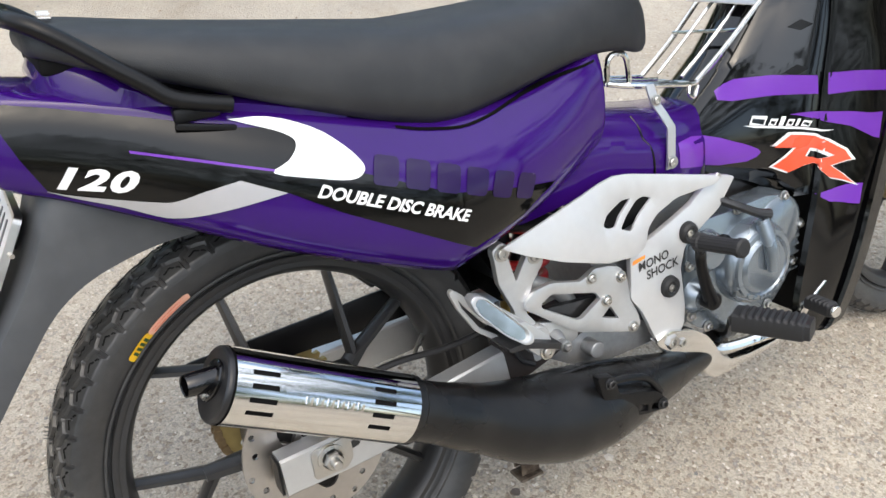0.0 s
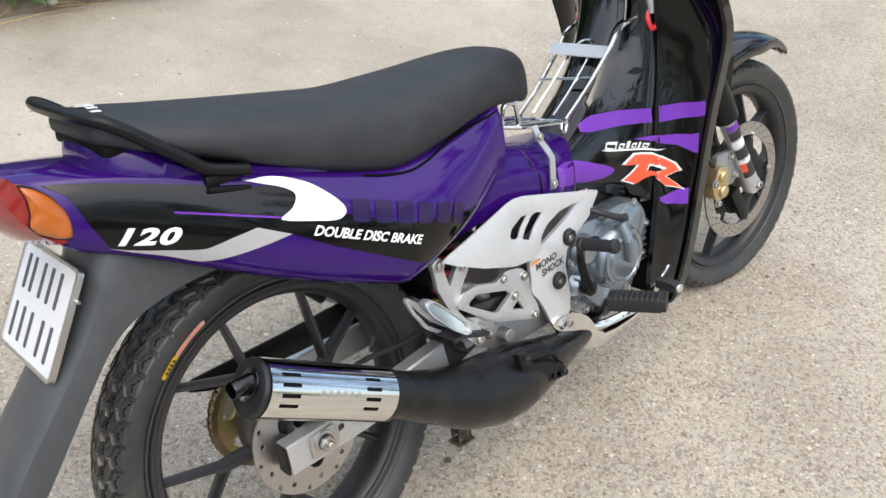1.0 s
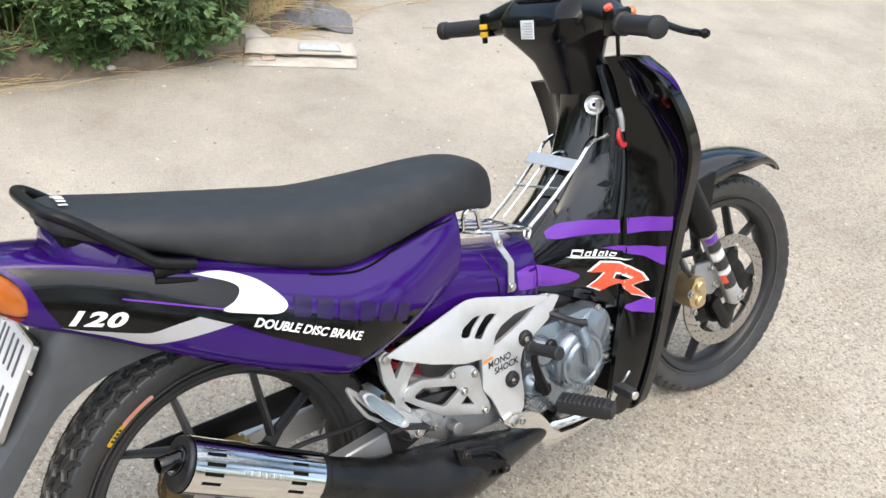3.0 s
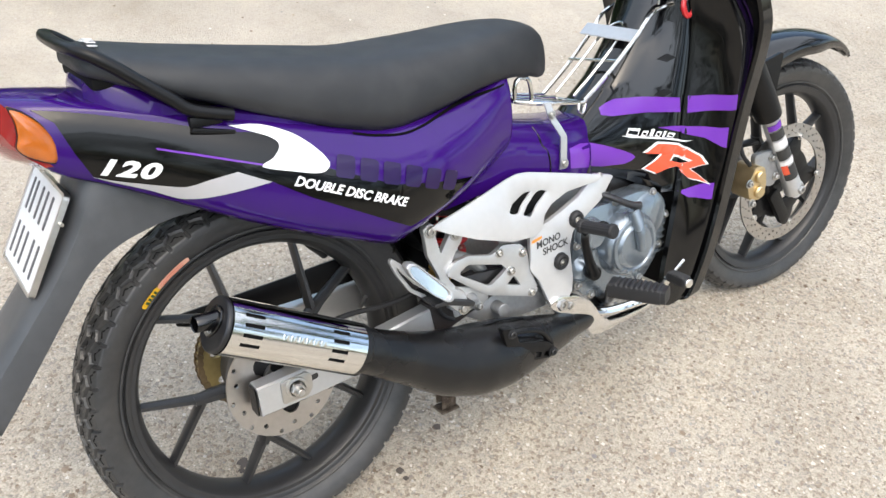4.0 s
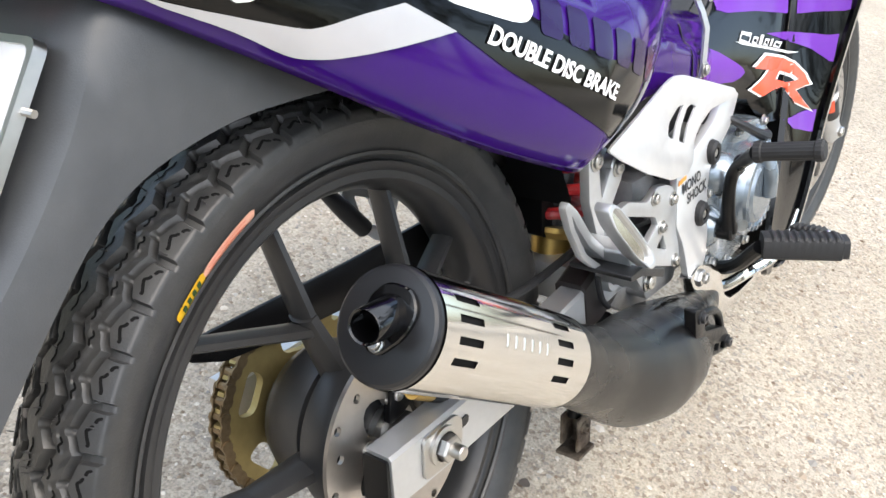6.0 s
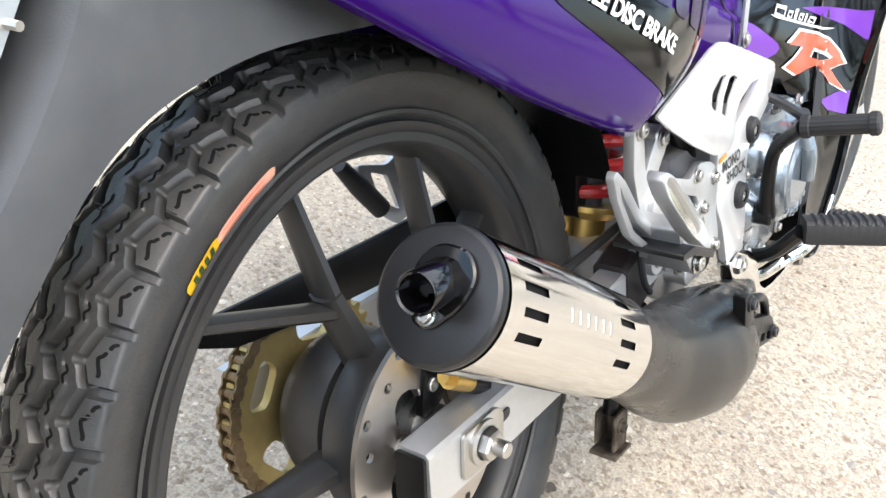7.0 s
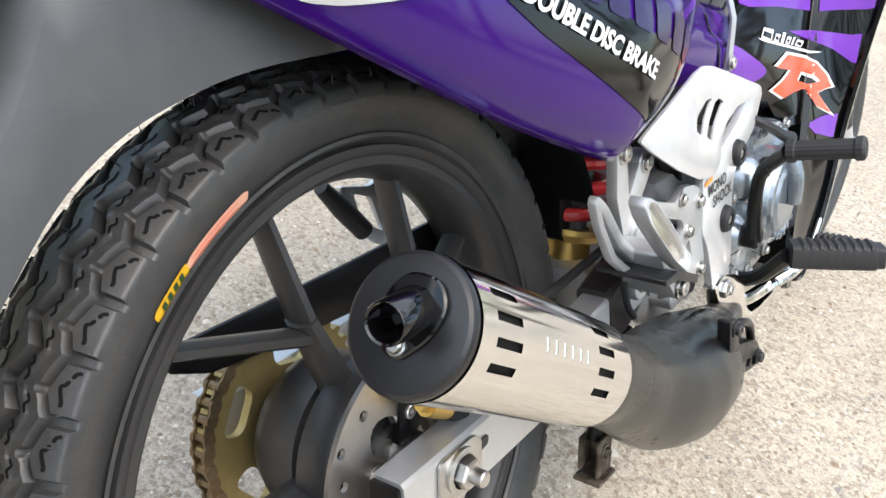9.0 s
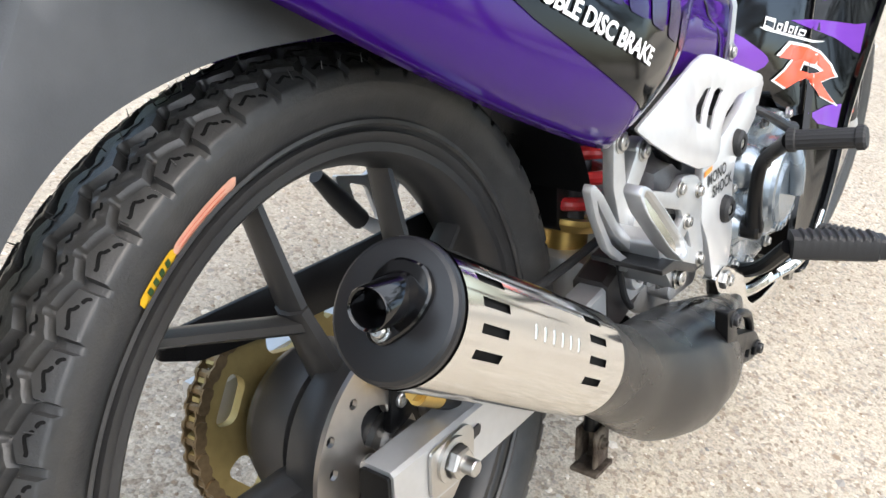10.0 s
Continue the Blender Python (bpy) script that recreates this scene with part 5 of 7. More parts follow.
# bush and bolts below the pillion bracket, coolant hose behind the rear set plate
bush = part("link_bush", lathe([(0.006, -0.012), (0.018, -0.012), (0.020, -0.009), (0.020, 0.012), (0.006, 0.012)], (0.318, -0.104, 0.332), (0, 1, 0), 32), ALLOY, bike, "aluminium link bush with a bolt")
bolt("bush_bolt", (0.318, -0.116, 0.332), 0.008, 0.010, STEEL, bush)
part("joint_yoke", lathe([(0.0, -0.014), (0.011, -0.012), (0.013, 0.0), (0.011, 0.012), (0, 0.014)], (0.352, -0.106, 0.318), (0.2, 1, 0.3), 20), CAST_ALLOY, bush)
bolt("yoke_bolt", (0.360, -0.118, 0.308), 0.006, 0.008, STEEL, bush)
part("carburettor_hose", tube([(0.33, -0.075, 0.40), (0.36, -0.08, 0.385), (0.39, -0.075, 0.362), (0.41, -0.07, 0.33)], 0.012, 12), CAST_ALLOY, bike, "cast intake pipe")
part("vent_hose", tube([(0.268, -0.10, 0.40), (0.276, -0.112, 0.355), (0.285, -0.116, 0.318), (0.31, -0.112, 0.296)], 0.0035, 8), RUBBER_CLEAN, bike, "thin black vent hose")

# ---- rear mudguard, number plate, lamps, grab rail ----
MUD = [  # front edge x, z; back edge x, z
    (-0.03, 0.592, -0.03, 0.64), (-0.11, 0.589, -0.13, 0.668), (-0.16, 0.580, -0.19, 0.680), (-0.20, 0.566, -0.215, 0.660), (-0.235, 0.542, -0.240, 0.606), (-0.27, 0.502, -0.276, 0.552), (-0.314, 0.447, -0.325, 0.495), (-0.360, 0.390, -0.378, 0.435), (-0.394, 0.350, -0.412, 0.388)]
rows = []
for fx, fz, bx, bz in spline(MUD, 4):
    half = 0.064
    side = [(fx, -half + 0.006, fz), (fx, -half, fz), (fx * 0.5 + bx * 0.5, -half - 0.002, fz * 0.5 + bz * 0.5), (fx * 0.15 + bx * 0.85, -half, fz * 0.15 + bz * 0.85), (bx, -half + 0.010, bz), (bx - 0.004, -half * 0.5, bz), (bx - 0.005, 0, bz)]
    far_side = [(bx + 0.012, half - 0.004, bz - 0.012), (bx + 0.010, half - 0.001, bz - 0.010), (bx + 0.007, half, bz - 0.007), (bx + 0.004, half - 0.002, bz - 0.003), (bx, half - 0.010, bz), (bx - 0.004, half * 0.5, bz)]
    rows.append(side + far_side[::-1])
mud = part("rear_mudguard", loft(rows, closed=False), PLASTIC_GREY, bike, "dark grey plastic rear mudguard", 45)
mt = mud.modifiers.new("thickness", "SOLIDIFY")
mt.thickness, mt.offset = 0.003, 0.0
plate_dir = Vector((-0.0735, 0, -0.1245)).normalized()
plate_nrm = Vector((-0.861, 0, 0.508))
plate_c = Vector((-0.268, 0.044, 0.582)) + plate_nrm * 0.008


def on_plate(a, b, h=0.0):
    """A point of the plate: a to the right as read, b up."""
    return plate_c + Vector((0, -1, 0)) * a - plate_dir * b + plate_nrm * h


def plate_slab(name, pts, h0, h1, mat, parent, label=""):
    return part(name, loft([[on_plate(a, b, h0) for a, b in pts], [on_plate(a, b, h1) for a, b in pts]]), mat, parent, label, 30)


plate = plate_slab("number_plate", rounded([(-0.095, -0.072), (0.095, -0.072), (0.095, 0.072), (-0.095, 0.072)], 0.008), 0, 0.002, PLATE_WHITE, bike, "white number plate with two rows of dark bars")
rim = rounded([(-0.097, -0.074), (0.097, -0.074), (0.097, 0.074), (-0.097, 0.074)], 0.009)
part("plate_frame", loft([[on_plate(a, b, -0.004) for a, b in rim], [on_plate(a, b, 0.004) for a, b in rim], [on_plate(a * 0.95, b * 0.94, 0.004) for a, b in rim], [on_plate(a * 0.95, b * 0.94, 0.001) for a, b in rim]], caps=False), STEEL, plate, "thin bright metal plate frame", 30)
for b, cells in ((0.034, (-0.066, -0.042, -0.008, 0.020, 0.050)), (-0.034, (-0.070, -0.040, -0.010, 0.030, 0.060))):
    for a in cells:
        plate_slab("character_bar", rounded([(a - 0.0045, b - 0.024), (a + 0.0045, b - 0.024), (a + 0.0045, b + 0.024), (a - 0.0045, b + 0.024)], 0.003), 0.002, 0.0028, PLATE_INK, plate)
part("plate_screw", tube([tuple(on_plate(0.09, 0.035, 0.0)), tuple(on_plate(0.104, 0.035, -0.004))], 0.0025, 8, smooth=False), STEEL, plate)
part("plate_bracket", box((-0.250, 0.0, 0.60), (-0.236, 0.06, 0.63), 0.003), PLASTIC_BLACK, bike)


def lamp_lens(y0, y1, n=10):
    rings = []
    for y in np.linspace(y0, y1, n):
        q = max(0.0, 1 - (y / 0.090) ** 2)
        back = 0.046 * q**0.7 + 0.004
        ring = []
        for s, k in ((0.0, 0.0), (0.02, 0.7), (0.2, 0.98), (0.45, 1.04), (0.7, 0.94), (0.92, 0.62), (1.0, 0.0)):
            x, z = -0.290 + 0.050 * s, 0.786 - 0.090 * s
            ring.append((x - 0.87 * back * k, y, z - 0.38 * back * k))
        ring.append((-0.250, y, 0.728))
        rings.append(ring)
    return loft(rings)


part("tail_lamp", lamp_lens(-0.073, 0.073, 16), LENS_RED, bike, "red tail lamp lens", 50)
AMBER = [(-0.284, 0.778), (-0.279, 0.760), (-0.280, 0.741), (-0.286, 0.729), (-0.277, 0.717), (-0.257, 0.705), (-0.243, 0.700), (-0.239, 0.721), (-0.244, 0.739), (-0.255, 0.757), (-0.270, 0.771)]
amber_mid = Vector((-0.262, 0.736))
for side in (-1, 1):
    lens = [[(amber_mid.x + (x - amber_mid.x) * f, side * y, amber_mid.y + (z - amber_mid.y) * f) for x, z in rounded(AMBER, 0.006)] for f, y in ((1.05, 0.060), (1.02, 0.0745), (0.97, 0.0785), (0.80, 0.0815), (0.5, 0.0835), (0.2, 0.0842))]
    signal = part("turn_signal", loft(lens), LENS_ORANGE, bike, "orange-amber rear turn signal lens", 60)
    gasket = [[(amber_mid.x + (x - amber_mid.x) * f, side * y, amber_mid.y + (z - amber_mid.y) * f) for x, z in rounded(AMBER, 0.006)] for f, y in ((1.06, 0.067), (1.055, 0.0755), (1.01, 0.0762))]
    part("gasket", loft(gasket), PLASTIC_BLACK, signal)

rail_half = [(-0.024, -0.117, 0.7265), (-0.054, -0.118, 0.735), (-0.080, -0.118, 0.745), (-0.100, -0.116, 0.762), (-0.126, -0.113, 0.783), (-0.155, -0.108, 0.808), (-0.179, -0.102, 0.826), (-0.194, -0.088, 0.834), (-0.201, -0.055, 0.836), (-0.202, -0.02, 0.836)]
grab = part("grab_rail", tube(rail_half + [(x, -y, z) for x, y, z in rail_half[::-1]], 0.0102, 14, 5, squash=0.85), PLASTIC_BLACK, bike, "satin black grab rail round the tail")
for s in (-1, 1):
    part("rail_mount", box((-0.080, min(s * 0.086, s * 0.112), 0.716), (-0.034, max(s * 0.086, s * 0.112), 0.732), 0.003), PLASTIC_BLACK, grab)
    part("rail_foot", slab(rounded([(-0.080, 0.719), (-0.022, 0.705), (-0.024, 0.700), (-0.082, 0.713)], 0.002), min(s * 0.108, s * 0.118), max(s * 0.108, s * 0.118), (), 0.001), PLASTIC_BLACK, grab)
# black pan under the seat and the purple hump that carries its tail
pan_rows = []
for x, top, low, w in spline(SEAT, 3)[6:27]:
    floor_z = float(np.interp(x, [-0.20, -0.10, 0.0, 0.10, 0.20, 0.45], [0.770, 0.748, 0.720, 0.690, 0.660, 0.655])) - 0.01
    pan_rows.append([(x, -w * 0.66, floor_z), (x, -w * 0.70, low + 0.012), (x, w * 0.70, low + 0.012), (x, w * 0.66, floor_z)])
part("seat_base", box((-0.184, -0.080, 0.780), (-0.118, 0.080, 0.797), 0.005), MATT_BLACK, seat, "black moulded base under the seat tail")
part("seat_pan", loft(pan_rows), MATT_BLACK, seat, "black seat pan")
hump = []
for x, top, w in spline([(-0.190, 0.780, 0.050), (-0.178, 0.792, 0.074), (-0.15, 0.790, 0.088), (-0.115, 0.770, 0.096), (-0.085, 0.748, 0.098), (-0.05, 0.738, 0.101), (-0.03, 0.737, 0.104), (0.01, 0.727, 0.106), (0.05, 0.715, 0.109), (0.10, 0.698, 0.110)], 4):
    floor_z = float(np.interp(x, [-0.22, -0.10, 0.0, 0.10], [0.768, 0.735, 0.705, 0.672]))
    hump.append([(x, -w, floor_z), (x, -w * 0.99, floor_z + 0.6 * (top - floor_z)), (x, -w * 0.9, top - 0.004), (x, -w * 0.6, top), (x, w * 0.6, top), (x, w * 0.9, top - 0.004), (x, w * 0.99, floor_z + 0.6 * (top - floor_z)), (x, w, floor_z)])
part("tail_hump", loft(hump), PURPLE, bike, "purple shell rising under the tail of the seat", 45)

# ---- purple tunnel cover between the seat and the column ----
rows = []
for x, top, bot, w in spline([(0.305, 0.560, 0.474, 0.060), (0.34, 0.590, 0.484, 0.080), (0.40, 0.612, 0.496, 0.089), (0.44, 0.610, 0.502, 0.090), (0.47, 0.603, 0.502, 0.090), (0.52, 0.591, 0.490, 0.089), (0.57, 0.580, 0.478, 0.087), (0.62, 0.572, 0.464, 0.080), (0.67, 0.568, 0.452, 0.066)], 4):
    h = top - bot
    right = [(-w * 0.97, bot), (-w, bot + 0.15 * h), (-w, bot + 0.45 * h), (-w * 0.985, bot + 0.56 * h), (-w * 0.90, bot + 0.62 * h), (-w * 0.86, bot + 0.70 * h), (-w * 0.82, bot + 0.85 * h), (-w * 0.70, bot + 0.95 * h), (-w * 0.4, top)]
    rows.append([(x, y, z) for y, z in right] + [(x, -y, z) for y, z in right[::-1]])
tunnel = part("tunnel_cover", loft(rows), PURPLE, bike, "glossy purple tunnel cover in front of the seat", 45)
part("cover_seam", tube([(0.551, -0.0885, 0.490), (0.551, -0.0888, 0.515), (0.547, -0.0868, 0.537), (0.540, -0.0785, 0.551), (0.537, -0.0745, 0.566), (0.531, -0.064, 0.582)], 0.0016, 8), BLACK_GLOSS, tunnel)
part("hook_strap", loft([[(x, y, z) for x, y, z in ((p[0] - 0.007, p[1], p[2]), (p[0] + 0.007, p[1], p[2]), (p[0] + 0.007, p[1] + 0.003, p[2]), (p[0] - 0.007, p[1] + 0.003, p[2]))] for p in ((0.556, -0.078, 0.622), (0.558, -0.086, 0.598), (0.568, -0.091, 0.580), (0.580, -0.093, 0.560), (0.579, -0.093, 0.515), (0.578, -0.092, 0.500))]), ALLOY, bike, "bent aluminium rack strap")
bolt("strap_bolt", (0.579, -0.094, 0.510), 0.0065, 0.005, STEEL, bike, hexa=False)
bolt("strap_bolt", (0.558, -0.087, 0.602), 0.0055, 0.005, STEEL, bike, hexa=False)

# ---- chromed wire rack ----
rack = part("wire_rack", tube([(0.500, -0.055, 0.632), (0.54, -0.062, 0.622), (0.60, -0.065, 0.612), (0.645, -0.066, 0.605), (0.662, -0.066, 0.612), (0.72, -0.066, 0.652), (0.780, -0.067, 0.702), (0.822, -0.068, 0.740), (0.880, -0.074, 0.752)], 0.0042, 8, 5), CHROME, bike, "chromed wire luggage rack over the tunnel")
part("rail", tube([(0.500, 0.055, 0.632), (0.54, 0.062, 0.620), (0.60, 0.065, 0.604), (0.655, 0.066, 0.592), (0.675, 0.066, 0.600), (0.73, 0.066, 0.640), (0.790, 0.067, 0.692), (0.822, 0.068, 0.724), (0.870, 0.074, 0.738)], 0.0042, 8, 5), CHROME, rack)
part("cross_wire", tube([(0.500, -0.055, 0.632), (0.490, -0.03, 0.634), (0.490, 0.03, 0.634), (0.500, 0.055, 0.632)], 0.0042, 8), CHROME, rack)
part("hoop", tube([(0.502, -0.054, 0.634), (0.502, -0.056, 0.660), (0.512, -0.057, 0.670), (0.530, -0.058, 0.665), (0.536, -0.058, 0.640), (0.536, -0.058, 0.622)], 0.0042, 8), CHROME, rack)
for y in (-0.032, 0.0, 0.032):
    part("tray_wire", tube([(0.492, y, 0.634), (0.56, y, 0.618), (0.640, y, 0.604)], 0.0026, 8), CHROME, rack)
part("loop", tube([(0.66, -0.030, 0.607), (0.72, -0.030, 0.651), (0.775, -0.028, 0.697), (0.798, -0.014, 0.717), (0.798, 0.010, 0.714), (0.775, 0.024, 0.692), (0.72, 0.026, 0.646), (0.665, 0.026, 0.604)], 0.0026, 8), CHROME, rack)
part("strap_plate", loft([[(0.764 + a, y, 0.694 + a * 0.86 + h) for a, h in ((0, 0), (0.020, 0), (0.020, 0.002), (0, 0.002))] for y in (-0.068, 0.068)]), ALLOY, rack, "flat aluminium cross plate")
part("cross_wire", tube([(0.735, -0.066, 0.664), (0.735, 0.066, 0.650)], 0.0026, 8, smooth=False), CHROME, rack)
part("cross_wire", tube([(0.645, -0.066, 0.605), (0.655, 0.066, 0.592)], 0.003, 8, smooth=False), CHROME, rack)
part("wire_curl", tube([(0.64, -0.066, 0.606), (0.635, -0.070, 0.592), (0.645, -0.070, 0.586), (0.655, -0.066, 0.600)], 0.0028, 8), CHROME, rack)
for s in (-1, 1):
    clamp = part("rack_clamp", tube([(0.888, s * 0.080, 0.762), (0.882, s * 0.086, 0.742), (0.890, s * 0.088, 0.726), (0.902, s * 0.088, 0.732), (0.902, s * 0.084, 0.752)], 0.0055, 10), SPRING_RED, rack, "red plastic rack clamp")
    part("clamp_hook", tube([(0.884, s * 0.082, 0.802), (0.888, s * 0.086, 0.780), (0.890, s * 0.088, 0.755)], [0.007, 0.007, 0.005], 10), ALLOY, rack, "silver clamp hook")

# ---- handlebar cover ----
neck_rows = []
for z, x0, x1, w in ((0.835, 0.792, 0.90, 0.052), (0.86, 0.785, 0.895, 0.056), (0.90, 0.765, 0.885, 0.064), (0.935, 0.735, 0.88, 0.085), (0.955, 0.722, 0.885, 0.110), (0.985, 0.722, 0.890, 0.122), (1.010, 0.742, 0.888, 0.118), (1.035, 0.772, 0.872, 0.105), (1.046, 0.790, 0.862, 0.090)):
    pts = rounded([(x0, -w * 0.72), (x0 + 0.035, -w), (x1 - 0.03, -w), (x1, -w * 0.6), (x1, w * 0.6), (x1 - 0.03, w), (x0 + 0.035, w), (x0, w * 0.72)], 0.02, 3)
    neck_rows.append([(x, y, z) for x, y in pts])
bars = part("handlebar_cover", loft([list(r) for r in neck_rows]), BAR_BLACK, bike, "black handlebar cover with instrument panel", 45)
meter = [(0.748, -0.062, 1.018), (0.748, 0.062, 1.018), (0.806, 0.078, 1.052), (0.806, -0.078, 1.052)]
mn = Vector((-0.505, 0, 0.863))
part("meter_bezel", loft([[Vector(p) - mn * 0.012 for p in meter], [Vector(p) + mn * 0.004 for p in meter], [Vector(p) * 0.9 + Vector((0.777, 0, 1.035)) * 0.1 + mn * 0.004 for p in meter], [Vector(p) * 0.9 + Vector((0.777, 0, 1.035)) * 0.1 + mn * 0.0005 for p in meter]]), BAR_BLACK, bars)
glass = [Vector(p) * 0.88 + Vector((0.777, 0, 1.035)) * 0.12 for p in meter]
part("meter_lens", loft([[p + mn * 0.000 for p in glass], [p + mn * 0.0025 for p in glass]]), GLASS_DARK, bars, "glossy grey instrument lens")
# the red disc paints a faint reddish reflection onto the lens
for yy, rr, m_ in ((0.030, 0.016, METER_INK), (-0.006, 0.012, METER_INK), (-0.036, 0.010, METER_REFLECTION)):
    part("meter_mark", disc_solid(Vector((0.778, yy, 1.0355)) + mn * 0.0028, tuple(mn), rr * 0.6, 0.0006, 16, 0.0002), m_, bars)
part("warning_label", loft([[(0.7205 - h, y, z) for y, z in ((-0.022, 0.950), (0.016, 0.950), (0.016, 0.985), (-0.022, 0.985))] for h in (0.0, 0.0015)]), WHITE_STICKER, bars, "white warning label with grey bars")
for k in range(6):
    part("label_bar", loft([[(0.7188 - h, y, z) for y, z in ((-0.019, 0.953 + 0.005 * k), (0.013 - 0.004 * (k % 3), 0.953 + 0.005 * k), (0.013 - 0.004 * (k % 3), 0.955 + 0.005 * k), (-0.019, 0.955 + 0.005 * k))] for h in (0.0, 0.0006)]), SILVER_STICKER, bars)
for s in (-1, 1):
    arm = tube([(0.80, s * 0.09, 0.985), (0.792, s * 0.14, 0.983), (0.778, s * 0.185, 0.975)], [0.045, 0.034, 0.024], 18)
    part("cover_arm", arm, BAR_BLACK, bars)
    part("switch_box", box((0.755, min(s * 0.168, s * 0.200), 0.950), (0.800, max(s * 0.168, s * 0.200), 0.998), 0.006), BAR_BLACK, bars)
    rings = []
    g0, g1 = Vector((0.774, s * 0.200, 0.970)), Vector((0.738, s * 0.318, 0.966))
    gd = (g1 - g0).normalized()
    gu = gd.orthogonal().normalized()
    gv = gd.cross(gu)
    for t, r in ((0, 0.021), (0.06, 0.021), (0.08, 0.0165), (0.3, 0.0172), (0.85, 0.0165), (0.87, 0.019), (0.98, 0.019), (1.0, 0.012)):
        rings.append([g0 + (g1 - g0) * t + (gu * math.cos(a) + gv * math.sin(a)) * r * (1.03 if k % 2 else 1.0) for k, a in enumerate(np.linspace(0, 2 * math.pi, 32, endpoint=False))])
    part("grip", loft(rings), RUBBER_CLEAN, bars, "black ribbed rubber grip", 30)
    part("front_turn_signal", lathe([(0, 0.011), (0.007, 0.010), (0.011, 0.005), (0.012, -0.008), (0.0, -0.01)], (0.852, s * 0.142, 0.984), (0.4, s * 0.8, 0.1), 20), LENS_AMBER, bars, "amber front turn signal")
part("brake_lever", tube([(0.818, -0.165, 0.968), (0.845, -0.21, 0.966), (0.850, -0.27, 0.950), (0.836, -0.325, 0.946)], [0.008, 0.0065, 0.006, 0.0065], 10), BAR_BLACK, bars, "black front brake lever")
part("lever_ball", lathe([(0, -0.009), (0.006, -0.007), (0.009, 0), (0.006, 0.007), (0, 0.009)], (0.834, -0.330, 0.946), (0, 1, 0), 16), BAR_BLACK, bars)
part("start_button", disc_solid((0.758, -0.182, 1.000), (-0.5, 0, 0.86), 0.008, 0.004, 16), RED_STICKER, bars, "red switch button")
for z in (0.972, 0.956):
    part("switch_tab", box((0.744, 0.172, z - 0.005), (0.757, 0.184, z + 0.005), 0.001), YELLOW, bars, "yellow switch tab")
part("choke_knob", disc_solid((0.752, 0.178, 0.944), (0, 0, 1), 0.006, 0.006, 12), BAR_BLACK, bars)
part("brake_hose", tube([(0.82, -0.14, 0.955), (0.86, -0.10, 0.92), (0.90, -0.06, 0.88)], 0.004, 8), RUBBER_CLEAN, bars)
key_c = Vector((0.842, -0.058, 0.812))
key_ax = Vector((-0.75, -0.62, 0.22)).normalized()
lock = part("ignition_lock", lathe([(0.004, -0.006), (0.009, -0.006), (0.010, -0.003), (0.014, -0.002), (0.019, -0.004), (0.020, 0.004)], key_c, tuple(-key_ax), 28), STEEL, bike, "chromed ignition lock with a key")
part("key", box(tuple(key_c + Vector((-0.004, -0.016, -0.006))), tuple(key_c + Vector((0.004, -0.006, 0.012))), 0.001), STEEL, lock)
part("key_chain", tube([tuple(key_c + Vector((-0.004, -0.014, -0.004))), (0.834, -0.072, 0.785), (0.832, -0.070, 0.752)], 0.0016, 6), STEEL, lock)

# ---- front fork, caliper, mudguard ----
for s in (-1, 1):
    leg = part("fork_leg", tube([(1.294, s * 0.078, 0.284), (1.262, s * 0.078, 0.338), (1.135, s * 0.078, 0.552)], [0.022, 0.0195, 0.0185], 22, smooth=False), ALLOY, bike, "silver fork slider with a white and dark sticker")
    part("fork_boot", tube([(1.172, s * 0.078, 0.488), (1.150, s * 0.078, 0.525), (1.09, s * 0.075, 0.625)], [0.030, 0.031, 0.030], 22, smooth=False), PLASTIC_BLACK, bike, "black fork cover")
    part("stanchion", tube([(1.10, s * 0.076, 0.61), (0.965, s * 0.07, 0.84)], 0.014, 16, smooth=False), PLASTIC_BLACK, bike)
    part("axle_lug", disc_solid((1.292, s * 0.078, 0.290), (0, 1, 0), 0.021, 0.014, 24, 0.003), ALLOY, leg)
    bolt("axle_nut", (1.290, s * 0.092, 0.294), 0.010, 0.014, STEEL, leg, axis=(0, s, 0))
    if s < 0:
        d = Vector((-0.127, 0, 0.214)).normalized()
        nrm = Vector((-0.35, -0.93, -0.1)).normalized()
        c0 = Vector((1.268, -0.078, 0.328))
        for a0, a1, m_ in ((0.0, 0.042, LETTER_BLACK), (0.046, 0.060, WHITE_STICKER), (0.064, 0.094, LETTER_BLACK), (0.098, 0.122, WHITE_STICKER), (0.126, 0.150, LETTER_BLACK), (0.154, 0.170, VIOLET)):
            rr = []
            for t in (a0, a1):
                rr.append([c0 + d * t + (Vector((0, -1, 0)) * math.cos(q) + d.cross(Vector((0, -1, 0))) * math.sin(q)) * 0.0208 for q in np.linspace(-1.2, 0.9, 8)])
            part("fork_sticker", loft(rr, closed=False), m_, leg)
        rr = [[c0 + d * t + (Vector((0, -1, 0)) * math.cos(q) + d.cross(Vector((0, -1, 0))) * math.sin(q)) * 0.0212 for q in np.linspace(-1.2, -0.5, 4)] for t in (0.020, 0.048)]
        part("fork_sticker", loft(rr, closed=False), RED_STICKER, leg)
cal = part("front_caliper", slab(rounded([(1.112, 0.340), (1.132, 0.384), (1.162, 0.378), (1.174, 0.332), (1.158, 0.300), (1.124, 0.304)], 0.012), -0.096, -0.044, (), 0.006), BRASS_PALE, bike, "pale brass front brake caliper")
for x, z in ((1.146, 0.358), (1.148, 0.322)):
    part("piston_boss", disc_solid((x, -0.096, z), (0, 1, 0), 0.0145, 0.009, 24, 0.003), BRASS_PALE, cal)
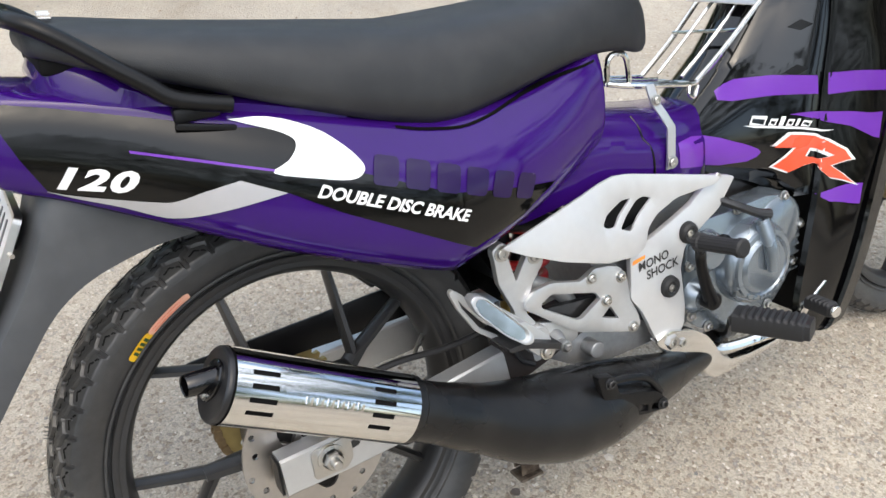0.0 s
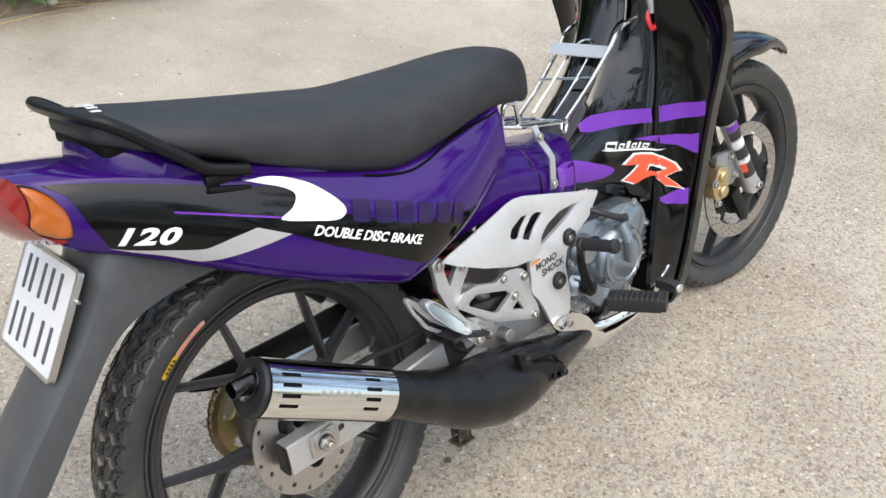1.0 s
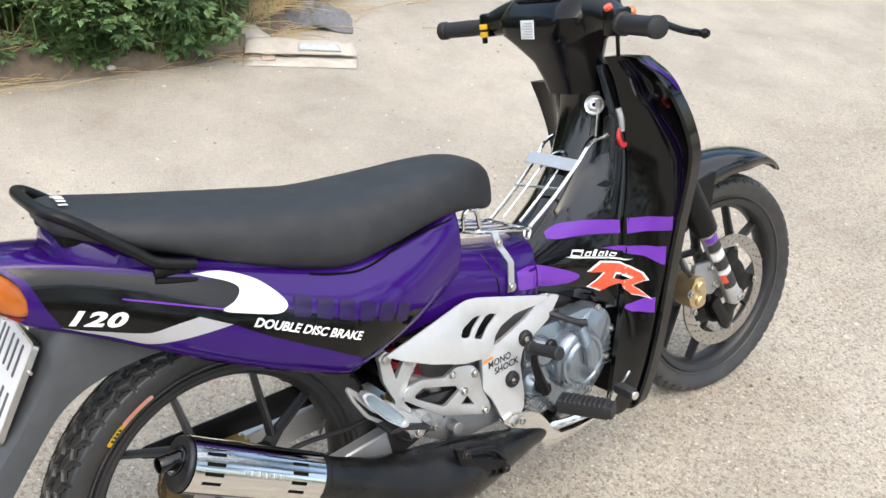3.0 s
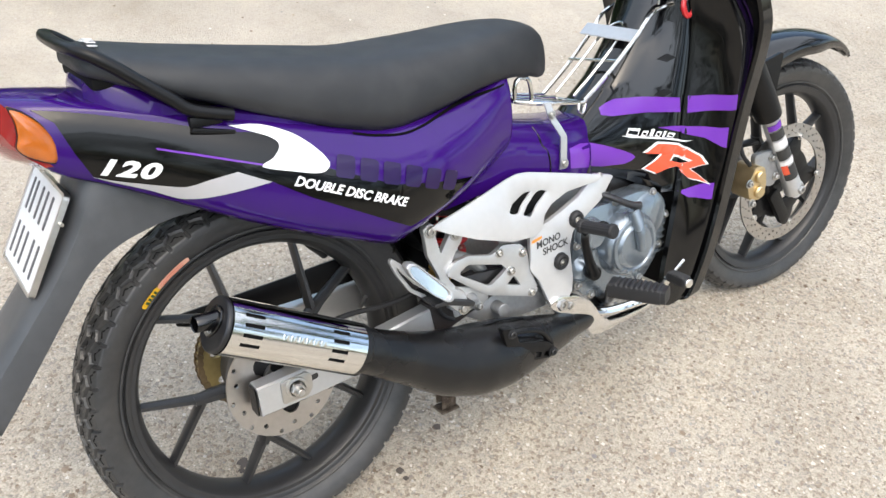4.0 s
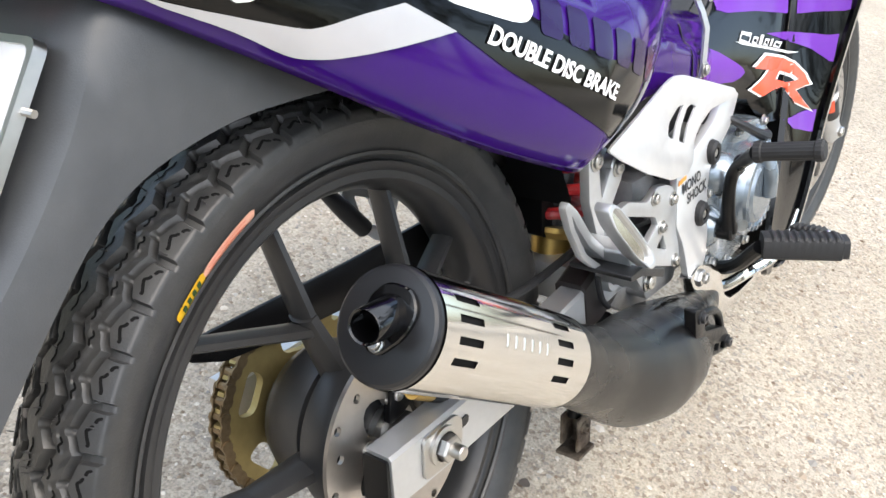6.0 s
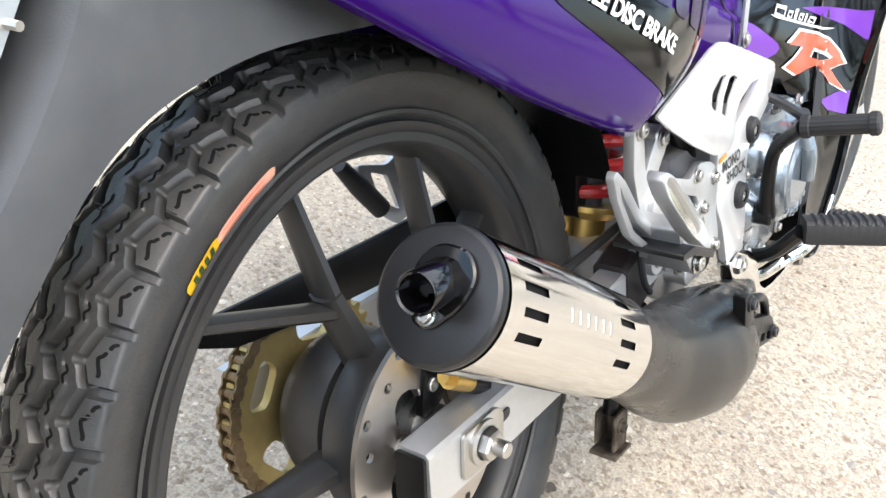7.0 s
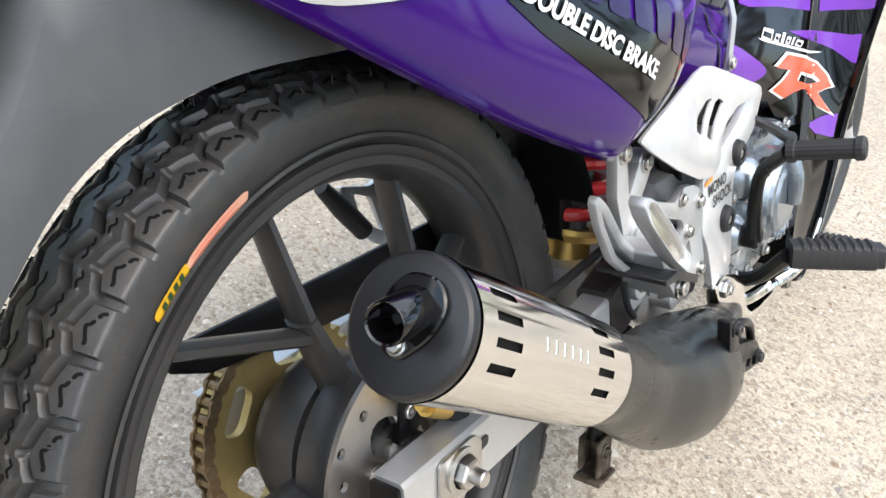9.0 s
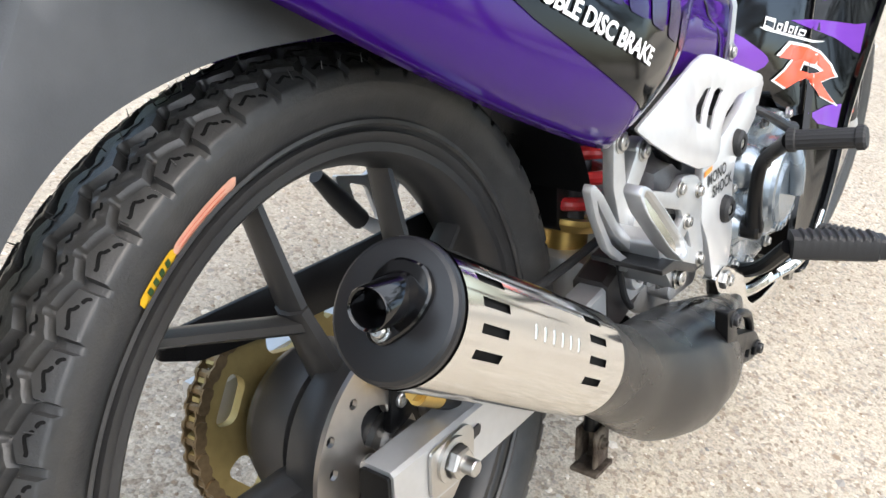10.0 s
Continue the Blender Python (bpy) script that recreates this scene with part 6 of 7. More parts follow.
part("caliper_bracket", slab(rounded([(1.15, 0.40), (1.22, 0.40), (1.25, 0.35), (1.22, 0.31), (1.16, 0.33)], 0.012), -0.075, -0.062, (), 0.002), CAST_ALLOY, cal)
for x, z in ((1.205, 0.385), (1.225, 0.335), (1.11, 0.35), (1.125, 0.30)):
    bolt("caliper_bolt", (x, -0.10 if x < 1.15 else -0.076, z), 0.007, 0.009, STEEL, cal)
part("caliper_hose", tube([(1.125, -0.085, 0.385), (1.10, -0.08, 0.42), (1.09, -0.06, 0.50), (1.08, -0.05, 0.60)], 0.005, 8), RUBBER_CLEAN, bike)
part("fork_guard", slab(rounded([(1.222, 0.280), (1.245, 0.300), (1.300, 0.215), (1.292, 0.196), (1.275, 0.200)], 0.008), -0.072, -0.060, (), 0.002), PLASTIC_BLACK, bike, "black slanting brake torque arm")
rows = []
for deg in np.linspace(47, 158, 26):
    a = radians(deg)
    t = min(1.0, (deg - 46) / 34)
    r = 0.333 + 0.010 * (1 - t) + 0.014 * math.exp(-((deg - 75) / 30) ** 2)
    w = 0.058 * t**0.6 + 0.002
    skirt = 0.045 * t
    flat = [(-w, -skirt), (-w * 1.02, -skirt * 0.5), (-w * 0.92, -0.012 * t), (-w * 0.55, -0.002), (0, 0.002)]
    full = flat + [(-y, h) for y, h in flat[-2::-1]]
    rows.append([(FRONT.x + math.cos(a) * (r + h), y, FRONT.z + math.sin(a) * (r + h)) for y, h in full])
fender = part("front_mudguard", loft(rows, closed=False), BLACK_GLOSS, bike, "glossy black pointed front mudguard", 50)
ft = fender.modifiers.new("thickness", "SOLIDIFY")
ft.thickness, ft.offset = 0.003, -1.0
part("mudguard_stay", slab(rounded([(1.13, 0.60), (1.21, 0.62), (1.20, 0.53), (1.15, 0.49)], 0.01), -0.070, -0.062), PLASTIC_BLACK, fender)

# the front wheel and fork stand a little to the right of straight ahead
FRONT_AT = Vector((1.306, 0.008, 0.282))
turned = Matrix.Translation(FRONT_AT) @ Matrix.Rotation(radians(-4), 4, Vector((-0.5, 0, 0.86))) @ Matrix.Translation(-FRONT)
for ob in [o for o in bike.children if o.name.split(".")[0] in ("front_wheel", "fork_leg", "fork_boot", "stanchion", "front_caliper", "caliper_hose", "fork_guard", "front_mudguard")]:
    for piece in (ob, *ob.children_recursive):
        piece.data.transform(turned)

middle = Vector((0.79, 0, 0.88))
turned = Matrix.Translation(middle + Vector((0.008, 0, 0))) @ Matrix.Rotation(radians(-2.5), 4, "X") @ Matrix.Rotation(radians(-2.5), 4, "Z") @ Matrix.Translation(-middle)
for piece in (bars, *bars.children_recursive):
    piece.data.transform(turned)

# maker's tag on the tail of the seat as plain white bars
for k in range(6):
    y = 0.034 - 0.0125 * k
    part("tag_bar", loft([[(-0.168 + 0.011 * q + 0.004 * (y + 0.03) / 0.06, y + 0.004 * o - 0.004 * q, 0.8325 - 0.0010 * q - 5 * y * y + h) for q, o in ((0, 1), (0, -1), (1, -1), (1, 1))] for h in (0.0, 0.0012)]), WHITE_STICKER, seat)

# ---- stickers on the bodywork ----
body_tree = bvh_of([side_panel])
shield_tree = bvh_of([shield, wings[0], tunnel])
BLACK_OUT = [(-0.250, 0.774), (-0.215, 0.767), (-0.18, 0.758), (-0.10, 0.734), (-0.02, 0.708), (0.03, 0.697), (0.062, 0.675), (0.078, 0.652), (0.060, 0.640), (0.02, 0.664), (0.10, 0.636), (0.20, 0.590), (0.36, 0.556), (0.335, 0.548), (0.30, 0.530), (0.225, 0.514), (0.15, 0.556), (0.07, 0.600), (0.02, 0.633), (-0.026, 0.655), (-0.058, 0.651), (-0.087, 0.646), (-0.104, 0.648), (-0.136, 0.657), (-0.175, 0.669), (-0.198, 0.680), (-0.214, 0.715), (-0.228, 0.756)]
graphic = flat_shape([tuple(p) for p in BLACK_OUT])
SETTLE = (-0.008, -0.005)
decal("black_graphic", graphic, body_tree, BLACK_STICKER, bike, 0.0010, "glossy black tail graphic", cell=0.007, move=SETTLE)
decal("white_crescent", flat_shape([tuple(p) for p in spline([(-0.022, 0.716), (0.020, 0.709), (0.062, 0.690), (0.088, 0.667), (0.103, 0.646), (0.101, 0.636), (0.086, 0.632), (0.05, 0.642), (0.008, 0.657), (0.026, 0.666), (0.038, 0.678), (0.034, 0.688), (0.010, 0.702)], 3)[:-1]]), body_tree, WHITE_STICKER, bike, 0.0018, "white crescent sticker", move=SETTLE)
decal("silver_stripe", flat_shape([tuple(p) for p in spline([(-0.200, 0.681), (-0.175, 0.671), (-0.136, 0.659), (-0.104, 0.650), (-0.087, 0.648), (-0.058, 0.653), (-0.026, 0.657)], 3)] + [tuple(p) for p in spline([(0.018, 0.634), (-0.037, 0.629), (-0.070, 0.6275), (-0.089, 0.629), (-0.106, 0.634), (-0.137, 0.651), (-0.175, 0.668)], 3)]), body_tree, SILVER_STICKER, bike, 0.0018, "silver swoosh sticker", move=SETTLE)
decal("capacity_number", letters("120", 0.029, (-0.196, 0.685), (0.955, -0.26), 0.42, 0.045, 1.12, 1.55), body_tree, WHITE_STICKER, bike, 0.0026, "white figures 120", move=SETTLE)
decal("brake_lettering", letters("DOUBLE DISC BRAKE", 0.0191, (0.038, 0.6185), (0.921, -0.39), 0.22, 0.032, 0.98), body_tree, WHITE_STICKER, bike, 0.0026, "white words double disc brake")
# narrow dark strip painted for the shaded gap between seat rim and side panel
gap = spline([(0.150, 0.660), (0.185, 0.650), (0.230, 0.6425), (0.269, 0.645), (0.310, 0.652), (0.352, 0.659), (0.396, 0.6655), (0.452, 0.673)], 4)
decal("panel_gap", flat_shape([(p[0], p[1] + 0.0048) for p in gap] + [(p[0], p[1] + 0.0018) for p in gap[::-1]]), body_tree, GAP_BLACK, bike, 0.0011, "narrow black strip painted for the shaded gap under the seat rim", cell=0.006)
# the maker's name as plain dark bars
bd = Vector((0.94, 0, -0.335))
bu = Vector((0.335, 0, 0.94))
for k in range(6):
    o = Vector((0.108, 0, 0.622)) + bd * (0.0375 * k)
    pts = [(0.0, 0.0), (0.029, 0.0), (0.029, 0.031), (0.0, 0.031)]
    decal("name_bar", flat_shape(rounded([((o + bd * a + bu * b).x, (o + bd * a + bu * b).z) for a, b in pts], 0.006)), body_tree, GHOST_STICKER, bike, 0.0017, move=SETTLE)
decal("violet_line", flat_shape([(-0.120, 0.7065), (-0.063, 0.687), (0.016, 0.6585), (0.016, 0.656), (-0.063, 0.684), (-0.119, 0.7035)]), body_tree, VIOLET, bike, 0.0017, move=SETTLE)
# column and leg shield: violet flames, red emblem, script mark, laid on from behind and outside
decal("violet_flame", flat_shape([(0.602, 0.529), (0.639, 0.528), (0.675, 0.520), (0.702, 0.511), (0.751, 0.490), (0.770, 0.480), (0.776, 0.473), (0.770, 0.467), (0.753, 0.463), (0.704, 0.467), (0.626, 0.487), (0.603, 0.493)]), shield_tree, VIOLET, bike, 0.0012, "violet flame sticker")
decal("violet_stripe", flat_shape([(0.706, 0.578), (0.72, 0.586), (0.74, 0.590), (0.80, 0.586), (0.874, 0.574), (0.874, 0.546), (0.80, 0.556), (0.73, 0.560), (0.706, 0.566)]), shield_tree, VIOLET, bike, 0.0012, "violet stripe sticker")
decal("violet_stripe", flat_shape([(0.700, 0.577), (0.782, 0.574), (0.793, 0.576), (0.792, 0.546), (0.783, 0.544), (0.700, 0.545)]), shield_tree, VIOLET, bike, 0.0012, "violet stripe sticker", turn=45)
decal("violet_stripe", flat_shape([(0.644, 0.522), (0.698, 0.519), (0.764, 0.509), (0.781, 0.510), (0.779, 0.468), (0.771, 0.47), (0.737, 0.49), (0.688, 0.507)]), shield_tree, VIOLET, bike, 0.0012, "violet stripe sticker", turn=45)
decal("violet_stripe", flat_shape([(0.686, 0.393), (0.736, 0.397), (0.760, 0.396), (0.757, 0.361), (0.748, 0.363), (0.709, 0.375)]), shield_tree, VIOLET, bike, 0.0012, "violet stripe sticker", turn=45)
EMBLEM = [(0.6200, 0.4770), (0.6450, 0.4920), (0.6830, 0.4833), (0.7020, 0.4745), (0.7300, 0.4540), (0.7425, 0.4367), (0.7080, 0.4331), (0.7270, 0.4160), (0.7479, 0.3962), (0.7063, 0.4148), (0.6827, 0.4408), (0.6676, 0.4386), (0.6439, 0.4313), (0.6183, 0.4454), (0.6394, 0.4579), (0.6536, 0.4694)]
HOLE = [(0.676, 0.4650), (0.700, 0.4570), (0.7131, 0.4485), (0.6885, 0.4465), (0.6690, 0.4530)]
cen = (0.680, 0.446)
swollen = lambda pts, k: [(cen[0] + (x - cen[0]) * k, cen[1] + (z - cen[1]) * k) for x, z in pts]
decal("emblem_outline", flat_shape(swollen(EMBLEM, 1.07), (swollen(HOLE, 0.75),)), shield_tree, WHITE_STICKER, bike, 0.0014, "white outline of the slanted emblem", turn=45, cell=0.008)
decal("emblem", flat_shape(swollen(EMBLEM, 0.97), (HOLE,)), shield_tree, RED_STICKER, bike, 0.0022, "red slanted emblem sticker", turn=45, cell=0.008)
# the script mark as a row of slanted plain strokes on a long underline
for x0, x1, h in ((0.583, 0.606, 0.013), (0.611, 0.622, 0.009), (0.627, 0.634, 0.013), (0.638, 0.648, 0.009), (0.652, 0.657, 0.010), (0.661, 0.674, 0.008)):
    z0 = 0.5195 - (x0 - 0.583) * 0.24
    decal("script_bar", flat_shape([(x0, z0), (x1, z0 - (x1 - x0) * 0.24), (x1 + 0.005, z0 - (x1 - x0) * 0.24 + h), (x0 + 0.005, z0 + h)], ([(x0 + 0.0035, z0 + 0.0025), (x1 - 0.0015, z0 + 0.0015 - (x1 - x0) * 0.24), (x1 + 0.001, z0 - (x1 - x0) * 0.24 + h * 0.65), (x0 + 0.006, z0 + h * 0.65)],) if x1 - x0 > 0.009 else ()), shield_tree, WHITE_STICKER, bike, 0.0014, turn=45, cell=0.008)
decal("script_bar", flat_shape([(0.574, 0.5205), (0.590, 0.5175), (0.690, 0.4920), (0.712, 0.4890), (0.690, 0.4885), (0.590, 0.5140)]), shield_tree, WHITE_STICKER, bike, 0.0016, "white script sticker as plain strokes", turn=45, cell=0.008)
for x, z in ((0.657, 0.651), (0.653, 0.586)):
    decal("vent_mark", flat_shape([(x - 0.020, z), (x, z + 0.009), (x + 0.018, z), (x, z - 0.007)]), shield_tree, PLASTIC_BLACK, bike, 0.0012, turn=45)
decal("purple_shoulder", flat_shape([(0.868, 0.900), (0.880, 0.902), (0.925, 0.862), (0.935, 0.840), (0.925, 0.840), (0.905, 0.866)]), shield_tree, PURPLE, bike, 0.0012, "purple shoulder of the leg shield")
# frame cover words
cover_tree = bvh_of([frame_cover])
decal("cover_lettering", letters("MONO", 0.0180, (0.498, 0.3715), (0.99, 0.09), 0.15, 0.02), cover_tree, LETTER_BLACK, frame_cover, 0.0012, "black word mono")
decal("cover_lettering", letters("SHOCK", 0.0180, (0.511, 0.3560), (0.99, 0.09), 0.15, 0.02), cover_tree, LETTER_BLACK, frame_cover, 0.0012, "black word shock")
decal("cover_mark", flat_shape([(0.488, 0.384), (0.512, 0.388), (0.513, 0.393), (0.490, 0.390)]), cover_tree, ORANGE_STICKER, frame_cover, 0.0012, "small orange mark")

# tyre label following the side wall
def arc_label(name, c, r0, r1, a0, a1, y, mat, lift, label=""):
    rr = []
    n = 20
    for k in range(n + 1):
        a = radians(a0 + (a1 - a0) * k / n)
        e = 1.0
        if k in (0, n):
            e = 0.55
        elif k in (1, n - 1):
            e = 0.9
        m_, h = (r0 + r1) / 2, (r1 - r0) / 2 * e
        rr.append([(c.x + math.cos(a) * (m_ + q * h), y(m_ + q * h) - lift, c.z + math.sin(a) * (m_ + q * h)) for q in (-1, -0.33, 0.33, 1)])
    return part(name, loft(rr, closed=False), mat, rear_wheel, label, 60)


wall = lambda r: -float(np.interp(r, [0.228, 0.231, 0.238, 0.250, 0.262, 0.268], [0.0219, 0.0261, 0.0308, 0.0383, 0.0423, 0.0429]))
arc_label("tyre_label", REAR, 0.2368, 0.2482, 113.2, 127.2, wall, SALMON, 0.0010, "salmon approval label on the tyre")
arc_label("tyre_label", REAR, 0.2364, 0.2486, 127.0, 135.4, wall, YELLOW, 0.0010, "yellow maker's label on the tyre")
for k in range(4):
    arc_label("label_bar", REAR, 0.2390, 0.2460, 128.4 + 1.45 * k, 129.3 + 1.45 * k, wall, GREEN_INK, 0.0016)
for q in (0.2402, 0.2442):
    arc_label("label_bar", REAR, q, q + 0.0007, 115.6, 126.2, wall, RED_STICKER, 0.0016)

# the rear wheel stands a trifle askew in its arm
turned = Matrix.Translation((0.004, 0.0, 0.277)) @ Matrix.Rotation(radians(1.8), 4, "Z") @ Matrix.Rotation(radians(-3), 4, "X") @ Matrix.Scale(1.025, 4) @ Matrix.Translation(-REAR)
for piece in (rear_wheel, *rear_wheel.children_recursive):
    piece.data.transform(turned)

# ---- the weedy road edge ----
rng = random.Random(11)
LEAF = material("weed_leaf", (0.11, 0.185, 0.068), 0.5, 0.0, 0.35, 25, rough_vary=0.1)
SHRUB = material("shrub_leaf", (0.042, 0.078, 0.029), 0.6, 0.0, 0.4, 8)
LEAF_YOUNG = material("young_leaf", (0.13, 0.20, 0.065), 0.5, 0.0, 0.3, 25)
GRASS = material("green_grass", (0.15, 0.19, 0.06), 0.55, 0.0, 0.35, 20)
STRAW = material("dry_straw", (0.40, 0.30, 0.15), 0.7, 0.0, 0.3, 40)
EARTH = material("mossy_earth", (0.16, 0.125, 0.09), 0.9, 0.0, 0.4, 30, bump=0.8, bump_scale=90)
CARD = material("weathered_card", (0.50, 0.46, 0.40), 0.8, 0.0, 0.2, 25, bump=0.2, bump_scale=200, dust=(0.30, 0.25, 0.2), dust_amount=0.5)
CARD_BLUE = material("faded_blue_print", (0.42, 0.45, 0.46), 0.8, 0.0, 0.2, 40)
CARD_RED = material("faded_red_print", (0.46, 0.35, 0.30), 0.8, 0.0, 0.2, 40)
CLOTH = material("grey_cloth", (0.16, 0.16, 0.168), 0.85, 0.0, 0.3, 60, bump=0.4, bump_scale=300)


def edge_y(x):
    """The line where the weeds meet the road."""
    return 0.145 + float(np.interp(x - 0.05, [-4, -1.5, 0.2, 0.75, 1.1, 1.5, 2.05, 2.6, 5], [3.1, 2.6, 2.32, 2.25, 2.26, 2.56, 2.95, 3.6, 6.5]))


# low bank of earth and old stone
rows = []
for x in np.linspace(-4, 3.4, 90):
    y = edge_y(x)
    k = noise.noise((x * 3, 0, 1))
    j = noise.noise((x * 9, 0, 5)) * 0.02
    h = (0.085 + 0.03 * k) * float(np.interp(x, [-4, 1.0, 1.5, 3.4], [1, 1, 0.35, 0.2]))
    rows.append([(x, y - 0.03 + j, -0.01), (x, y + 0.00 + j, h * 0.55), (x, y + 0.04 + j, h), (x, y + 0.16, h * 1.05 + 0.01 * k), (x, y + 0.6, h + 0.05), (x, y + 2.2, 0.14), (x, y + 4.0, 0.0)])
bank = part("verge", loft(rows, closed=False), EARTH, None, smooth=60)
tagged(bank, "low mossy earth bank beside the road", "verge", kind="structure")


def leaf(bm, c, d, size, up):
    """A folded, pointed leaf."""
    d = d.normalized()
    s = d.cross(up)
    if s.length < 0.05:
        return
    s.normalize()
    n = s.cross(d)
    a = bm.verts.new(c)
    m = bm.verts.new(c + d * size * 0.5 - n * size * 0.06)
    t = bm.verts.new(c + d * size - n * size * 0.12)
    l = bm.verts.new(c + d * size * 0.42 + s * size * 0.30 + n * size * 0.06)
    r = bm.verts.new(c + d * size * 0.42 - s * size * 0.30 + n * size * 0.06)
    for f in ((a, l, m), (l, t, m), (a, m, r), (m, t, r)):
        bm.faces.new(f)


def plant_mesh(seed, height, spread, count, size):
    """A leafy weed: stems with leaves in threes, looser at the top."""
    g = random.Random(seed)
    bm = bmesh.new()
    stems = max(4, count // 26)
    for _ in range(stems):
        a = g.uniform(0, 6.28)
        lean = Vector((math.cos(a), math.sin(a), 0)) * spread * g.uniform(0.15, 1.0)
        top = Vector((0, 0, height * g.uniform(0.55, 1.05))) + lean
        pts = [Vector((lean.x * 0.1, lean.y * 0.1, 0)), lean * 0.5 + Vector((0, 0, top.z * 0.6)), top]
        tube([tuple(p) for p in pts], [0.003, 0.0022, 0.0012], 5, 3, bm)
        for k in range(count // stems):
            t = g.uniform(0.12, 1.0)
            base = pts[0].lerp(pts[1], t * 2) if t < 0.5 else pts[1].lerp(pts[2], t * 2 - 1)
            b = g.uniform(0, 6.28)
            out = Vector((math.cos(b), math.sin(b), g.uniform(-0.25, 0.5)))
            c = base + out * g.uniform(0.01, 0.045)
            for q in (-0.7, 0.0, 0.7):
                dd = Matrix.Rotation(q, 3, "Z") @ out
                leaf(bm, c, dd + Vector((0, 0, g.uniform(-0.3, 0.2))), size * g.uniform(0.6, 1.2), Vector((0, 0, 1)))
    return bm


weeds = []
for k, (h, sp, n, size, mat) in enumerate(((0.42, 0.22, 330, 0.045, LEAF), (0.34, 0.22, 260, 0.04, LEAF_YOUNG), (0.52, 0.24, 380, 0.05, LEAF), (0.2, 0.14, 110, 0.032, LEAF))):
    me = plant_mesh(k + 3, h, sp, n, size)
    w_ = new("weed")
    tagged(w_, "leafy green roadside weed growing on the bank", "weed", group="roadside weeds")
    w_.location = (0, 0, -5)
    part("foliage", me, mat, w_, smooth=0)
    weeds.append(w_)
made = 0
for k in range(125):
    x = -1.5 + 3.3 * ((k * 0.618) % 1.0)
    depth = rng.triangular(0.06, 1.15, 0.2)
    if x > 1.15 and depth < 0.45:
        depth += 0.45
    y = edge_y(x) + depth
    which = weeds[(0, 2, 1, 0, 2)[k % 5]] if depth > 0.2 else weeds[3 if k % 2 else 1]
    s = rng.uniform(0.75, 1.25)
    m = pose(x, y, 0.07 + 0.02 * depth, rng.uniform(-8, 8), rng.uniform(-8, 8), rng.uniform(0, 360))
    if made < 4:
        w_ = weeds[made]
        w_.matrix_world = m
    else:
        copy_thing(which, m)
    made += 1

# low growth hanging over the face of the bank
for k in range(26):
    x = -1.2 + 2.35 * ((k * 0.618 + 0.3) % 1.0)
    if -0.1 < x < 0.45 and k % 3:
        x += 0.55
    copy_thing(weeds[(3, 1, 0)[k % 3]], pose(x, edge_y(x) + rng.uniform(-0.02, 0.12), 0.015, rng.uniform(5, 22), rng.uniform(-10, 10), rng.uniform(0, 360)))

# grass and straw, uncountable
blades = bmesh.new()
for k in range(2600):
    x = rng.uniform(-1.7, 2.5)
    y = edge_y(x) + rng.triangular(-0.06, 1.3, 0.2)
    h = rng.uniform(0.08, 0.42) * (1.3 if x < -0.2 else 1)
    a = rng.uniform(0, 6.28)
    bend = rng.uniform(0.2, 0.9) * h
    d = Vector((math.cos(a), math.sin(a) - 0.35, 0))
    s = Vector((-d.y, d.x, 0)).normalized() * rng.uniform(0.0015, 0.0035)
    b = Vector((x, y, 0.05))
    p = [b, b + Vector((0, 0, h * 0.6)) + d * bend * 0.25, b + Vector((0, 0, h * 0.85)) + d * bend]
    v = [blades.verts.new(q + o) for q, o in ((p[0], -s), (p[0], s), (p[1], s * 0.8), (p[1], -s * 0.8))]
    t = blades.verts.new(p[2])
    blades.faces.new(v)
    blades.faces.new((v[3], v[2], t))
grass = part("grass", blades, GRASS, None, smooth=0)
tagged(grass, "tall green grass blades along the bank", "grass", kind="stuff")
straws = bmesh.new()
for k in range(1500):
    x = rng.uniform(-1.6, 2.6) if k % 3 == 0 else rng.triangular(0.95, 2.5, 1.5)
    flat = rng.random() < 0.6
    y = edge_y(x) + (rng.triangular(-0.16, 0.3, 0.05) if flat else rng.uniform(0.0, 0.7))
    ln = rng.uniform(0.06, 0.30)
    a = rng.uniform(-0.7, 0.7) + (3.14 if rng.random() < 0.5 else 0)
    z = 0.006 + (0.09 if y > edge_y(x) else 0) + rng.uniform(0, 0.01)
    d = Vector((math.cos(a), math.sin(a), 0.02 if flat else rng.uniform(0.4, 1.6)))
    p0 = Vector((x, y, z))
    tube([tuple(p0), tuple(p0 + d * ln * 0.5 + Vector((0, 0, 0.01))), tuple(p0 + d * ln + (Vector((0, 0, -0.02)) if not flat else Vector((0, 0, 0))))], [0.0015, 0.0012, 0.0007], 4, 2, straws)
for x, y, a, ln in ((1.98, 2.72, 0.12, 0.42), (2.2, 2.72, 0.05, 0.35), (2.08, 2.42, -0.6, 0.16), (0.30, 2.30, 0.15, 0.35), (0.05, 2.36, -0.1, 0.4), (1.80, 2.58, 0.6, 0.2), (2.35, 2.9, 0.5, 0.4)):
    tube([(x, y, 0.01), (x + math.cos(a) * ln * 0.5, y + math.sin(a) * ln * 0.5, 0.016), (x + math.cos(a) * ln, y + math.sin(a) * ln, 0.008)], [0.0026, 0.0022, 0.0012], 5, 3, straws)
straw = part("straw", straws, STRAW, None, smooth=0)
tagged(straw, "dry straw and dead stalks on the road edge", "straw", kind="stuff")

# flattened cardboard
card = new("cardboard")
card.location = (0.085, 0.150, 0.0)
tagged(card, "flattened weathered cardboard with faded print on the road", "cardboard")


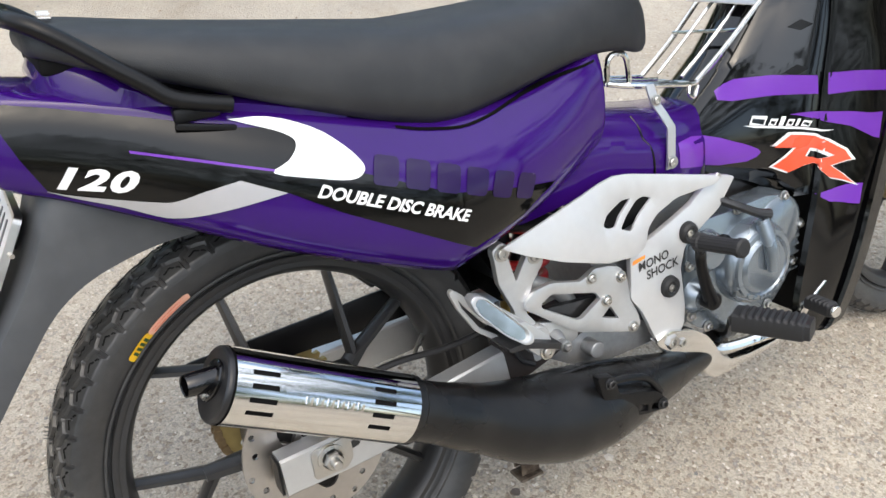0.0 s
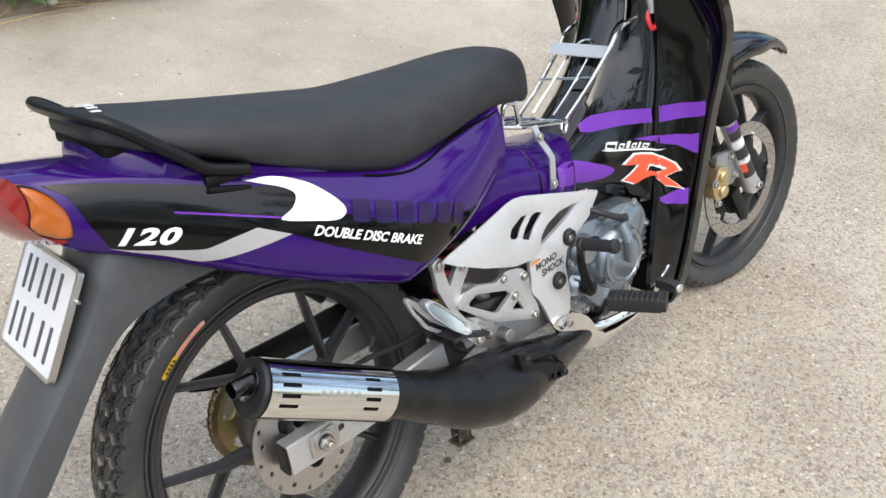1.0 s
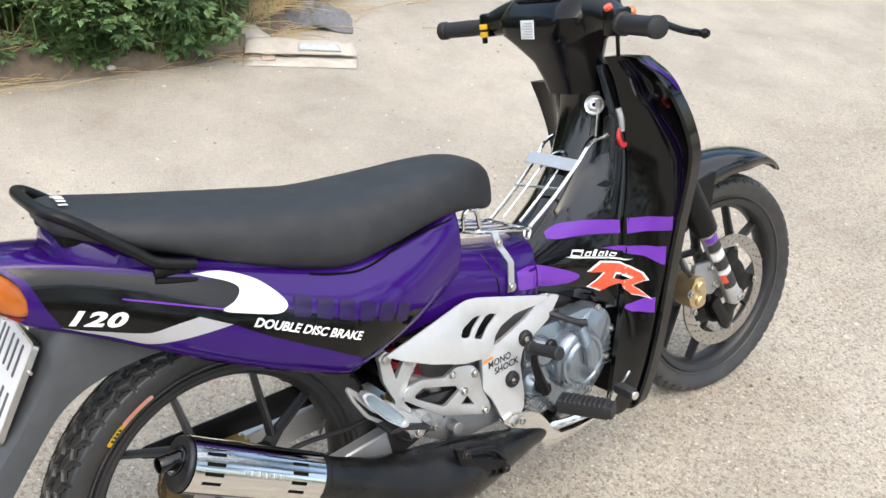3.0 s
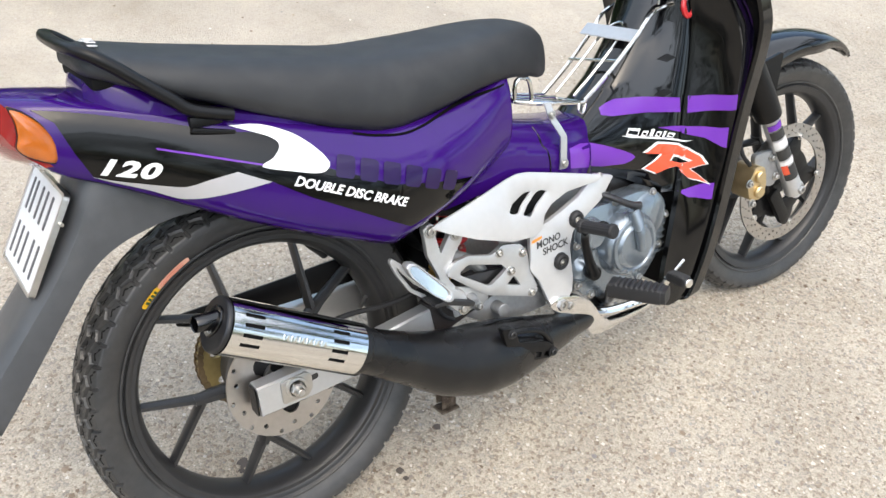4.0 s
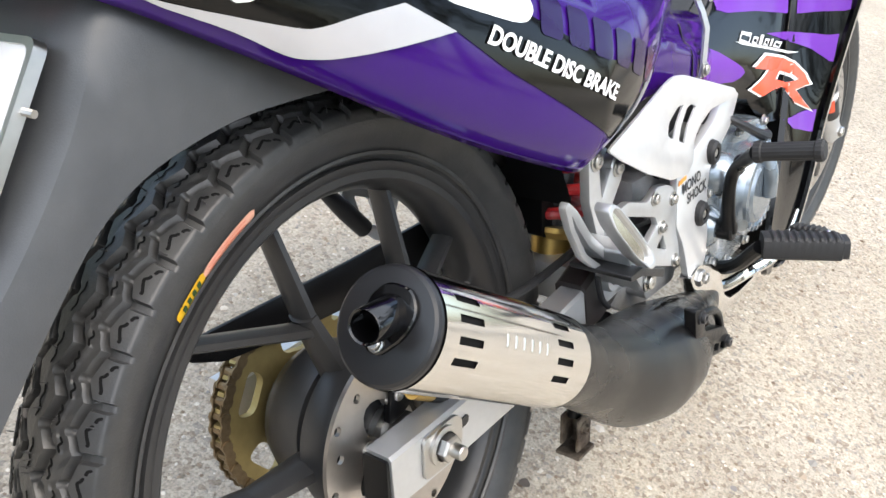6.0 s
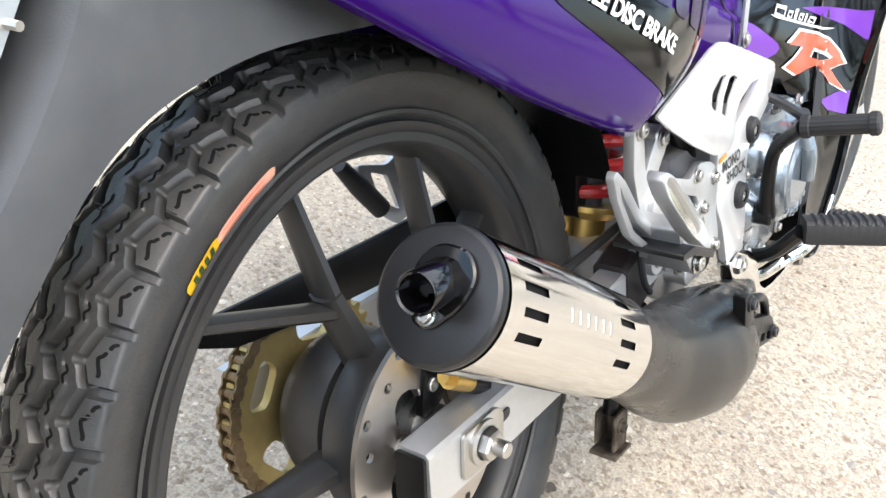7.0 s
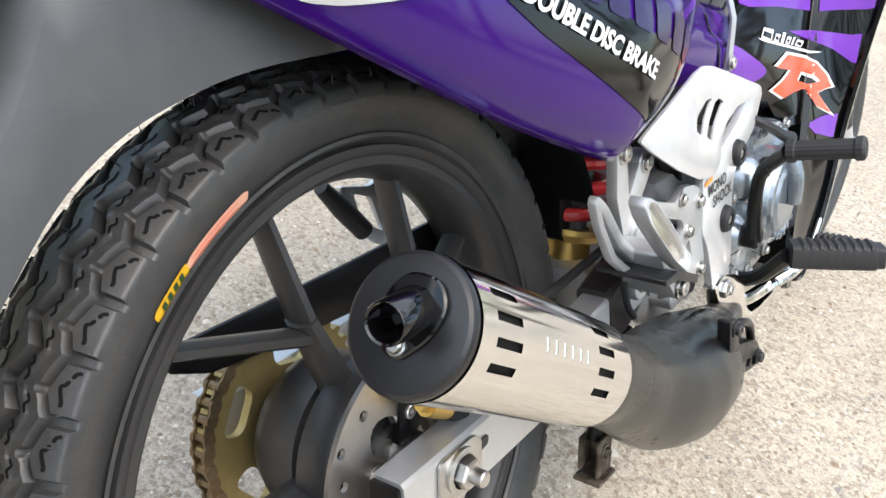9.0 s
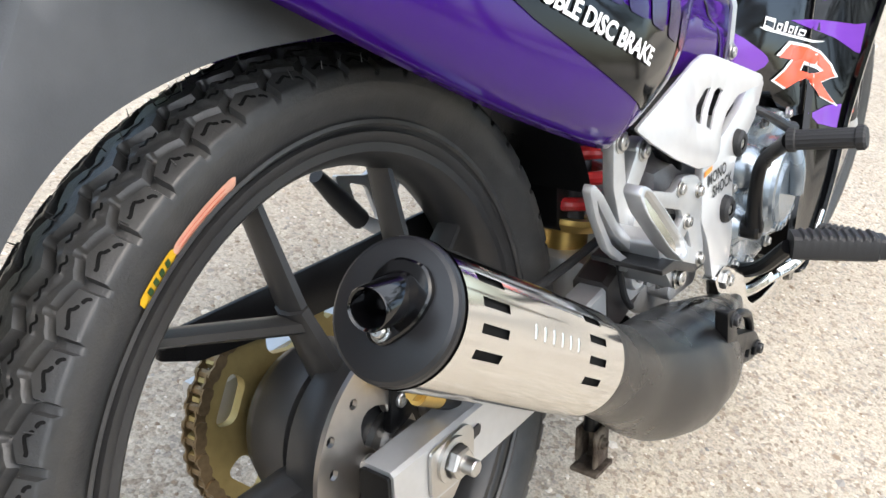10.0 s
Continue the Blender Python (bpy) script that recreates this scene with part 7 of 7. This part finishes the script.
def sheet(name, pts, thick, mat, parent, wave=0.006):
    bm = bmesh.new()
    (a, b, c, d) = [Vector(p) for p in pts]
    n, m_ = 14, 5
    g = [[a.lerp(b, i / n).lerp(d.lerp(c, i / n), j / m_) for j in range(m_ + 1)] for i in range(n + 1)]
    vs = [[bm.verts.new(p + Vector((noise.noise(p * 7) * 0.012, noise.noise(p * 9) * 0.012, abs(noise.noise(p * 6)) * wave))) for p in row] for row in g]
    for i in range(n):
        for j in range(m_):
            bm.faces.new((vs[i][j], vs[i + 1][j], vs[i + 1][j + 1], vs[i][j + 1]))
    ob = part(name, bm, mat, parent, smooth=40)
    md = ob.modifiers.new("thickness", "SOLIDIFY")
    md.thickness, md.offset = thick, 1.0
    return ob


sheet("flap", [(1.00, 2.150, 0.004), (1.44, 1.965, 0.004), (1.49, 2.045, 0.006), (1.06, 2.235, 0.006)], 0.004, CARD, card)
sheet("flap", [(1.05, 2.215, 0.022), (1.49, 2.050, 0.016), (1.52, 2.120, 0.045), (1.10, 2.300, 0.055)], 0.004, CARD, card, 0.02)
sheet("flap", [(1.08, 2.29, 0.05), (1.20, 2.27, 0.05), (1.17, 2.37, 0.075), (1.09, 2.40, 0.085)], 0.004, CARD, card, 0.02)
sheet("blue_print", [(1.26, 2.15, 0.034), (1.43, 2.085, 0.032), (1.44, 2.125, 0.046), (1.28, 2.19, 0.048)], 0.003, CARD_BLUE, card, 0.012)
sheet("red_print", [(1.10, 2.16, 0.010), (1.15, 2.14, 0.010), (1.17, 2.19, 0.012), (1.12, 2.21, 0.012)], 0.002, CARD_RED, card, 0.004)

# crumpled cloth
bm = bmesh.new()
bmesh.ops.create_grid(bm, x_segments=44, y_segments=36, size=0.5)
for v in bm.verts:
    x, y = v.co.x, v.co.y
    r = math.hypot(x / 0.5, y / 0.5)
    p = Vector((x * 5, y * 5, 2))
    ridge = 1 - abs(noise.noise(p))
    fold = 1 - abs(noise.noise(p * 2.3))
    edge = max(0.0, 1 - r**3 * 0.75)
    v.co = Vector((x * 0.33 + 0.03 * noise.noise(p * 1.2), y * 0.26 + 0.03 * noise.noise(p * 1.3 + Vector((9, 0, 0))), 0.006 + edge * (0.030 + 0.055 * ridge * ridge * max(0, 1 - r * 0.7) + 0.016 * fold)))
cloth = part("cloth", bm, CLOTH, None, smooth=50)
tagged(cloth, "crumpled dark grey cloth dropped beside the weeds", "cloth")
cloth.matrix_world = pose(1.635, 2.665, 0.0, 0, 0, -24)
cm = cloth.modifiers.new("thickness", "SOLIDIFY")
cm.thickness = 0.004
# pale stone and scrap by the bank
bm = bmesh.new()
bmesh.ops.create_icosphere(bm, subdivisions=2, radius=0.016)
for v in bm.verts:
    v.co = Vector((v.co.x * 1.2, v.co.y, v.co.z * 0.7)) * (1 + 0.35 * noise.noise(v.co * 40))
scrap = part("stone", bm, material("pale_stone", (0.55, 0.53, 0.48), 0.8, 0.0, 0.2, 60, bump=0.4), None)
tagged(scrap, "small pale stone lying against the bank", "stone")
scrap.location = (0.59, 2.40, 0.02)

def chip_material():
    """Stone chips, each with its own tone between pale sand, brown and grey."""
    m = material("mixed_stone_chips", (0.4, 0.36, 0.31), 0.9)
    n, l = m.node_tree.nodes, m.node_tree.links
    geo = n.new("ShaderNodeNewGeometry")
    r = n.new("ShaderNodeValToRGB")
    e = r.color_ramp.elements
    e[0].color, e[1].color = (0.15, 0.11, 0.08, 1), (0.17, 0.165, 0.16, 1)
    for pos, c in ((0.25, (0.30, 0.24, 0.18, 1)), (0.5, (0.52, 0.46, 0.38, 1)), (0.78, (0.60, 0.56, 0.50, 1))):
        e.new(pos).color = c
    l.new(geo.outputs["Random Per Island"], r.inputs[0])
    l.new(r.outputs[0], n["Principled BSDF"].inputs["Base Color"])
    return m


# chips of stone loose on the road, uncountable
chips = bmesh.new()
for k in range(17000):
    near = k < 15000
    x, y = (rng.uniform(-0.6, 2.2), rng.uniform(-0.9, 1.2)) if near else (rng.uniform(-1.5, 5.0), rng.uniform(-1.2, 2.6))
    r = (0.0015 + 0.0034 * rng.random() ** 2) * (1 if near else 1.6)
    if rng.random() < 0.02:
        r *= 2
    a = rng.uniform(0, 6.28)
    vs = []
    for j in range(5):
        q = a + j * 1.2566
        rr = r * rng.uniform(0.6, 1.2)
        vs.append(chips.verts.new((x + math.cos(q) * rr, y + math.sin(q) * rr, ground_z(x) + 0.0003)))
    top = chips.verts.new((x + rng.uniform(-0.3, 0.3) * r, y + rng.uniform(-0.3, 0.3) * r, ground_z(x) + r * rng.uniform(0.35, 0.8)))
    for j in range(5):
        chips.faces.new((vs[j], vs[(j + 1) % 5], top))
loose = part("gravel", chips, chip_material(), None, smooth=0)
tagged(loose, "loose stone chips scattered over the road", "gravel", kind="stuff")

# dark damp spots on the road under the engine
spot_mat = material("oil_stain", (0.075, 0.062, 0.052), 0.6, 0.0, 0.3, 90)
for x, y, r in ((-0.018, 0.142, 0.011), (-0.028, 0.128, 0.006), (0.342, 0.038, 0.008), (0.225, -0.014, 0.007), (0.226, -0.034, 0.005)):
    bm = bmesh.new()
    ring = [bm.verts.new((x + math.cos(a) * r * (1 + 0.5 * noise.noise((math.cos(a) * 2 + x * 9, math.sin(a) * 2, y * 9))), y + math.sin(a) * r * (1 + 0.5 * noise.noise((math.sin(a) * 2, math.cos(a) * 2 + x * 9, 3))), 0.0045 + ground_z(x))) for a in np.linspace(0, 6.283, 22, endpoint=False)]
    bm.faces.new(ring)
    st = part("stain", bm, spot_mat, None)
    tagged(st, "dark oil stain soaked into the road surface", "stain", kind="structure")

# far edge of the road behind the viewer: unseen shrubs added to darken reflections
far = bmesh.new()
for k in range(6000):
    a = rng.uniform(-3.1, -1.1)
    d = rng.uniform(8.5, 10.5)
    top = 4.0 + 1.5 * noise.noise((a * 3, 0, 0)) + 0.5 * noise.noise((a * 11, 3, 0))
    z = rng.uniform(0.0, max(1.0, top)) 
    c = Vector((0.5 + math.cos(a) * d, math.sin(a) * d, z))
    leaf(far, c, Vector((rng.uniform(-1, 1), rng.uniform(-1, 1), rng.uniform(-0.6, 0.8))), rng.uniform(0.25, 0.5), Vector((0.1, 0.2, 1)))
hedge = part("hedge", far, SHRUB, None, smooth=0)
tagged(hedge, "unseen line of leafy green shrubs added to darken reflections", "shrubs", kind="stuff")
# more unseen shrubs close off the low sky beyond the verge
far2 = bmesh.new()
for k in range(4200):
    a = rng.uniform(0.35, 3.1)
    d = rng.uniform(7.5, 10.0)
    top = 2.2 + 1.0 * noise.noise((a * 3, 7, 0))
    c = Vector((0.5 + math.cos(a) * d, math.sin(a) * d, rng.uniform(0.0, max(0.8, top))))
    leaf(far2, c, Vector((rng.uniform(-1, 1), rng.uniform(-1, 1), rng.uniform(-0.6, 0.8))), rng.uniform(0.25, 0.5), Vector((0.1, 0.2, 1)))
hedge2 = part("hedge", far2, SHRUB, None, smooth=0)
tagged(hedge2, "unseen line of leafy green shrubs added beyond the verge", "shrubs", kind="stuff")

# ---- unseen roadside trees ahead of the bike, added to darken what its paint mirrors ----
def roadside_tree(a, d, base, height, spread):
    """A trunk that forks into limbs under a loose crown of leaf sprays."""
    foot = Vector((0.5 + math.cos(a) * d, math.sin(a) * d, -0.1))
    lean = Vector((rng.uniform(-0.3, 0.3), rng.uniform(-0.3, 0.3), 0))
    tree = new("tree")
    tree.location = foot
    tagged(tree, "tall unseen leafy tree added for dark reflections in the paint", "tree", group="roadside trees")
    wood = tube([foot, foot + Vector((0, 0, base * 0.6)) + lean * 0.4, foot + Vector((0, 0, base)) + lean, foot + Vector((0, 0, height * 0.75)) + lean * 1.6], [0.20, 0.16, 0.13, 0.05], 10)
    crown = bmesh.new()
    for k in range(9):
        b = 2 * math.pi * k / 9 + rng.uniform(-0.3, 0.3)
        z = rng.uniform(base * 0.9, height * 0.72)
        start = foot + lean + Vector((0, 0, z))
        tip = start + Vector((math.cos(b) * spread * rng.uniform(0.5, 0.95), math.sin(b) * spread * rng.uniform(0.5, 0.95), rng.uniform(0.3, height * 0.28)))
        tube([start, start.lerp(tip, 0.5) + Vector((0, 0, 0.2)), tip], [0.06, 0.04, 0.015], 6, bm=wood)
        for clump in range(4):
            mid = start.lerp(tip, rng.uniform(0.45, 1.05)) + Vector((rng.gauss(0, 0.35), rng.gauss(0, 0.35), rng.gauss(0, 0.3)))
            for n in range(42):
                leaf(crown, mid + Vector((rng.gauss(0, 0.36), rng.gauss(0, 0.36), rng.gauss(0, 0.28))), Vector((rng.uniform(-1, 1), rng.uniform(-1, 1), rng.uniform(-0.8, 0.6))), rng.uniform(0.16, 0.34), Vector((0.1, 0.2, 1)))
    for name, bm, mat in (("trunk", wood, BARK), ("crown", crown, SHRUB)):
        for v in bm.verts:
            v.co -= foot
        part(name, bm, mat, tree, smooth=40 if name == "trunk" else 0)


BARK = material("tree_bark", (0.11, 0.085, 0.065), 0.85, 0.0, 0.3, 20, bump=0.6, bump_scale=40)
for a, d, base, height, spread in ((-0.20, 9.0, 2.6, 8.4, 2.5), (-0.62, 8.6, 2.4, 9.0, 2.6), (-1.02, 9.2, 2.8, 8.2, 2.4)):
    roadside_tree(a, d, base, height, spread)
